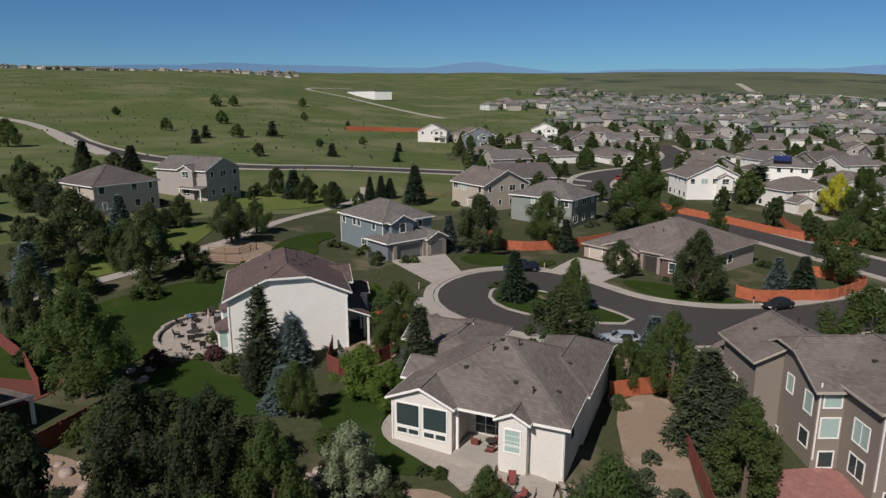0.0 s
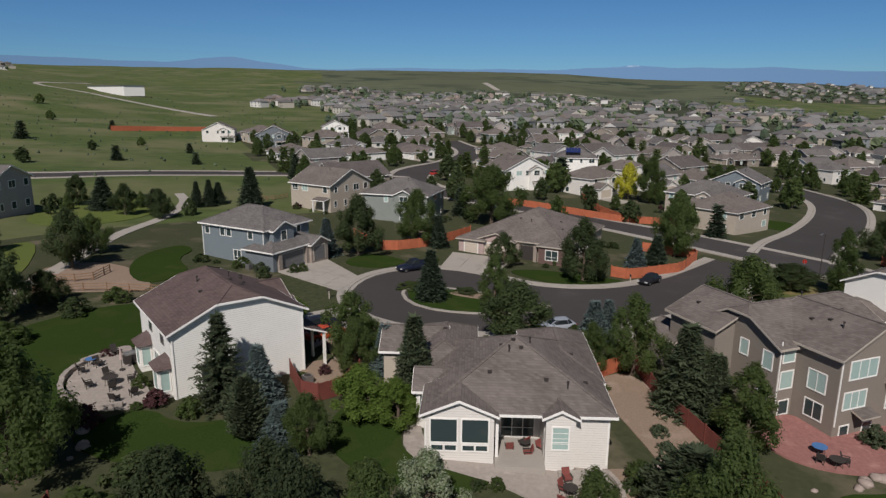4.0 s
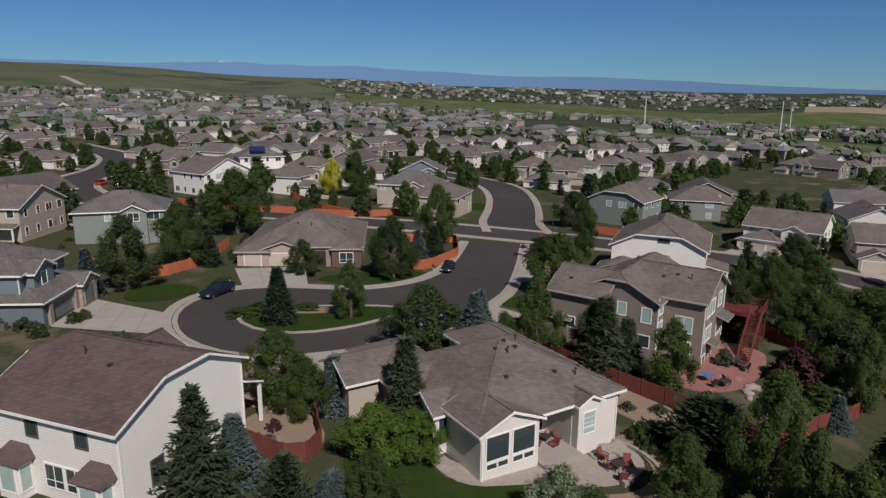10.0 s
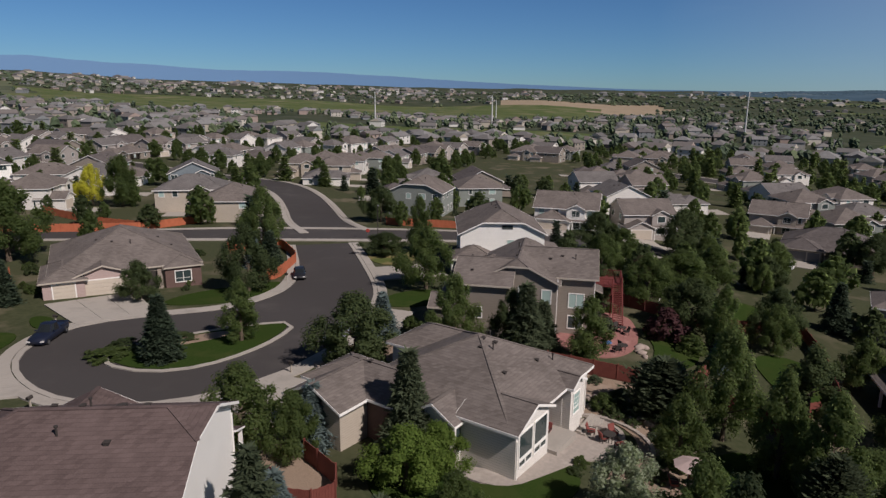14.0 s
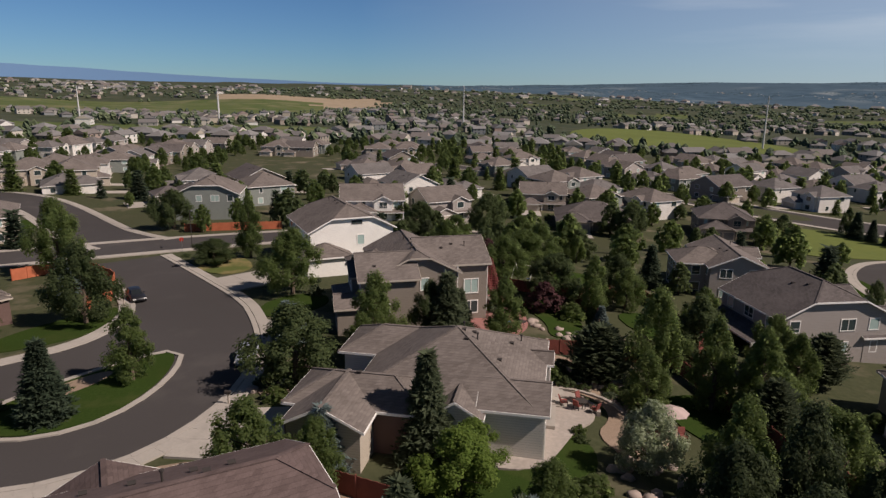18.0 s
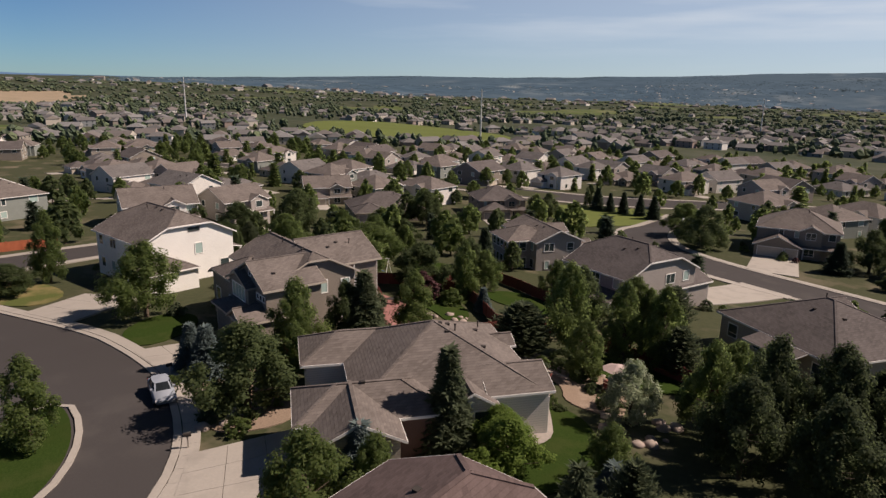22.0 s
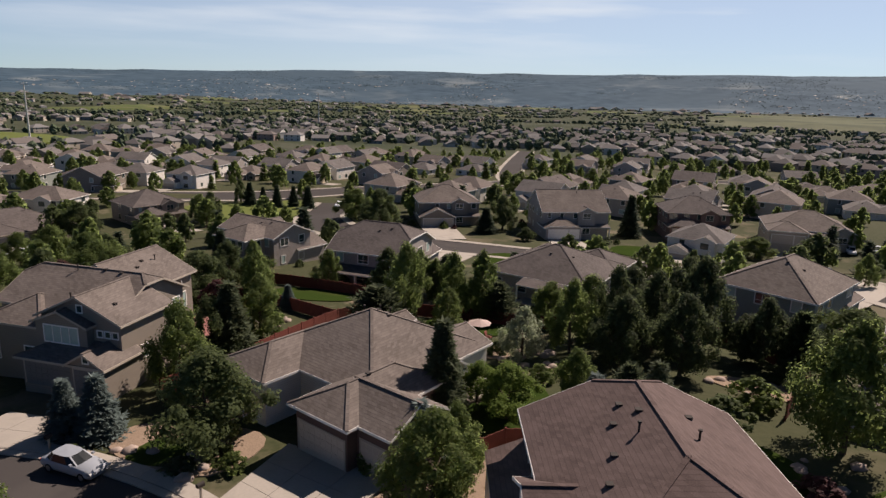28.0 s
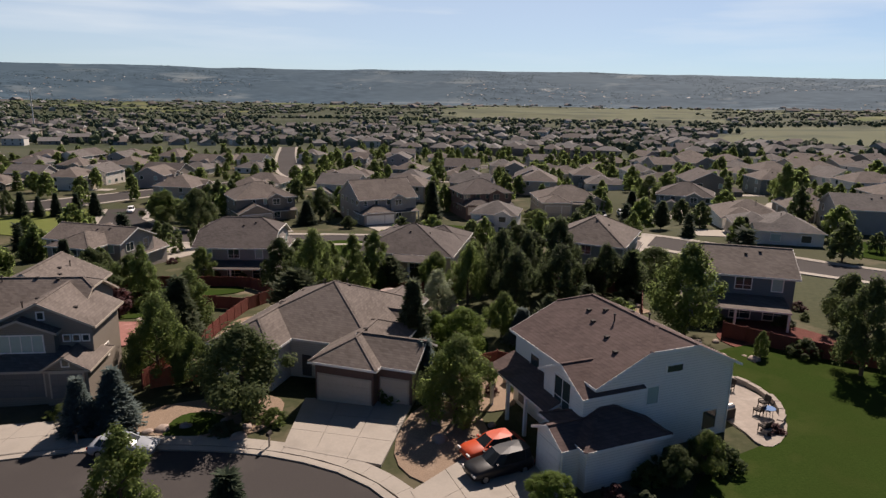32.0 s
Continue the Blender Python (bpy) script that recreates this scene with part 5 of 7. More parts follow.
# further houses of the near streets; each has its own plan
R = random.Random(5)


def rear_face(th, m, up, rear, roof, trim):
    """Windows, a glazed door and a covered porch on the garden side (local north); rear: from, to, depth of the porch."""
    x0, y0, x1, y1 = m["b"]
    u0, u1, deep = rear
    n = max(2, int((x1 - x0) / 3.6))
    for i in range(n):
        u = x0 + (x1 - x0) * (i + 0.5) / n
        if up:
            put_window(th, m["b"], "N", u, up, 1.7 if i % 2 else 1.1, 1.4, trim, "double" if i % 2 else "blind")
        put_window(th, m["b"], "N", u, 1.35 if u0 < u < u1 else 1.5, 2.2 if u0 < u < u1 else 1.4, 2.0 if u0 < u < u1 else 1.5, trim, "double")
    if deep:
        canopy(th, u0, y1, u1, y1 + deep, 3.25, 2.65, "N", roof, trim, [(u0 + 0.2, y1 + deep - 0.2), ((u0 + u1) / 2, y1 + deep - 0.2), (u1 - 0.2, y1 + deep - 0.2)])
        part("patio_slab", MB().box(u0, y1, -1.0, u1, y1 + deep, 0.05), G_CONCRETE, th)


def two_storey(label, x, y, rot, w, d, wall, roof, trim, front="S", c=1.0, z=None, h=5.5, gar=1, cross=True, porch=True, gdoor=None, axis="", s=0.47, low=-3.0, plan=False, rear=None):
    """A two-storey house on [0,w] x [0,d], its middle at (x, y), its garage on the front (local south)."""
    ox, oy = Matrix.Rotation(radians(rot), 2) @ Vector((-w / 2, -d / 2))
    m = B(0, 0, w, d, h, c, axis, s, z0=low)
    bl = [m]
    gw = 6.2 if gar == 1 else 8.8
    g = B(-0.05, -3.6, gw, 3, 2.9, 1.0 if R.random() < 0.5 else 0.0, "y", 0.46, 0.4, z0=low)
    if gar:
        bl.append(g)
    if cross:
        bl.append(B(w * 0.52, -1.0, w * 0.52 + 4.4, d * 0.5, h - 0.05, 0.0, "y", 0.5, 0.35, z0=low))
    th = house(label, x + ox, y + oy, rot, bl, wall, roof, trim, z=height(x, y) if z is None else z, details=not plan)
    up, lo = h - 1.2, 1.5
    auto_windows(th, m, "EW" if rear else "NEW", trim, R, (lo, up), 4.6 if plan else 3.2, whole=plan)
    if rear:
        rear_face(th, m, up, rear, roof, trim)
    auto_windows(th, m, "S", trim, R, (up,), 4.6 if plan else 3.2, whole=plan)
    if cross:
        put_window(th, bl[-1]["b"], "S", w * 0.52 + 2.2, up, 1.8, 1.4, trim, "double", plan)
        put_window(th, bl[-1]["b"], "S", w * 0.52 + 2.2, lo, 1.8, 1.5, trim, "double", plan)
    if gar:
        drive_for(x, y, rot, w, d, gw, 27 if rear else 19 if "across" in label else 11)
        put_garage(th, g["b"], "S", 3.1, 4.88, trim, gdoor or DOOR_TAN)
        if gar == 2:
            put_garage(th, g["b"], "S", 7.2, 2.4, trim, gdoor or DOOR_TAN)
    if porch:
        canopy(th, gw + 0.1, -2.2, w, 0, 3.1, 2.6, "S", roof, trim, [(gw + 0.6, -2.0), (w - 0.2, -2.0)])
    vents(th, m, [(w * 0.3, d * 0.6), (w * 0.45, d * 0.65), (w * 0.6, d * 0.4)][:2 if plan else 3])
    return th


def one_storey(label, x, y, rot, w, d, wall, roof, trim, z=None, c=1.0, gar=2, h=3.0, gdoor=None, plan=False, rear=None):
    ox, oy = Matrix.Rotation(radians(rot), 2) @ Vector((-w / 2, -d / 2))
    m = B(0, 0, w, d, h, c, "", 0.45)
    g = B(-0.05, -4.0, 8.6 if gar == 2 else 6.2, 4, h, 1.0, "y", 0.45)
    e = B(w * 0.7, -1.0, w, d * 0.5, h - 0.04, 0.0, "y", 0.5, 0.35)
    th = house(label, x + ox, y + oy, rot, [m, g, e], wall, roof, trim, z=height(x, y) if z is None else z, details=not plan)
    auto_windows(th, m, "EW" if rear else "NEW", trim, R, (1.5,), 4.6 if plan else 3.2, whole=plan)
    if rear:
        rear_face(th, m, 0, rear, roof, trim)
    put_window(th, e["b"], "S", w * 0.85, 1.5, 1.8, 1.4, trim, "double", plan)
    drive_for(x, y, rot, w, d, 8.4, 29 if rear else 19 if "across" in label else 11)
    put_garage(th, g["b"], "S", 3.1, 4.88, trim, gdoor or DOOR_TAN)
    if gar == 2:
        put_garage(th, g["b"], "S", 7.0, 2.4, trim, gdoor or DOOR_TAN)
    canopy(th, 8.9 if gar == 2 else 6.5, -2.0, w * 0.7 - 0.1, 0, 2.95, 2.6, "S", roof, trim, [(9.2, -1.8)])
    vents(th, m, [(w * 0.3, d * 0.6), (w * 0.5, d * 0.65), (w * 0.62, d * 0.4)])
    return th


# white house at the street corner: clipped gable towards the west
f1 = B(0, 0, 14.8, 13.9, 6.34, 0.45, "x", 0.5)
f2 = B(-4.2, 8.2, 2.0, 15.4, 3.0, 1.0, "x", 0.45)
fh = house("white two-storey house with a clipped gable and dark roof", 60.9, 49.31, 12.1, [f1, f2], WHITE, ROOF_TAUPE, TRIM, z=-5.0)
put_window(fh, f1["b"], "W", 5.6, 4.4, 1.1, 1.5, TRIM, "blind"); put_window(fh, f1["b"], "W", 6.2, 7.3, 1.6, 0.45, TRIM_DARK)
put_window(fh, f1["b"], "W", 1.6, 1.2, 1.4, 1.8, TRIM)
auto_windows(fh, f1, "S", TRIM, R, (1.5, 4.9)); auto_windows(fh, f1, "N", TRIM, R, (1.5, 4.9))
put_garage(fh, f2["b"], "N", -1.2, 4.88, TRIM, TRIM)
canopy(fh, 3, -3.4, 9, 0, 3.4, 2.7, "S", ROOF_TAUPE, TRIM, [(3.2, -3.2), (8.8, -3.2)])
vents(fh, f1, [(6, 7.6), (8, 7.4), (10, 8)])

two_storey("slate-green two-storey house beside the cross street", 124.5, 85, -94, 14.5, 12, GREEN, ROOF_TAUPE, TRIM, c=0.4, z=-8.0, gar=0, cross=False, porch=False, axis="y", h=6.4)
two_storey("tan two-storey house with a gabled end behind a fence", 11.6, 162, -56, 13, 13.5, TAN, ROOF_TAUPE, TRIM, c=0.0, z=-2.2, gar=0, axis="x", cross=False, h=6.0)
two_storey("sage-grey two-storey house with a pale gabled bay", 25, 146, -38, 15, 12, GREEN, ROOF_GREY, TRIM, z=-3.2, gar=0, h=6.2, porch=False)
two_storey("white two-storey house with a rear deck and tall windows", 77, 192, 2, 16, 14, WHITE, ROOF_TAUPE, TRIM, c=0.0, axis="y", z=-4.8, gar=0, h=6.6)
two_storey("white two-storey house with solar panels on its roof", 112, 214, -28, 15, 13, WHITE, ROOF_GREY, TRIM, gar=0, h=7.6, cross=False)
two_storey("pale two-storey house with tall arched windows", 108, 142, -68, 17, 13, TAN, ROOF_GREY, TRIM, gar=0, z=-6.7, h=6.0, porch=False)
two_storey("grey-blue two-storey house behind a pale one", 137, 160, -60, 14, 12, BLUE, ROOF_GREY, TRIM, c=0.0, axis="y", h=6.2)
tall_rear = two_storey("putty-grey two-storey house with tall rear windows", 49.4, -5.5, -20, 15, 8.8, PUTTY, ROOF_TAUPE, TRIM, z=-9.3, gar=2, h=5.9, c=0.0, axis="x", s=0.43, rear=(11.5, 14.8, 0))
wing = B(2.4, 4.0, 10.4, 13.2, 5.88, 1.0, "y", 0.43)
raise_block(tall_rear, wing, PUTTY, ROOF_TAUPE, TRIM)
for u in (3.6, 5.4, 7.2, 9.0):
    put_window(tall_rear, wing["b"], "N", u, 4.6, 1.2, 1.5, TRIM, "double")
    put_window(tall_rear, wing["b"], "N", u, 1.6, 1.2, 1.9, TRIM, "double")
for v in (6.0, 10.4):
    put_window(tall_rear, wing["b"], "W", v, 4.5, 1.2, 1.4, TRIM, "double")
    put_window(tall_rear, wing["b"], "W", v, 1.5, 1.4, 1.9, TRIM)
two_storey("putty-grey two-storey house with a covered rear patio", 22.7, 2.84, -4.7, 12.2, 14.3, PUTTY, ROOF_DARK, TRIM, z=-7.6, c=0.44, axis="x", s=0.49, gar=2, h=5.55, rear=(0, 11.8, 3.4))
one_storey("tan ranch house with a dark rear porch", -6.4, 5.5, -18.7, 16, 15, TAN, ROOF_DARK, TRIM, z=-6.0, h=3.4, rear=(3, 9.5, 3.0))
two_storey("grey-green two-storey house with wide rear windows", -36.3, 13.1, -32, 11.7, 14.4, GREEN, ROOF_TAUPE, TRIM, z=-5.4, gar=2, h=5.9, s=0.54, rear=(2, 7, 0))
two_storey("grey two-storey house with a shaded rear porch", -43.2, 43.6, -21, 11.0, 9.5, SLATE, ROOF_TAUPE, TRIM, z=-2.4, gar=0, c=0.0, axis="x", h=5.8, rear=(1.0, 12.5, 4.2))
S_LABEL = "two-storey house with a front garage across the street"
two_storey("taupe " + S_LABEL, 112, -50, 244, 14, 14, TAUPE, ROOF_DARK, TRIM_TAN, gar=2, z=-14.8, gdoor=DOOR_GREY)
two_storey("taupe " + S_LABEL, 31, -69, 204, 16, 14, TAUPE, ROOF_TAUPE, TRIM, gar=2, z=-11.9, h=6.2, s=0.5)
two_storey("white-trimmed grey " + S_LABEL, -2, -69.5, 202, 17, 15, PUTTY, ROOF_TAUPE, TRIM, gar=2, z=-12.2, c=0.0, axis="x", gdoor=TRIM, h=6.4, s=0.58)
two_storey("brown " + S_LABEL, -34.5, -86, 190, 16, 14, BRICK, ROOF_DARK, TRIM_TAN, gar=2, z=-13.0, h=6.2, s=0.5)
one_storey("tan ranch house with a broad hip roof across the street", -63, -86, 176, 20, 17, TAN, ROOF_TAUPE, TRIM, z=-12.4, h=3.4)
two_storey("grey " + S_LABEL, -96, -72, 152, 16, 14, GREEN, ROOF_DARK, TRIM, gar=2, z=-11.6, h=6.2, gdoor=DOOR_GREY)
two_storey("white " + S_LABEL, -128, -62, 140, 16, 13, WHITE, ROOF_TAUPE, TRIM, gar=2, z=-11)
one_storey("taupe ranch house with a wide garage", 122, -16, 250, 20, 16, TAUPE, ROOF_DARK, TRIM_TAN, z=-13.2, gdoor=DOOR_GREY)
two_storey("tan house with a white columned gable", 150, -12, 250, 14, 12, TAN, ROOF_TAUPE, TRIM, z=-13.4, c=0.0, axis="x")
two_storey("white gabled two-storey house above a driveway", 119, 46, 265, 15, 13, WHITE, ROOF_TAUPE, TRIM, z=-8.6, c=0.0, axis="x", gar=2)
two_storey("grey two-storey house on the meadow edge", -60.2, 161, -25, 16, 11, PUTTY, ROOF_GREY, TRIM, gar=0, h=6.9, c=0.0, axis="x")
two_storey("pale two-storey house with a low hip roof", -72, 140, -35, 15, 14, TAN, ROOF_DARK, TRIM, gar=0, h=6.0, cross=False)
two_storey("grey house half hidden by trees", -96, 118, -35, 16, 14, GREEN, ROOF_TAUPE, TRIM, gar=0, h=6.0)
two_storey("cream two-storey house at the meadow's edge", -5, 372, -8, 16, 13, CREAM, ROOF_TAUPE, TRIM, gar=0, h=6.2, c=0.0, axis="y", plan=True)
two_storey("dark slate two-storey house at the meadow's edge", 19, 339, -8, 17, 13, SLATE, ROOF_TAUPE, TRIM, gar=0, h=6.2, c=0.0, axis="y", plan=True)
two_storey("white two-storey house at the meadow's edge", 60, 393, -8, 15, 13, WHITE, ROOF_TAUPE, TRIM, gar=0, h=6.2, c=0.0, axis="y", plan=True)


# ---- trees ----
HOUSES = []
for o in bpy.data.objects:
    if o.parent is None and o.name.startswith("house"):
        c = [v for k in o.children if k.name.startswith("wall") for v in (k.data.vertices[0].co, k.data.vertices[6].co)]
        HOUSES.append((o.matrix_basis.inverted(), min(v.x for v in c) - 1.6, min(v.y for v in c) - 1.6, max(v.x for v in c) + 1.6, max(v.y for v in c) + 1.6))


def inside_house(x, y, q):
    p = q[0] @ Vector((x, y, 0))
    return q[1] < p.x < q[3] and q[2] < p.y < q[4]


def leaf(mb, p, n, size, rnd, m=0):
    """One small bent leaf clump of two triangles."""
    a = n.orthogonal().normalized()
    a.rotate(Matrix.Rotation(rnd.uniform(0, 6.28), 3, n))
    b = n.cross(a)
    s = size * rnd.uniform(0.6, 1.25)
    k = len(mb.v)
    mb.v += [tuple(p - a * s * 0.6 - b * s * 0.35), tuple(p + b * s * 0.7 + n * s * 0.1), tuple(p + a * s * 0.6 - b * s * 0.35)]
    mb.f += [(k, k + 1, k + 2)]
    mb.m.append(m)


def needle(mb, p, d, side, size, rnd):
    """A slim feather of needles along d."""
    s = size * rnd.uniform(0.7, 1.3)
    w = side * s * 0.24
    k = len(mb.v)
    mb.v += [tuple(p - w), tuple(p + d * s), tuple(p + w)]
    mb.f.append((k, k + 1, k + 2))
    mb.m.append(0)


def rand_dir(rnd):
    z, q = rnd.uniform(-1, 1), rnd.uniform(0, 6.2832)
    r = math.sqrt(1 - z * z)
    return Vector((r * math.cos(q), r * math.sin(q), z))


def broadleaf(seed, leaves, size, slim=1.0, low=0.14):
    """Trunk and crown of unit height 1 and crown radius about 0.5 * slim."""
    rnd = random.Random(seed)
    trunk, crown = MB(), MB()
    trunk.tube((0, 0, -0.04), (rnd.uniform(-0.02, 0.02), rnd.uniform(-0.02, 0.02), 0.45), 0.03, 0.02, 7)
    lobes = []
    for i in range(52):
        f = low + 0.03 + (0.95 - low) * ((i + rnd.random()) / 52) ** 0.85
        env = math.sin(math.pi * min(1, 0.10 + 0.90 * (f - low) / (1.0 - low)) ** 0.72) ** 0.8
        wide = 0.37 * slim * env * (0.25 + 0.9 * rnd.random() ** 0.7)
        q = i * 2.4 + rnd.uniform(-0.7, 0.7)
        c = Vector((wide * math.cos(q), wide * math.sin(q), f))
        lobes.append((c, rnd.uniform(0.065, 0.125) * (0.55 + 0.45 * slim) * (1.15 - 0.5 * f)))
        z0 = max(0.12, f - 0.25)
        if i % 3 == 0:
            trunk.tube((0, 0, z0), c * 0.8, 0.008, 0.003, 5 if leaves > 1000 else 3, cap=False)
    tw = sum(r * r for _, r in lobes)
    for c, r in lobes:
        lift = rnd.uniform(1.0, 1.6)
        for _ in range(int(leaves * r * r / tw)):
            d = rand_dir(rnd)
            p = d * r * (rnd.random() ** 0.4) * rnd.uniform(0.8, 1.35)
            p.z *= lift
            n = (d * 1.1 + rand_dir(rnd) * 0.5 + c.normalized() * 0.5 + Vector((0, 0, 0.2))).normalized()
            leaf(crown, c + p, n, size, rnd)
    return trunk, crown


def conifer(seed, tiers, per, size, dense=5, droop=0.10, base=0.06, wide=0.5, full=False):
    """A spruce or pine of unit height with whorls of feathered boughs."""
    rnd = random.Random(seed)
    trunk, crown = MB(), MB()
    trunk.tube((0, 0, -0.04), (0, 0, 0.97), 0.026, 0.004, 7)
    for t in range(tiers):
        f = t / (tiers - 1)
        z = base + (0.985 - base) * f
        reach = wide * ((1 - f) ** 0.85 if not full else math.sin(math.pi * (0.36 + 0.60 * f)) ** 0.9) * rnd.uniform(0.8, 1.12) + 0.02
        n = max(5, int(per * (1 - f * 0.6)))
        for i in range(n):
            q = 6.2832 * (i + rnd.random() * 0.7) / n + t
            r = reach * rnd.uniform(0.72, 1.1)
            d = Vector((math.cos(q), math.sin(q), 0))
            side = Vector((-d.y, d.x, 0))
            for j in range(dense):
                g = (j + 0.8) / dense
                p = d * r * g + Vector((0, 0, z - droop * r * g * 2 + 0.05 * r * g * g))
                w = size * (1.2 - 0.6 * g)
                for sgn in (-1, 1):
                    way = (d * rnd.uniform(0.35, 1.1) + side * sgn * rnd.uniform(0.25, 1.0) + Vector((0, 0, rnd.uniform(-0.35, 0.45) + (0.45 if full else 0.0)))).normalized()
                    flat = way.cross(Vector((rnd.uniform(-0.6, 0.6), rnd.uniform(-0.6, 0.6), 1)).normalized()).normalized()
                    needle(crown, p + Vector((0, 0, rnd.uniform(-0.012, 0.012))), way, flat, w, rnd)
    return trunk, crown


FORMS = {}
for i in range(6):
    FORMS["d%d" % i] = broadleaf(20 + i, 15000, 0.0235)
for i in range(2):
    FORMS["c%d" % i] = broadleaf(40 + i, 11000, 0.022, 0.62, 0.08)
    FORMS["p%d" % i] = conifer(60 + i, 20, 22, 0.115, 9, -0.16, 0.08, 0.44, True)
    FORMS["s%d" % i] = conifer(50 + i, 30, 22, 0.105, 9, 0.13, 0.02, 0.42)
for i in range(3):
    FORMS["h%d" % i] = broadleaf(70 + i, 1050, 0.095, 1.3, 0.0)
    FORMS["m%d" % i] = broadleaf(80 + i, 680, 0.115)
FORMS["q0"] = conifer(97, 22, 10, 0.075, 12, 0.02, 0.04, 0.42)
FORMS["n0"] = conifer(90, 12, 11, 0.24, 4, 0.12, 0.02, 0.40)
CROWN_MESH = {}
TREE_NAMES = {"d": ("broadleaf_tree", "full-crowned green broadleaf tree in a yard"), "c": ("columnar_tree", "slender upright green tree beside a house"), "s": ("spruce", "dense dark green spruce tree"),
              "b": ("blue_spruce", "silvery blue spruce tree in a yard"), "q": ("pine", "loose-branched green pine against a white wall"), "p": ("pine", "bushy olive-green pine tree in a yard"), "k": ("conifer", "soft olive-green conifer beside a house"), "l": ("ornamental_tree", "bright lime-green ornamental tree"),
              "y": ("ornamental_tree", "yellow-leaved tree in a garden"), "w": ("flowering_tree", "small tree covered in pale blossom"), "r": ("ornamental_tree", "wine-red leaved ornamental tree"),
              "h": ("shrub", "rounded green shrub in a garden bed"), "m": ("street_tree", "green tree among distant houses"), "n": ("conifer", "small dark conifer among distant houses"), "u": ("shrub", "low grey-green juniper shrub on gravel"), "v": ("shrub", "wine-red leaved shrub in a garden")}
LEAF_OF = {"d": (L_DARK, L_MID, L_DARK, L_MID), "c": (L_MID, L_DARK), "s": (N_SPRUCE,), "b": (N_BLUE,), "p": (N_PINE,), "k": (N_PINE,), "q": (N_PINE,), "l": (L_LIME,), "y": (L_YELLOW,), "w": (L_BLOOM,), "r": (L_RED,), "h": (L_MID, L_DARK), "m": (L_MID, L_MID, L_DARK), "n": (N_SPRUCE,), "u": (N_PINE,), "v": (L_RED,)}
FORM_OF = {"d": "d", "c": "c", "s": "s", "b": "s", "p": "p", "k": "s", "q": "q", "l": "d", "y": "d", "w": "d", "r": "d", "h": "h", "m": "m", "n": "n", "u": "h", "v": "h"}
COUNT = {"d": 6, "c": 2, "s": 2, "p": 2, "q": 1, "h": 3, "m": 3, "n": 1}
TR = random.Random(11)
SIZE_NOW = {"d": 0.86, "c": 0.56, "s": 0.70, "p": 0.92, "q": 0.78, "h": 1.0, "m": 0.86, "n": 0.82}


def tree(kind, x, y, h, r):
    """A tree of height h and crown radius r standing at (x, y)."""
    form = FORM_OF[kind]
    k = "%s%d" % (form, TR.randrange(COUNT[form]))
    mat = TR.choice(LEAF_OF[kind])
    if kind in "dp" and -34 < x < -14 and 20 < y < 45:
        mat = L_DEEP
    elif kind in "dc" and -14 < x < 14 and 14 < y < 38:
        mat = L_MID
    trunk, crown = FORMS[k]
    if k not in CROWN_MESH:
        CROWN_MESH[k] = trunk.mesh("trunk", BARK)
    if (k, mat.name) not in CROWN_MESH:
        CROWN_MESH[k, mat.name] = crown.mesh("crown", mat)
    name, label = TREE_NAMES[kind]
    w = r * 2 / SIZE_NOW[form]
    m = pose(x, y, sheet(x, y), 0, 0, TR.uniform(0, 360)) @ Matrix.Diagonal((w, w, h, 1))
    if kind in "huv":
        th = tagged(new(name, CROWN_MESH[k, mat.name]), label, "shrub", "garden shrubs")
        th.matrix_basis = m
        return
    if kind in "mn" and JOIN:
        FAR_CROWNS.append((crown, m))
        return
    if kind in "mn":
        th = tagged(new(name, CROWN_MESH[k]), label, "tree", "trees of the further streets")
        th.matrix_basis = m
    else:
        th = thing(name, label, "tree" if kind not in "huv" else "shrub", m, "trees of the yards")
        part("trunk", CROWN_MESH[k], BARK, th)
    part("crown", CROWN_MESH[k, mat.name], mat, th)


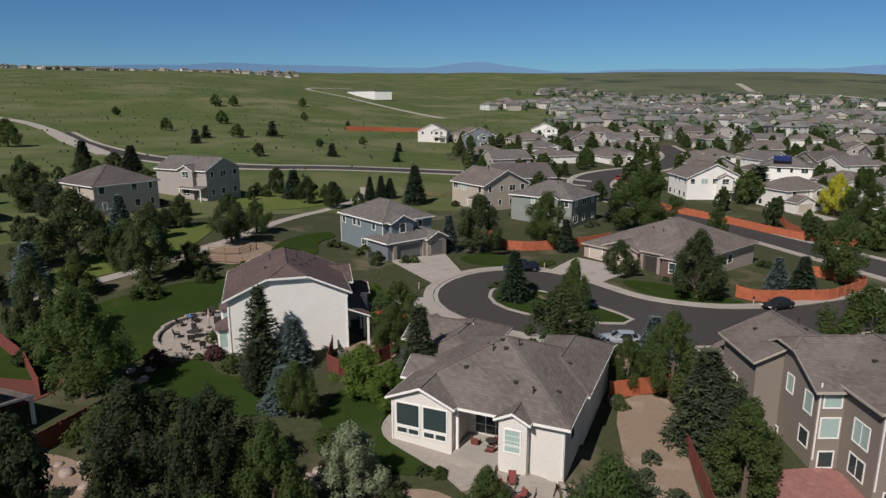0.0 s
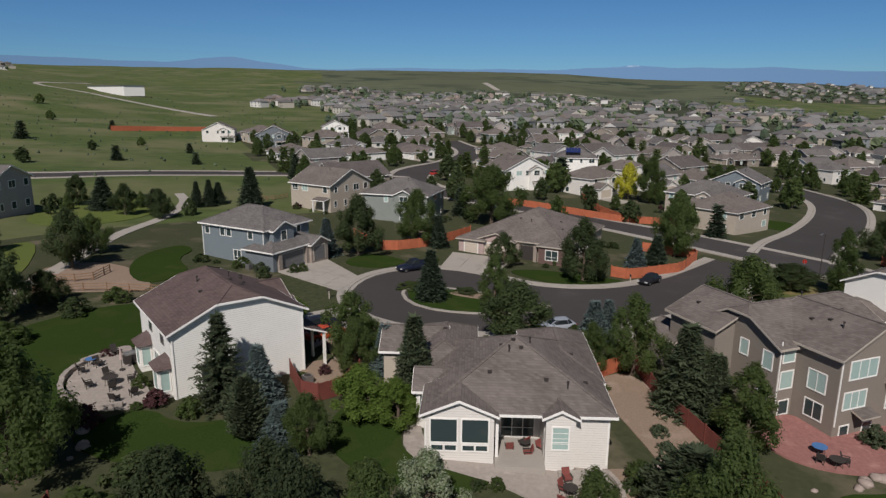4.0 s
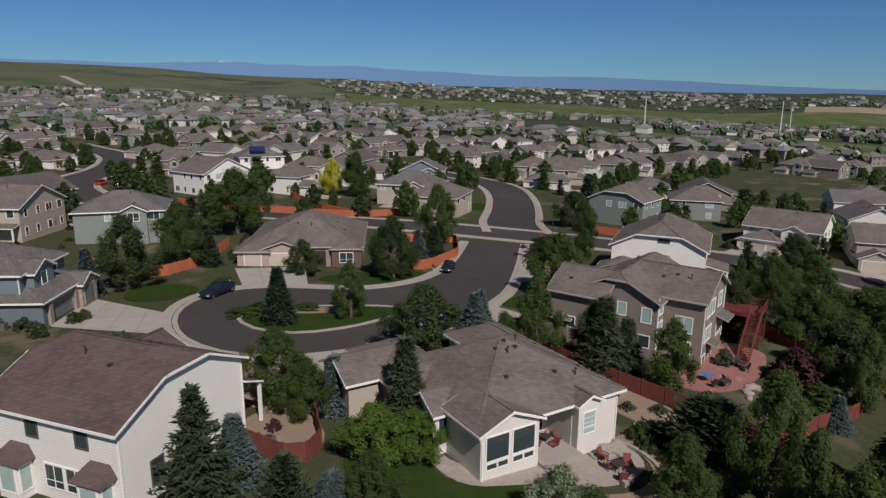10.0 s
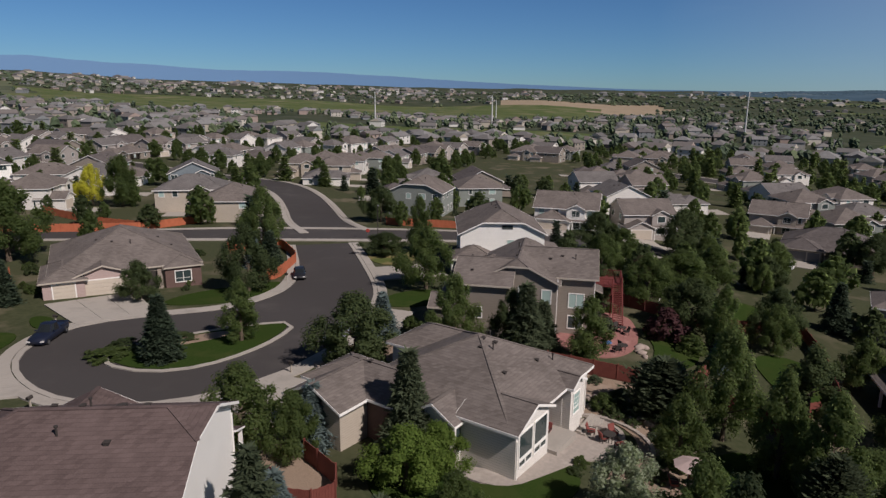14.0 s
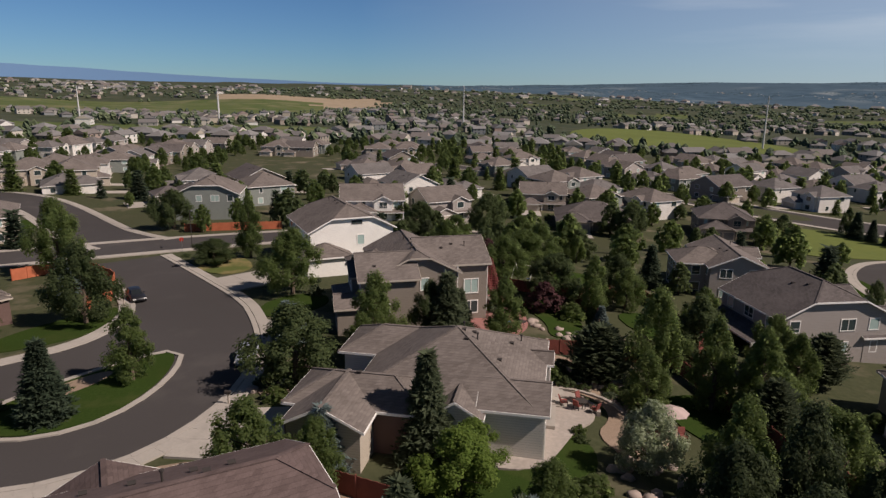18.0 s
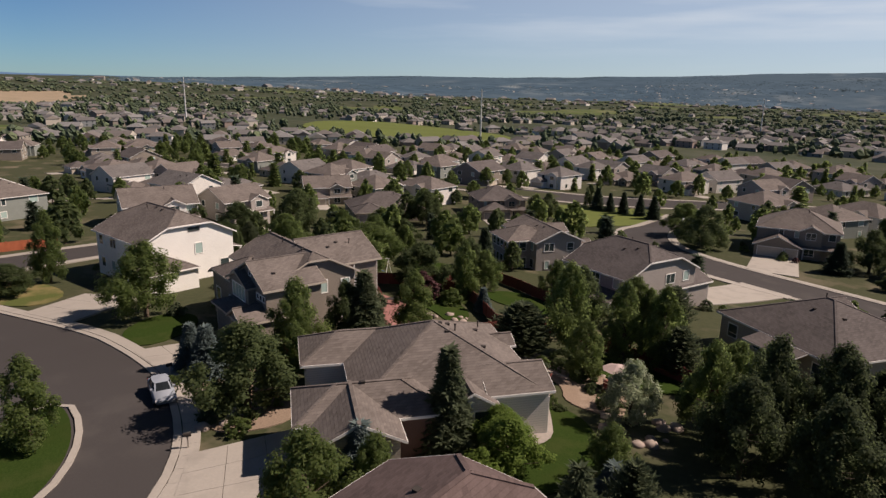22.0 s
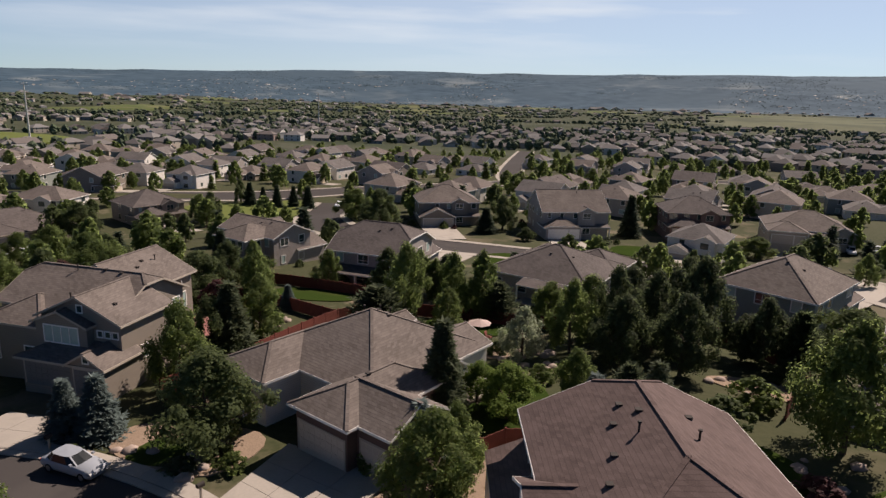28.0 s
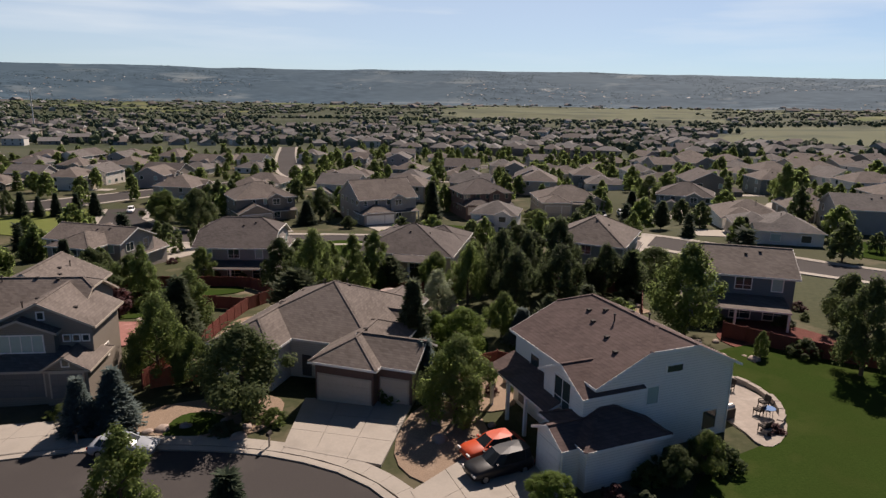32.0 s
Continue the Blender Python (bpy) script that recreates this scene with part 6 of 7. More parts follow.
JOIN, FAR_CROWNS = False, []
TREES = """
s 9.7 85.3 6.8 2.2|c 16.8 80.3 7.2 2.1|b 24.8 66.4 4.6 1.7|d 21.4 57.1 8.2 3|k 21.4 49.4 8.2 2.8|c 22 42.6 7.6 2.5|p 10.9 36.4 5.6 3.6|k -2.2 56.4 8.2 2.3|d -5.4 64.4 5.2 2.1|b -2.6 63.8 4.9 2.0|l -7.4 55.3 4.7 2.8
b -14.9 61.2 4.9 1.9|q -18 60.9 8.2 3.1|b -14.1 52.8 3.6 1.9|p -16.5 54.3 5.2 1.8|b 1 112.6 6.2 2|d 6.4 112.6 10 4.3|d 19.3 119.6 10 4.4|s 22.4 116.6 5.8 2|d 41.5 134.5 12.5 7|d 28.3 101.2 5.4 2.8|d 36.2 89.6 9.4 4
b 51.1 96.2 4.9 1.9|s 54.3 95 5.5 2.3|d 63 100.6 11.6 4|y 101.5 167.5 10.5 3.8|d 104.5 161 13 5.2|d 67 78.6 4 4.6|d 106 91 8.5 5.2|s -7 162.4 9.4 3.2|s -18.8 167.4 5.9 1.6|s -16 168.2 6.1 1.8|d -40.5 87 9.6 3.9|d -36.1 109.1 8.4 3.6
d -34.5 119 6 2.8|d -53.4 93 10.8 5.4|b -57.6 114.9 6.8 2.5|d -31.8 53.6 10 3.9|b -55.6 85 5.4 2.6|s -38.4 167.6 7.2 3.2|s -13.9 170.5 5.2 2|d -84.6 133.8 9.3 5.2|s -105 191.9 9.8 3.6|s -92.3 194.6 8.6 3.8|d -102.7 205.8 5.3 3.4|d -174.9 265.9 11 5.2
d -36.5 92 4.2 2.6|d -21.5 41.2 7.9 3.2|d -16 41.4 7.4 3.0|d -12.3 51 4.9 2|w -6.4 40.9 5.4 2.5|k 23.2 47.6 6.0 2.2|d 12.4 65.7 7.7 4.3|b 22.4 65.7 4.9 2.0|d 8.9 31.5 10 3|c 3.9 28.5 9 2.2|c 0.9 26 9 2.4|d -10.9 37 7.7 2.6|d -15.3 36.2 9.3 2.6
d -19.3 33.7 8.6 2.6|d -24 32.4 10.4 3.2|l -4.6 53.6 3.9 2.3|d 97.7 21.6 10.6 5.4|d 104.8 -18.8 9 4.6|d 43.4 -51.3 9.6 5.6|s 17 -56.6 6.3 2.8|s -18.3 -76 11 3.1|d 22.6 50.9 7 2.6|d 39.3 29.5 6.7 4.6|d 56.5 28.1 6.8 5.6|c 32.1 27 8.3 2
c 14.4 23.1 8.2 3|p 9 11.8 5.6 2.8|d 96.2 -51.1 7.9 3.4|d 96.4 -56.7 7.7 3.4|s 100 -83 7.2 2.4|s 95.8 -84 6 1.8|s 91.4 -85 6.8 2|s 86.6 -87 6.6 2|s 81 -86 7 2.4|d 104 -84 7.5 2.3|d 45 65.8 9 4.6|c 70.6 72.8 10.6 2.5|d 17.8 59 5 2
d -17.6 80.3 2.9 1.5|d -20.3 79.4 3.2 1.5|l -9 81.6 2.6 1.8|d -5.0 68.6 6.8 3.2|d -43 65.6 9.2 3|d 12.4 15.1 6.6 3|c 7.5 16.2 6.4 1.9|c 9.8 15.8 5.9 1.6|d -108.9 -43.6 12 4|d 14 -64 8.6 4.4|d 6 -52 3.2 2.4|d -48 -65.5 5 5|s -77.5 -68.5 7.5 2.7|s -73.8 -4.5 5 2.6
d -87.9 -80 8.6 5|d 27.6 13.4 5.5 2.6|d 53.8 -60 8 6|d 45.7 -60 5.4 4.6|d 2.7 22.3 4.2 3|d -31.1 40.1 2.4 2|d -30.4 29.6 2.6 2.5|p -1.4 26.4 5.1 2.4|d -7.7 27.2 5.7 2.7|d -12.5 30.4 7.4 3.0|d -16.9 28.4 8.3 3.1|d -22 26.6 8 3.2|d -25.9 1.5 5.5 3.2|d -39.3 29.4 5.6 4.8
d -28.2 33.6 4.8 2.6|d 49 34 7 4.2|d 46 42 6.4 4|d 62 40 7 4|d 72 36 6.5 4.2|d 84 40 7.6 4.6|r 57 34 5 2.4|d 80 20 7 4|d 70 12 6 3.6|d 88 6 7.4 4.2|d 42 18 6.6 3.4|d 64 22 7.2 4|s 50 8 7 2.2|d 36 20 5.8 3
h 0.6 64.6 1.6 1.3|h 9.8 67.4 1.3 1.1|h 11.6 66.2 1.1 1|u 13.4 68.4 0.9 1.2|h -20.6 59.8 1.6 1.2|h -21.9 79 1.8 1.3|h -16 79.8 1.6 1.1|v -28.6 60.8 1.6 1.4|h -9 46.6 1.6 1.5|h -3.6 39.8 1.4 1.3|h 2.6 36 1.6 1.5|h 10.6 41.4 1.7 1.3|h 12.8 39.6 1.5 1.3|h 6.6 34.4 1.8 1.5|u 16.4 46.6 0.9 0.8|u 15.4 44.4 0.8 0.7|u 17 42 0.8 0.8
h 9 91 0.9 2.2|h 12 91.3 0.9 1.8|h 15.6 87 0.8 1.8|h 31.6 103.6 1.2 0.9|h 37.6 99.6 1.2 0.9|h -13 106.4 1.6 1.5|u -10.6 103.4 1.4 1.2|h 27.4 63.6 1.2 1.2|h 22 69 1.0 0.9|v 34 33 4 2.4|h 30.6 30.4 2.2 1.8|h -24 51 2.2 2|h -27 47 2.6 2.2|c -36.5 60.2 2.8 0.8|h -41 60.5 1.9 1.5|h -38 80 2.4 2|h -33 88 2.0 1.8|h -29 92 1.8 1.6|h -24 92.6 1.5 1.4|b 26.4 28.5 3.2 1.3|h 9.3 40.6 1.1 0.9|h 10.6 38.7 1.3 1.0|h 7.6 36.6 1.0 0.9|h 5.6 36.0 1.2 1.0|h 11.8 37.4 0.9 0.9|h 3.4 36.2 0.9 0.8|h 12.2 40.4 1.4 1.1|h -0.2 38.0 0.9 0.9|d -29.8 35 7 2.6|h 8.6 38.9 0.7 0.7|u 6.6 37.2 0.6 0.8|u 10.2 36.2 0.6 0.8
"""
for item in TREES.replace("\n", "|").split("|"):
    if item.strip():
        k, *v = item.split()
        tree(k, *map(float, v))
# the close-grown back gardens south and east of the ranch house
GR = random.Random(21)
for x0, y0, x1, y1, n in ((-31, 22, -6, 38, 5), (-6, 22, 14, 36, 1), (52, 8, 96, 46, 10), (-34, 36, -20, 50, 1), (-60, 70, -46, 112, 10), (-80, 96, -48, 134, 16), (-125, 100, -78, 190, 30), (-64, 146, -20, 182, 14), (-60, 30, -48, 60, 4), (-30, -36, -8, -4, 8), (30, -28, 80, -10, 10), (-66, -30, -50, -4, 4)):
    for _ in range(n):
        x, y, h = GR.uniform(x0, x1), GR.uniform(y0, y1), GR.uniform(3.0, 7.0)
        if all((x - o.matrix_basis.translation.x) ** 2 + (y - o.matrix_basis.translation.y) ** 2 > 4.5 for o in bpy.data.objects if o.parent is None and o.type == "EMPTY") and not any(inside_house(x, y, q) for q in HOUSES):
            tree(GR.choice("dddchhp"), x, y, h * (0.45 if GR.random() < 0.2 else 1), h * GR.uniform(0.32, 0.5))
BR = random.Random(31)
for inv, x0, y0, x1, y1 in HOUSES:
    m = inv.inverted()
    if (m.translation.x - CX) ** 2 + (m.translation.y - CY) ** 2 > 130 ** 2:
        continue
    for _ in range(9):
        f = BR.randrange(4)
        u, off = BR.random(), BR.uniform(-0.4, 1.6)
        p = ((x0 + (x1 - x0) * u, y0 - off), (x0 + (x1 - x0) * u, y1 + off), (x0 - off, y0 + (y1 - y0) * u), (x1 + off, y0 + (y1 - y0) * u))[f]
        w = m @ Vector((*p, 0))
        r = BR.uniform(0.5, 1.2)
        if not any(inside_house(w.x, w.y, (q[0], q[1] + 1.2, q[2] + 1.2, q[3] - 1.2, q[4] - 1.2)) for q in HOUSES) and all((w.x - a) ** 2 + (w.y - b_) ** 2 > 9 for a, b_ in DRIVE_SPOTS):
            tree(BR.choice("hhhuv"), w.x, w.y, r * BR.uniform(0.9, 1.7), r)
# bushes dotted over the meadow hill
for x, y, h in ((-136, 410, 8), (-190, 560, 10), (-178, 570, 9), (-118, 330, 6), (-104, 336, 7), (-90, 350, 7.5), (-112, 300, 6), (-70, 250, 5), (-44, 262, 5), (-18, 256, 4), (-150, 360, 7), (-60, 420, 5), (-100, 480, 6), (-230, 470, 6), (-40, 330, 4), (-130, 620, 8), (-20, 300, 4), (-56, 300, 4)):
    tree("m" if TR.random() < 0.6 else "n", x, y, h, h * 0.5)

# ---- mid-distance houses: a few plans, repeated ----
NEAR = [(o.matrix_basis.translation.x, o.matrix_basis.translation.y) for o in bpy.data.objects if o.parent is None and o.name.startswith("house")]
LINES = [resample(chaikin(l, 2, closed=False), 6.0) for l in (ARM_N, CURVE, SOUTH, PARKWAY, [(30, -190), (40, -226), (52, -330), (64, -460)])]
LINES.append([(x, y) for x, y in LOOP])


def clear_of(x, y, pts, d):
    return all((x - a) ** 2 + (y - b_) ** 2 > d * d for a, b_ in pts)


def is_open_land(x, y):
    dx, dy = x - CX, y - CY
    r, a = math.hypot(dx, dy), math.degrees(math.atan2(dx, dy))
    if ground_kind(x, y) in (1, 3, 5) or 72 < x < 120 and -102 < y < -54:
        return True
    if 370 < x < 840 and -440 < y < -200 and (x - 600) ** 2 / 250 ** 2 + (y + 310) ** 2 / 110 ** 2 < 1:
        return True
    if 195 < x < 335 and 38 < y < 98:
        return True
    return (a if a > -75 else a + 360) > 250


PLANS, JOINED = [], {}


def joined(o):
    """All parts of a house as one mesh, for the repeats that stay far off."""
    if o.name not in JOINED:
        mb, mats = MB(), []
        for c in o.children_recursive:
            m = c.matrix_basis if c.parent == o else c.parent.matrix_basis @ c.matrix_basis
            slot = []
            for mat in c.data.materials:
                if mat not in mats:
                    mats.append(mat)
                slot.append(mats.index(mat))
            k = len(mb.v)
            mb.v += [tuple(m @ v.co) for v in c.data.vertices]
            for p in c.data.polygons:
                mb.f.append(tuple(k + i for i in p.vertices))
                mb.m.append(slot[p.material_index])
        JOINED[o.name] = mb.mesh("house", mats)
    return JOINED[o.name]



HR = random.Random(3)
WALLS = (TAN, PUTTY, CREAM, TAUPE, CREAM, WHITE, GREEN, CREAM)
ROOFS = (ROOF_TAUPE, ROOF_TAUPE, ROOF_GREY, ROOF_DARK, ROOF_GREY)
spots = []
grid = 23.0
for i in range(-30, 40):
    for j in range(-32, 30):
        bend = 26 * math.sin(i * 0.21) + 18 * math.sin(j * 0.17 + 1)
        x, y = CX + i * grid + bend * 0.5 + HR.uniform(-3, 3), CY + j * 27.0 + bend + HR.uniform(-3, 3) + (9 if j % 2 else -4)
        r = math.hypot(x - CX, y - CY)
        if 95 < r < 430 and not is_open_land(x, y) and all(clear_of(x, y, l, 15.0) for l in LINES) and clear_of(x, y, NEAR, 21) and not (58 < x < 102 and -62 < y < -8):
            spots.append((r, x, y, HR.choice((0, 90, 180, 270)) + 20 * math.sin(i * 0.3 + j * 0.2)))
spots.sort()
for n, (r, x, y, rot) in enumerate(spots[:330]):
    if n < 12:
        w, d = HR.uniform(12, 16), HR.uniform(11, 13.5)
        wall = WALLS[n % len(WALLS)]
        keys = dict(plan=True)
        args = ("%s house among the neighbouring streets" % wall.name.split("_")[0], x, y, rot, w, d, wall, ROOFS[n % len(ROOFS)], TRIM)
        PLANS.append((one_storey(*args, **keys) if n % 3 == 2 else two_storey(*args, **keys, c=(0.0 if n % 2 else 1.0), cross=n % 4 != 3, porch=n % 4 == 1), w, d))
    elif r > 250:
        o, w, d = PLANS[HR.randrange(12)]
        ox, oy = Matrix.Rotation(radians(rot), 2) @ Vector((-w / 2, -d / 2))
        far_one = tagged(new("house", joined(o)), o["label"], "house", "houses of the further streets")
        far_one.matrix_basis = pose(x + ox, y + oy, sheet(x, y), 0, 0, rot)
    else:
        o, w, d = PLANS[HR.randrange(12)]
        ox, oy = Matrix.Rotation(radians(rot), 2) @ Vector((-w / 2, -d / 2))
        drive_for(x, y, rot, w, d, 6.2)
        copy_thing(o, pose(x + ox, y + oy, sheet(x, y), 0, 0, rot))
MIDS = [(x, y) for _, x, y, _ in spots]
for _ in range(9000):
    a, r = radians(HR.uniform(-5, 246)), 60 + 370 * HR.random() ** 0.8
    x, y = CX + r * math.sin(a), CY + r * math.cos(a)
    if is_open_land(x, y) or -110 < x < 62 and -68 < y < -42 or not clear_of(x, y, MIDS, 9.5) or not clear_of(x, y, NEAR, 13) or not all(clear_of(x, y, l, 8.5) for l in LINES):
        continue
    if r < 105 and not (a > 1.6 or r > 85):
        continue
    h = HR.uniform(4, 9)
    JOIN = r > 165
    tree("n" if HR.random() < 0.2 else "m", x, y, h, h * HR.uniform(0.3, 0.45))
    MIDS.append((x, y))
    if len(MIDS) > len(spots) + 1250:
        break

far_mb = MB()
for crown, m in FAR_CROWNS:
    k = len(far_mb.v)
    far_mb.v += [tuple(m @ Vector(p)) for p in crown.v]
    far_mb.f += [tuple(k + i for i in f) for f in crown.f]
    far_mb.m += crown.m
structure("garden_trees", far_mb, L_MID, "many green trees in the gardens of the further streets", "trees", kind="stuff")

# ---- far town: houses and trees nobody could count ----
FR = random.Random(8)


def far_house(mb, x, y, z, w, d, h, rot, s):
    cs, sn = math.cos(rot), math.sin(rot)
    P = lambda u, v, q: (x + u * cs - v * sn, y + u * sn + v * cs, z + q)
    k = len(mb.v)
    w, d = w / 2, d / 2
    mb.v += [P(-w, -d, -3), P(w, -d, -3), P(w, d, -3), P(-w, d, -3), P(-w, -d, h), P(w, -d, h), P(w, d, h), P(-w, d, h)]
    for f in ((0, 1, 5, 4), (1, 2, 6, 5), (2, 3, 7, 6), (3, 0, 4, 7)):
        mb.f.append(tuple(k + i for i in f)); mb.m.append(0)
    o = 0.5
    k = len(mb.v)
    hip = FR.random() < 0.6
    e = d if hip else -o
    mb.v += [P(-w - o, -d - o, h - 0.1), P(w + o, -d - o, h - 0.1), P(w + o, d + o, h - 0.1), P(-w - o, d + o, h - 0.1), P(-w + e, 0, h + s * d), P(w - e, 0, h + s * d)]
    for f in ((0, 1, 5, 4), (2, 3, 4, 5), (3, 0, 4), (1, 2, 5), (0, 3, 2, 1)):
        mb.f.append(tuple(k + i for i in f)); mb.m.append(1 if hip or len(f) == 4 else 0)
    for side, L in ((-1, w), (1, w)):
        for q in range(3):
            u = -L + L * 2 * (q + 0.5) / 3 + FR.uniform(-0.5, 0.5)
            for zz in ((1.0, h - 2.0) if h > 4 else (1.0,)):
                k = len(mb.v)
                v = side * (d + 0.03)
                mb.v += [P(u - 0.6, v, zz), P(u + 0.6, v, zz), P(u + 0.6, v, zz + 1.3), P(u - 0.6, v, zz + 1.3)]
                mb.f.append((k, k + 1, k + 2, k + 3)); mb.m.append(2)


FAR_WALL = island_mat("distant_house_walls", [(0.353, 0.311, 0.252), (0.462, 0.420, 0.361), (0.252, 0.218, 0.185), (0.588, 0.563, 0.521), (0.202, 0.210, 0.210), (0.302, 0.235, 0.202), (0.403, 0.361, 0.302), (0.277, 0.260, 0.235)], 0.8, var=0.15)
FAR_ROOF = island_mat("distant_house_roofs", [(0.148, 0.138, 0.132), (0.176, 0.166, 0.16), (0.118, 0.111, 0.108), (0.152, 0.134, 0.125), (0.196, 0.189, 0.184)], 0.9, var=0.3)
# greens painted lighter to imitate the lift of haze
FAR_LEAF = island_mat("distant_foliage", [(0.068, 0.094, 0.052), (0.084, 0.11, 0.06), (0.056, 0.078, 0.048), (0.10, 0.124, 0.066), (0.072, 0.096, 0.06)], 0.8, var=0.3)
fh_mb, ft_mb = MB(), MB()


def far_tree(mb, x, y, z, h, broad=1.0):
    """A rough many-sided clump with an uneven outline."""
    n, k = 5, len(mb.v)
    w = h * FR.uniform(0.32, 0.5) * broad
    mb.v.append((x, y, z + h))
    for lev, (f, g) in enumerate(((0.78, 0.7), (0.42, 1.0), (0.08, 0.55))):
        for i in range(n):
            q = 6.2832 * (i + 0.5 * lev) / n
            rr = w * g * FR.uniform(0.65, 1.25)
            mb.v.append((x + rr * math.cos(q), y + rr * math.sin(q), z + h * (f + FR.uniform(-0.09, 0.09))))
    for i in range(n):
        j = (i + 1) % n
        mb.f.append((k, k + 1 + i, k + 1 + j)); mb.m.append(0)
        for lev in range(2):
            a, b_ = k + 1 + lev * n, k + 1 + (lev + 1) * n
            mb.f.append((a + i, b_ + i, b_ + j, a + j)); mb.m.append(0)


r = 430.0
while r < 3150:
    row = 27 + (r - 430) * 0.030
    step = 21 + (r - 430) * 0.020
    n = int(radians(256) * r / step)
    for k in range(n):
        a = radians(-4 + 254 * (k + FR.uniform(-0.2, 0.2)) / n)
        x, y = CX + (r + FR.uniform(-0.3, 0.3) * row) * math.sin(a), CY + (r + FR.uniform(-0.3, 0.3) * row) * math.cos(a)
        if is_open_land(x, y) or noise.noise(Vector((x * 0.004, y * 0.004, 9))) < -0.33:
            continue
        deg = math.degrees(a)
        woods = 0.4 if deg < 85 else 0.5
        if r > 1300 and deg > 88:
            woods = 0.8 if r < 2400 else 0.6
        if FR.random() > woods * (0.55 if r < 900 else 1):
            big = 1.0 if r < 2200 else FR.choice((1.0, 1.3, 2.4))
            far_house(fh_mb, x, y, sheet(x, y), FR.uniform(12, 18) * big, FR.uniform(10, 13) * big, FR.choice((3.2, 5.6, 5.8)), 1.57 * FR.randrange(2) + 0.5 * math.sin(x * 0.01) + FR.uniform(-0.1, 0.1), 0.5)
        for _ in range(4):
            if FR.random() < woods + 0.15 and r < 2900:
                tx, ty = x + FR.uniform(-12, 12) * (1 + r / 2500), y + FR.uniform(-12, 12) * (1 + r / 2500)
                far_tree(ft_mb, tx, ty, sheet(tx, ty), FR.uniform(4.5, 10) * (1 if r < 1500 else 0.85), 1.0 if r < 1000 else min(3.2, r / 1000))
    r += row
def mound(mb, x, y, z, w, h, m):
    """A low four-sided clump, or with m = 1 a pale roof, far across the valley."""
    k, q = len(mb.v), FR.uniform(0, 1.5)
    mb.v.append((x, y, z + h))
    for i in range(4):
        rr = w * FR.uniform(0.6, 1.2)
        mb.v.append((x + rr * math.cos(q + i * 1.571), y + rr * math.sin(q + i * 1.571), z - 1))
    for i in range(4):
        mb.f.append((k, k + 1 + i, k + 1 + (i + 1) % 4)); mb.m.append(m)


# treetops carry the valley's haze as painted blue-grey
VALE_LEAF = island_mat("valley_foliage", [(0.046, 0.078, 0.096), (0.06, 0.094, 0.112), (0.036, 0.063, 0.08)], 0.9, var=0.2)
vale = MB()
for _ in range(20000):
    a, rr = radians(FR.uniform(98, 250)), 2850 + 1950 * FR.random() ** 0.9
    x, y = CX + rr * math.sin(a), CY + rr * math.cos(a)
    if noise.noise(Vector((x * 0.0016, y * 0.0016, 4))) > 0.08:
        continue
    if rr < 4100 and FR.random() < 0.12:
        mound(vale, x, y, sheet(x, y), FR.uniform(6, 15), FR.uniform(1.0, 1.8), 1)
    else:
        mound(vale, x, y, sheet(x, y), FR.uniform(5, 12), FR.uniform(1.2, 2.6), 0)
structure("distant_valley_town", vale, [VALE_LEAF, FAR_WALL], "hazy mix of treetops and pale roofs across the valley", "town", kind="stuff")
# the estate on the hill's crest and roofs along the meadow's far side
for k in range(190):
    a, rr = radians(FR.uniform(-45, -13)), FR.uniform(1450, 1850)
    x, y = CX + rr * math.sin(a), CY + rr * math.cos(a)
    far_house(fh_mb, x, y, sheet(x, y), 14, 11, 5, FR.uniform(0, 3), 0.5)
    if k % 2:
        far_tree(ft_mb, x + FR.uniform(-20, 20), y - 15, sheet(x, y - 15), FR.uniform(4, 8))
for k in range(70):
    u = FR.random()
    x, y = 60 + 330 * u + FR.uniform(-15, 15), 760 - 260 * u + FR.uniform(-40, 90)
    far_house(fh_mb, x, y, sheet(x, y), 15, 12, 5.6, FR.uniform(0, 3), 0.5)
    far_tree(ft_mb, x + 12, y - 9, sheet(x + 12, y - 9), 7)
structure("distant_houses", fh_mb, [FAR_WALL, FAR_ROOF, GLASS], "many distant suburban houses with grey-brown roofs", "houses", kind="stuff")
structure("distant_trees", ft_mb, FAR_LEAF, "many distant dark green trees among houses", "trees", kind="stuff")

# ---- distant mountains ----
MOUNT, mt, mp = nodes_of("hazy_blue_mountains")
mz = add(mt, "ShaderNodeSeparateXYZ")
mt.links.new(world_pos(mt), mz.inputs["Vector"])
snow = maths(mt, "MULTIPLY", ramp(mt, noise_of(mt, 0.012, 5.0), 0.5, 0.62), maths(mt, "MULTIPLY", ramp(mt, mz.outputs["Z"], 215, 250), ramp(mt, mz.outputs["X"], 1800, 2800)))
# the haze of distance is painted into this blue; snow is pale
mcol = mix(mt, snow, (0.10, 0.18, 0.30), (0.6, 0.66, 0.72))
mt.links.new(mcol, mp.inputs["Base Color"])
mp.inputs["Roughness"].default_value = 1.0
# faint glow in the same colour, added for the bright hazy air
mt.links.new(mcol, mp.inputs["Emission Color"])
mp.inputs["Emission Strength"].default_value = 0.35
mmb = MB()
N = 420
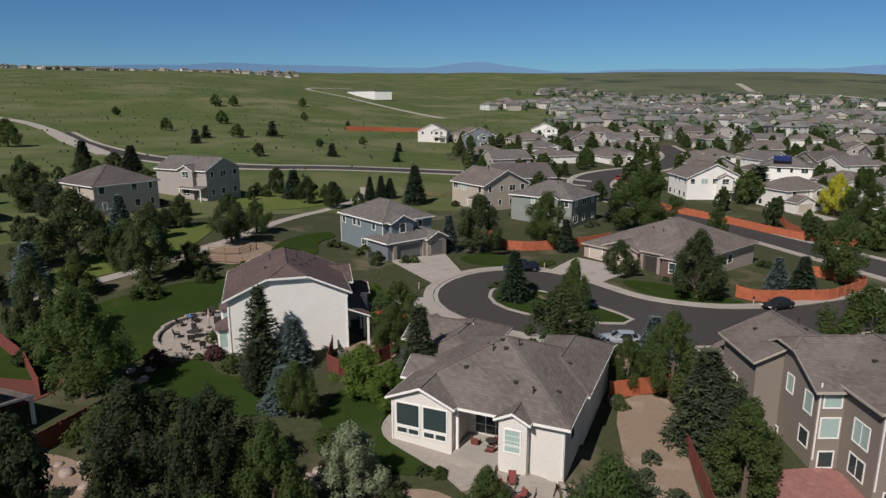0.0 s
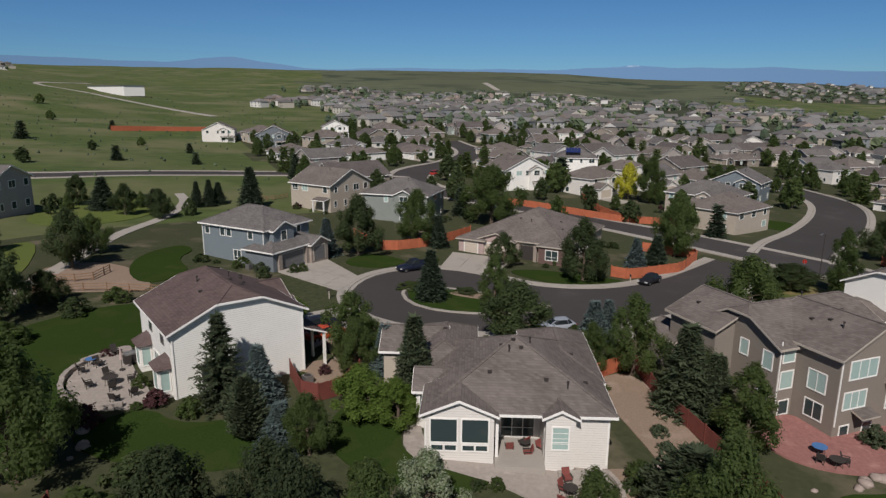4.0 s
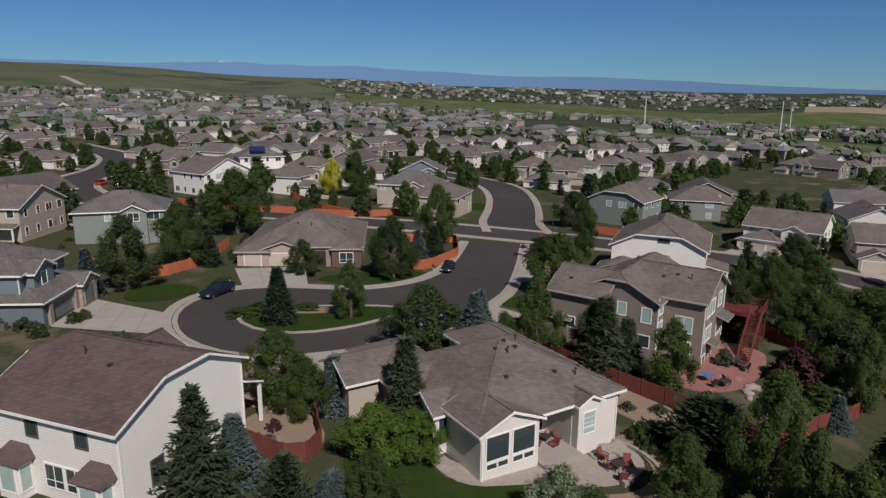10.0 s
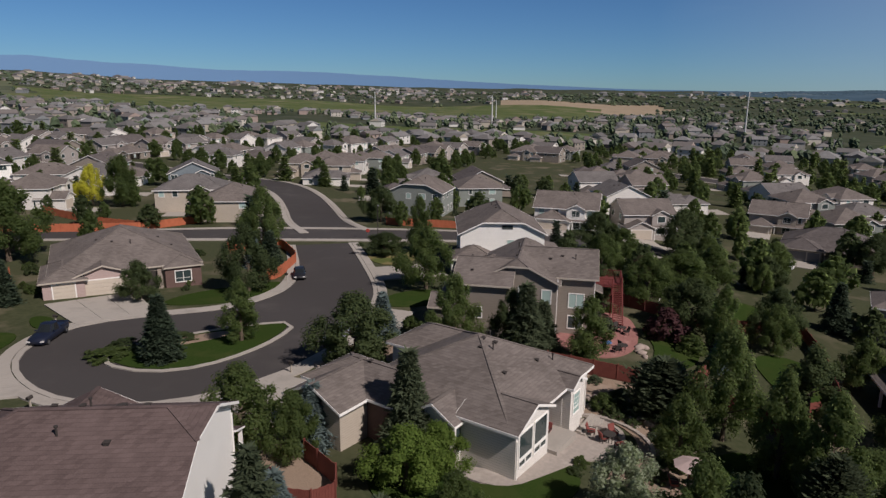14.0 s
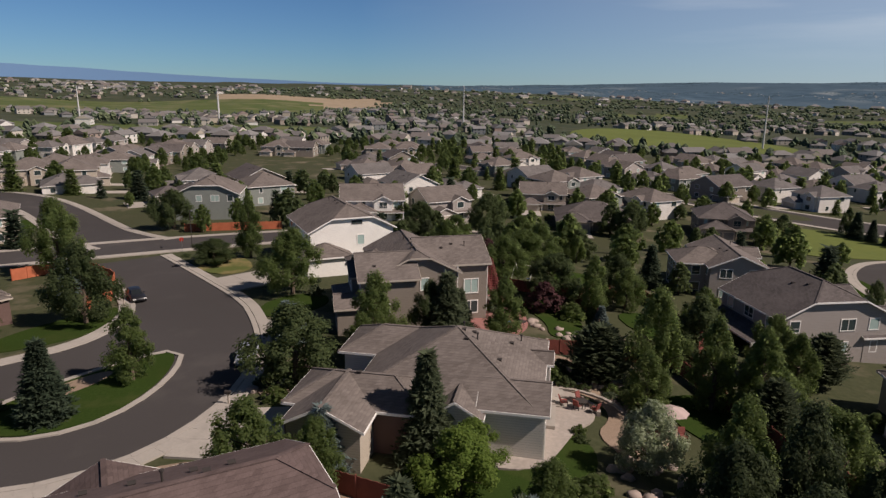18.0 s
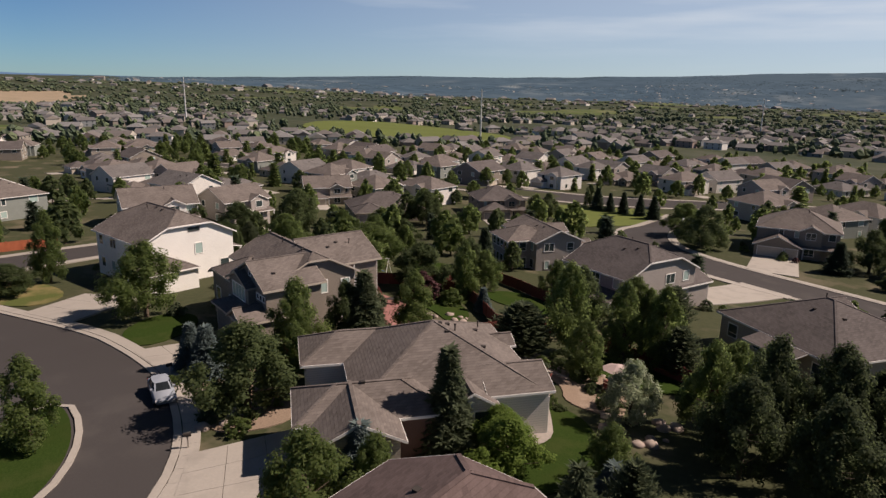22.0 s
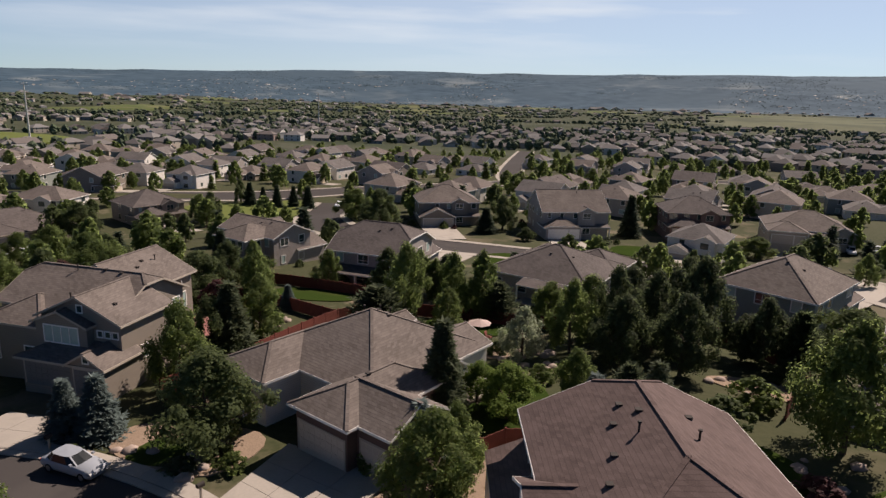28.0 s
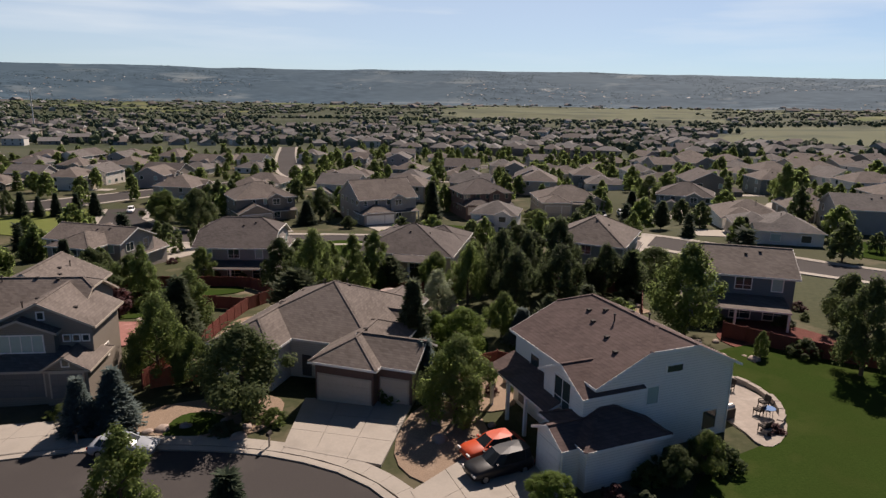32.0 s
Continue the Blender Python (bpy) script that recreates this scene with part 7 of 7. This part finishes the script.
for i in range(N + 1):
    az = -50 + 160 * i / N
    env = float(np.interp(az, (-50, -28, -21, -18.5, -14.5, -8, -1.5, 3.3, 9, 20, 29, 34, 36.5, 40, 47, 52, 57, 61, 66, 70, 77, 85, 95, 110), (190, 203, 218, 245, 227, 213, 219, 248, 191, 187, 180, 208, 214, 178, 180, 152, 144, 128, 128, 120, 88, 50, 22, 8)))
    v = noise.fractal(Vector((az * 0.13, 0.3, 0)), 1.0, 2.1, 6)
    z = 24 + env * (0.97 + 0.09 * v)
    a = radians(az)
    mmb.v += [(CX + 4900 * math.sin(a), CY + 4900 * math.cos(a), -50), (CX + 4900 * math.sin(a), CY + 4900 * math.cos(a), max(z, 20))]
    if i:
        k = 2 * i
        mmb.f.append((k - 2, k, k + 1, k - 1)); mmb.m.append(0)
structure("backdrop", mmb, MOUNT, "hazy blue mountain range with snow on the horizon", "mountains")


# ---- cars ----
def car(label, x, y, rot, paint, kind="sedan"):
    truck = kind == "pickup"
    L, W, H = (5.6, 1.95, 1.8) if truck else (4.7, 1.82, 1.45) if kind == "sedan" else (4.8, 1.9, 1.75)
    th = thing("pickup_truck" if truck else "car", label, "car", pose(x, y, height(x, y) + 0.06, 0, 0, rot), "parked cars")
    wy = W / 2
    # body: rounded cross-sections along the length (place, width, lower edge, upper edge)
    st = [(-0.5, 0.78, 0.42, 0.70), (-0.49, 0.93, 0.30, 0.86), (-0.44, 1.0, 0.24, 0.95), (-0.2, 1.0, 0.22, 0.97), (0.1, 1.0, 0.22, 0.97), (0.24, 1.0, 0.22, 0.95), (0.40, 0.99, 0.24, 0.86), (0.47, 0.92, 0.28, 0.76), (0.5, 0.74, 0.36, 0.62)]
    mb, up = MB(), 0.12 if kind != "sedan" else 0.0
    for f, w, za, zb in st:
        w, zb = w * wy, zb + up
        mb.v += [(f * L, q * w, z) for q, z in ((-0.86, za), (-1.0, za + 0.2), (-0.98, zb - 0.12), (-0.86, zb), (0, zb + 0.03), (0.86, zb), (0.98, zb - 0.12), (1.0, za + 0.2), (0.86, za))]
    for i in range(len(st) - 1):
        for k in range(9):
            n = (k + 1) % 9
            mb.f.append((i * 9 + k, i * 9 + n, i * 9 + 9 + n, i * 9 + 9 + k)); mb.m.append(0)
    mb.f += [tuple(reversed(range(9))), tuple(range(9 * len(st) - 9, 9 * len(st)))]
    mb.m += [0, 0]
    part("body", mb, paint, th, smooth=True)
    c0, c1 = (-0.9, 1.0) if truck else (-1.9, 1.0) if kind == "sedan" else (-2.25, 1.0)
    cab = MB()
    back, front = (0.45 if kind == "sedan" else 0.12), 0.75
    def ring(a, b_, w, z, bow):
        return [(a, -w * 0.8, z), (a + (b_ - a) * 0.2, -w, z), (a + (b_ - a) * 0.75, -w, z), (b_, -w * 0.78, z), (b_ + bow, 0, z), (b_, w * 0.78, z), (a + (b_ - a) * 0.75, w, z), (a + (b_ - a) * 0.2, w, z), (a, w * 0.8, z), (a - bow, 0, z)]
    lo, hi = ring(c0, c1, wy * 0.93, 0.93 + up, 0.1), ring(c0 + back, c1 - front, wy * 0.75, H - 0.04, 0.06)
    for i in range(10):
        cab.poly([lo[i], lo[(i + 1) % 10], hi[(i + 1) % 10], hi[i]], 1)
    top = ((c0 + back + c1 - front) / 2, 0, H + 0.03)
    for i in range(10):
        cab.poly([hi[i], hi[(i + 1) % 10], top])
    cb = part("cabin", cab, [paint, CARGLASS], th)
    for i in (1, 3, 5, 7):
        part("pillar", MB().beam(Vector(lo[i]) + Vector((0, 0, 0.02)), Vector(hi[i]) + Vector((0, 0, 0.01)), 0.1, 0.06), paint, cb)
    for sgn in (-1, 1):
        part("mirror", MB().box(c1 - 0.42, sgn * wy - 0.09, 1.0 + up, c1 - 0.27, sgn * wy + 0.09, 1.14 + up), paint, cb)
    if truck:
        part("bed", MB().box(-L / 2 + 0.08, -wy * 0.96, 0.9, -1.0, -wy * 0.86, 1.18).box(-L / 2 + 0.08, wy * 0.86, 0.9, -1.0, wy * 0.96, 1.18).box(-L / 2 + 0.06, -wy * 0.96, 0.9, -L / 2 + 0.16, wy * 0.96, 1.18), paint, th)
    for px in (-L / 2 + 0.85, L / 2 - 0.85):
        for py in (-wy + 0.1, wy - 0.1):
            w = part("wheel", shared("tyre", lambda: MB().tube((0, -0.11, 0), (0, 0.11, 0), 0.33, 0.33, 14), RUBBER), RUBBER, th, m=Matrix.Translation((px, py, 0.33)))
            part("rim", shared("rim", lambda: MB().tube((0, -0.125, 0), (0, 0.125, 0), 0.2, 0.2, 10), CHROME), CHROME, w)
    for py in (-wy * 0.72, wy * 0.72):
        part("headlight", MB().box(L / 2 - 0.12, py - 0.2, 0.6, L / 2 + 0.005, py + 0.2, 0.74), LAMP, th)
        part("tail_light", MB().box(-L / 2 - 0.005, py - 0.18, 0.62, -L / 2 + 0.1, py + 0.18, 0.82), P_RED, th)
    return th


def paint(name, c):
    m, t, p = nodes_of(name)
    p.inputs["Base Color"].default_value = (*c, 1)
    p.inputs["Roughness"].default_value, p.inputs["Coat Weight"].default_value = 0.45, 0.15
    p.inputs["Specular IOR Level"].default_value = 0.3
    return m


P_RED, P_BLUE, P_BLACK = paint("red_car_paint", (0.35, 0.03, 0.02)), paint("navy_car_paint", (0.010, 0.013, 0.026)), paint("black_car_paint", (0.015, 0.015, 0.017))
P_SILVER, P_WHITE, P_ORANGE = paint("silver_car_paint", (0.26, 0.28, 0.31)), paint("white_car_paint", (0.75, 0.75, 0.75)), paint("orange_car_paint", (0.45, 0.06, 0.02))
car("dark navy pickup truck parked on the loop", 12.4, 101.0, 195, P_BLUE, "pickup")
car("black car parked by the kerb", 46.2, 86.2, 204, P_BLACK, "sedan")
car("silver sedan parked by the kerb", 20.2, 70.3, 174, P_SILVER, "sedan")
car("orange-red car parked on a driveway", -6.6, 74.4, 19, P_ORANGE, "sedan")
car("black car parked on a driveway", -6.6, 76.9, 19, P_BLACK, "suv")
car("white car on a driveway across the street", 103, 0, 60, P_WHITE, "suv")
car("white car parked on the curving street", 73, -92, 100, P_WHITE, "suv")
car("white van parked on a driveway", -71, -74, 80, P_WHITE, "suv")
car("silver car parked on a driveway", -76, -72, 80, P_SILVER, "suv")
car("white car parked on a driveway", -40, -76, 95, P_WHITE, "sedan")
car("black pickup truck parked on the street", -50, -18, 140, P_BLACK, "pickup")
car("red car on a driveway up the street", 128, 178, 20, P_RED, "suv")
car("red car on a driveway of the back street", 62, 226, 30, P_RED, "suv")
car("white car on a driveway of the back street", 66, 222, 30, P_WHITE, "sedan")


# ---- small things in the yards ----
def at(x, y, rot=0, up=0.0):
    return pose(x, y, sheet(x, y) + up, 0, 0, rot)


def patio_chair(x, y, rot, up=0.16, cloth=None, label="rust-red cushioned patio armchair on flagstones"):
    th = thing("patio_chair", label, "chair", at(x, y, rot, up), "patio chairs")
    for px in (-0.27, 0.27):
        for py in (-0.27, 0.27):
            part("leg", shared("chair_leg", lambda: MB().box(-0.025, -0.025, 0, 0.025, 0.025, 0.42), VENT), VENT, th, m=Matrix.Translation((px, py, 0)))
        part("armrest", shared("chair_arm", lambda: MB().box(-0.035, -0.3, 0.58, 0.035, 0.3, 0.63).box(-0.02, -0.28, 0.4, 0.02, -0.24, 0.58), VENT), VENT, th, m=Matrix.Translation((px * 1.15, 0, 0)))
    part("seat", shared(("chair_seat", (cloth or RUST).name), lambda: MB().box(-0.29, -0.3, 0.38, 0.29, 0.3, 0.5), cloth or RUST), cloth or RUST, th)
    part("backrest", shared(("chair_back", (cloth or RUST).name), lambda: MB().poly([(-0.29, 0.24, 0.48), (0.29, 0.24, 0.48), (0.29, 0.4, 1.0), (-0.29, 0.4, 1.0)]).poly([(0.29, 0.34, 0.48), (-0.29, 0.34, 0.48), (-0.29, 0.5, 1.0), (0.29, 0.5, 1.0)]).poly([(-0.29, 0.4, 1.0), (0.29, 0.4, 1.0), (0.29, 0.5, 1.0), (-0.29, 0.5, 1.0)]).poly([(-0.29, 0.24, 0.48), (-0.29, 0.4, 1.0), (-0.29, 0.5, 1.0), (-0.29, 0.34, 0.48)]).poly([(0.29, 0.34, 0.48), (0.29, 0.5, 1.0), (0.29, 0.4, 1.0), (0.29, 0.24, 0.48)]), cloth or RUST), cloth or RUST, th)


def patio_table(x, y, r=0.6, up=0.16, top=None, label="round patio table on flagstones"):
    th = thing("patio_table", label, "table", at(x, y, 0, up), "patio tables")
    part("tabletop", MB().tube((0, 0, 0.69), (0, 0, 0.73), r, r, 18), top or VENT, th)
    for q in range(4):
        a = q * math.pi / 2 + 0.6
        part("leg", MB().tube((r * 0.75 * math.cos(a), r * 0.75 * math.sin(a), 0), (r * 0.6 * math.cos(a), r * 0.6 * math.sin(a), 0.7), 0.025, 0.02, 6), VENT, th)


def umbrella(x, y, r, cloth, label, h=2.5, folded=False):
    th = thing("patio_umbrella", label, "umbrella", at(x, y, 20, 0.16))
    part("pole", MB().tube((0, 0, 0), (0, 0, h), 0.025, 0.025, 8), VENT, th)
    part("base", MB().tube((0, 0, 0), (0, 0, 0.1), 0.3, 0.25, 12), VENT, th)
    mb = MB()
    for i in range(8):
        a, b_ = i * math.pi / 4, (i + 1) * math.pi / 4
        rr, zz = (0.18, h - 1.4) if folded else (r, h - 0.45)
        mb.poly([(0, 0, h), (rr * math.cos(a), rr * math.sin(a), zz), (rr * math.cos(b_), rr * math.sin(b_), zz)])
    part("canopy", mb, cloth, th)


def boulder(x, y, r, seed):
    rnd = random.Random(seed)
    bm = bmesh.new()
    bmesh.ops.create_icosphere(bm, subdivisions=2, radius=r)
    for v in bm.verts:
        n = 1 + 0.35 * noise.noise(v.co * (1.4 / r) + Vector((seed, 0, 0)))
        v.co = Vector((v.co.x * n * 1.15, v.co.y * n, v.co.z * n * 0.62))
    mb = MB()
    bm.verts.index_update()
    mb.v = [tuple(v.co) for v in bm.verts]
    mb.f = [tuple(v.index for v in f.verts) for f in bm.faces]
    mb.m = [0] * len(mb.f)
    bm.free()
    ob = new("boulder", mb.mesh("boulder", ROCK, True))
    ob.matrix_basis = at(x, y, rnd.uniform(0, 360), r * 0.2)
    tagged(ob, "weathered tan granite boulder in a garden bed", "boulder", "garden boulders")


# behind the white house: seats, table, folded umbrella, fire pit
for x, y, rot in ((-27.6, 69.0, 40), (-29.0, 67.4, 110), (-27.0, 66.2, 190), (-25.6, 67.6, 280), (-28.8, 72.0, 30), (-30.0, 70.8, 100), (-25.2, 64.6, 200), (-26.6, 63.8, 150), (-27.6, 74.6, 20)):
    patio_chair(x, y, rot, cloth=VENT, label="dark patio armchair on a flagstone patio")
patio_table(-27.3, 67.6, 0.7)
patio_table(-29.4, 72.4, 0.5, top=BLUETARP, label="small patio table with a blue cover")
umbrella(-26.6, 70.6, 1.3, CANVAS, "folded pale patio umbrella", folded=True)
bbq = thing("grill", "dark covered barbecue grill on a patio", "grill", at(-26.0, 72.2, 20, 0.16))
part("cabinet", MB().box(-0.6, -0.3, 0, 0.6, 0.3, 0.85), VENT, bbq)
part("lid", MB().tube((-0.5, 0, 0.9), (0.5, 0, 0.9), 0.3, 0.3, 12), METAL, bbq)
wall_th = thing("garden_wall", "low curved flagstone wall round a patio", "wall", at(-31, 70))
for i in range(14):
    a = radians(110 + i * 12)
    x, y = -26.2 + 5.2 * math.cos(a), 69 + 6.2 * math.sin(a)
    b0 = wall_th.matrix_basis.translation
    part("stone", MB().box(-0.65, -0.22, -0.3, 0.65, 0.22, 0.5 + 0.06 * (i % 3)), G_FLAG, wall_th, m=pose(x - b0.x, y - b0.y, sheet(x, y) - b0.z, 0, 0, math.degrees(a) + 90))
# behind the ranch house: rust furniture, umbrella, steps, boulders
for x, y, rot in ((2.6, 47.3, 160), (4.0, 47.6, 200), (3.6, 46.2, 250), (5.0, 46.4, 20), (4.2, 41.6, 30), (5.4, 40.8, 300), (3.4, 40.4, 120), (5.0, 42.6, 350)):
    patio_chair(x, y, rot)
patio_table(4.4, 41.2, 0.55)
patio_table(3.8, 47.0, 0.45, 0.3)
umbrella(-0.9, 35.7, 1.35, CANVAS, "open pale patio umbrella over a garden seat")
patio_table(-0.9, 35.7, 0.5, 0.1)
for x, y, rot in ((0.2, 35.4, 80), (-1.9, 35.2, 260), (-1.0, 36.8, 0)):
    patio_chair(x, y, rot, 0.1)
steps = thing("garden_steps", "pale stone steps from a patio", "steps", at(6.6, 43.2, -21, 0.1))
for i in range(3):
    part("step", MB().box(-1.8, -0.4 - i * 0.4, -0.3, 1.8, -i * 0.4, 0.42 - i * 0.13), G_CONCRETE, steps)
SB = random.Random(77)
for k in range(70):
    x0, y0, x1, y1 = SB.choice(((9, 66, 20, 69.5), (-10, 38, -4, 44), (-8, 66, -3, 74), (23, 32, 30, 37), (-36, 55, -28, 62), (-32, 41, -24, 44)))
    boulder(SB.uniform(x0, x1), SB.uniform(y0, y1), SB.uniform(0.22, 0.6), k)
for radius, low, high, n, label in ((2.45, -112, 34, 14, "low curved seat wall of tan stone round a terrace"), (4.7, -100, 12, 19, "curved dry-stone edging of a rock garden")):
    seat_wall = thing("garden_wall", label, "wall", at(4.1, 42.4, 0, 0.1))
    b0 = seat_wall.matrix_basis.translation
    for i in range(n):
        a = radians(low + (high - low) * i / (n - 1))
        x, y = b0.x + radius * math.cos(a), b0.y + radius * math.sin(a)
        half = radius * radians(high - low) / (n - 1) * 0.49
        part("stone", MB().box(-half, -0.17, -0.35, half, 0.17, (0.42 if radius < 3 else 0.26) + 0.05 * SB.random()), G_FLAG, seat_wall, m=pose(x - b0.x, y - b0.y, sheet(x, y) - b0.z, 0, SB.uniform(-2, 2), math.degrees(a) + 90))
for k in range(46):
    a, rr = radians(SB.uniform(-105, 5)), SB.uniform(5.1, 9.2)
    boulder(4.1 + rr * math.cos(a), 42.4 + rr * math.sin(a), SB.uniform(0.2, 0.55), 200 + k)
# behind the taupe house
patio_table(27.6, 40.4, 0.6, top=BLUETARP, label="small patio table with a blue cover")
for x, y, rot in ((28.4, 38.6, 40), (26.6, 39.4, 120), (33.4, 37.8, 200), (34.6, 38.8, 300)):
    patio_chair(x, y, rot, cloth=VENT, label="dark patio chair on red flagstones")
patio_table(27.4, 38.6, 0.6)
patio_table(34.0, 38.2, 0.5)
# swing set in the back garden
sw = thing("swing_set", "white timber swing set on a lawn", "swing set", at(50.1, 30.1, 30))
for px in (-1.8, 1.8):
    part("a_frame", MB().tube((px, -1.0, -0.1), (px, 0, 2.6), 0.06, 0.05, 6).tube((px, 1.0, -0.1), (px, 0, 2.6), 0.06, 0.05, 6), TRIM, sw)
part("crossbar", MB().tube((-2, 0, 2.6), (2, 0, 2.6), 0.06, 0.06, 6), TRIM, sw)
for px in (-0.9, 0.7):
    s_ = part("swing_seat", MB().box(px - 0.25, -0.1, 0.5, px + 0.25, 0.1, 0.54), BLUETARP, sw)
    part("rope", MB().tube((px - 0.23, 0, 0.52), (px - 0.23, 0, 2.58), 0.012, 0.012, 4).tube((px + 0.23, 0, 0.52), (px + 0.23, 0, 2.58), 0.012, 0.012, 4), RAILWOOD, s_)

# ---- street furniture ----
lamp = thing("street_lamp", "slim dark street lamp at the corner", "street lamp", at(79.4, 83.6, 200))
part("post", MB().tube((0, 0, -0.2), (0, 0, 7.2), 0.09, 0.06, 8), VENT, lamp)
part("arm", MB().beam((0, 0, 7.2), (1.6, 0, 7.5), 0.06, 0.06), VENT, lamp)
part("lamp_head", MB().box(1.3, -0.14, 7.38, 2.1, 0.14, 7.52), METAL, lamp)
sign = thing("street_sign", "red and white traffic sign on a post", "sign", at(77.2, 85.0, 110))
part("post", MB().tube((0, 0, -0.2), (0, 0, 2.6), 0.035, 0.035, 6), METAL, sign)
pl = MB()
oct_ = [(0.38 * math.cos(radians(22.5 + 45 * i)), 0.38 * math.sin(radians(22.5 + 45 * i))) for i in range(8)]
pl.poly([(x, -0.05, 2.3 + z) for x, z in oct_]); pl.poly([(x, -0.04, 2.3 + z) for x, z in reversed(oct_)])
part("plate", pl, P_RED, sign)
part("bar", MB().box(-0.22, -0.062, 2.24, 0.22, -0.052, 2.36), TRIM, sign)
for x, y, rot in ((9.6, 71.2, 160), (24.2, 68.6, 180), (-3.4, 88.6, 90), (16.6, 103.8, 0), (43.2, 87.0, -30)):
    mbx = thing("mailbox", "dark mailbox on a post by the kerb", "mailbox", at(x, y, rot, 0.1), "mailboxes")
    part("post", MB().box(-0.06, -0.06, -0.2, 0.06, 0.06, 1.0), TRIM_TAN, mbx)
    part("box", MB().box(-0.13, -0.26, 1.0, 0.13, 0.26, 1.16).tube((0, -0.26, 1.16), (0, 0.26, 1.16), 0.13, 0.13, 10), VENT, mbx)
for x, y, rot in ((-12.2, 104.9, 40), (15.6, 55.4, 0), (39.6, 48.2, 0), (-10.4, 63.2, 20)):
    acu = thing("air_conditioner", "grey air-conditioning unit beside a house wall", "air conditioner", at(x, y, rot, 0.05))
    part("casing", MB().box(-0.4, -0.4, 0, 0.4, 0.4, 0.8), METAL, acu)
    part("fan_grille", MB().tube((0, 0, 0.8), (0, 0, 0.83), 0.32, 0.3, 14), VENT, acu)
# tall line poles striding over the town
for x, y, h in ((705, -130, 47), (470, -347, 47), (428, -815, 48), (752, 145, 36), (690, 272, 34), (960, 165, 30)):
    pyl = thing("power_pole", "tall slender steel power-line pole over the houses", "power pole", pose(x, y, sheet(x, y), 0, 0, 25), "power poles")
    part("mast", MB().tube((0, 0, -1), (0, 0, h), 1.0, 0.45, 8), POLE, pyl)
    for k in range(3):
        part("cross_arm", MB().beam((-3.2, 0, h - 2 - k * 4.5), (3.2, 0, h - 2 - k * 4.5), 0.3, 0.3), POLE, pyl)
# long white building on the meadow and a red boundary below it
wb = thing("warehouse", "long low white building on the meadow", "building", pose(-104, 940, sheet(-104, 940), 0, 0, -64))
part("wall", MB().box(-58, -12, -3, 58, 12, 9), TRIM, wb)
part("roof", MB().box(-59, -13, 9, 59, 13, 9.6), METAL, wb)
fence([(-60, 412), (-38, 424), (-10, 434)], 3.0, CEDAR, "long red boundary fence at the meadow's edge")
# dark solar panels on a roof
sp = thing("solar_array", "dark blue solar panels on a house roof", "solar panel", pose(106.4, 211.6, sheet(112, 214) + 10.0, 25, 0, -28))
SOLAR, st_, sp_ = nodes_of("solar_glass")
sp_.inputs["Base Color"].default_value, sp_.inputs["Roughness"].default_value = (0.02, 0.03, 0.10, 1), 0.15
for i in range(5):
    for j in range(2):
        part("panel", MB().box(i * 1.05, j * 1.7 - 1.7, 0, i * 1.05 + 1.0, j * 1.7 - 0.05, 0.05), SOLAR, sp)
# scrub on the meadow hill
scr = MB()
SR = random.Random(13)
for _ in range(1900):
    a, rr = radians(SR.uniform(-62, 6)), 150 + 1000 * SR.random() ** 0.8
    x, y = CX + rr * math.sin(a), CY + rr * math.cos(a)
    if ground_kind(x, y) == 1:
        far_tree(scr, x, y, sheet(x, y) - 0.2, SR.uniform(0.5, 1.6))
structure("scrub", scr, FAR_LEAF, "low dark scrub scattered over the meadow", "scrub", kind="stuff")
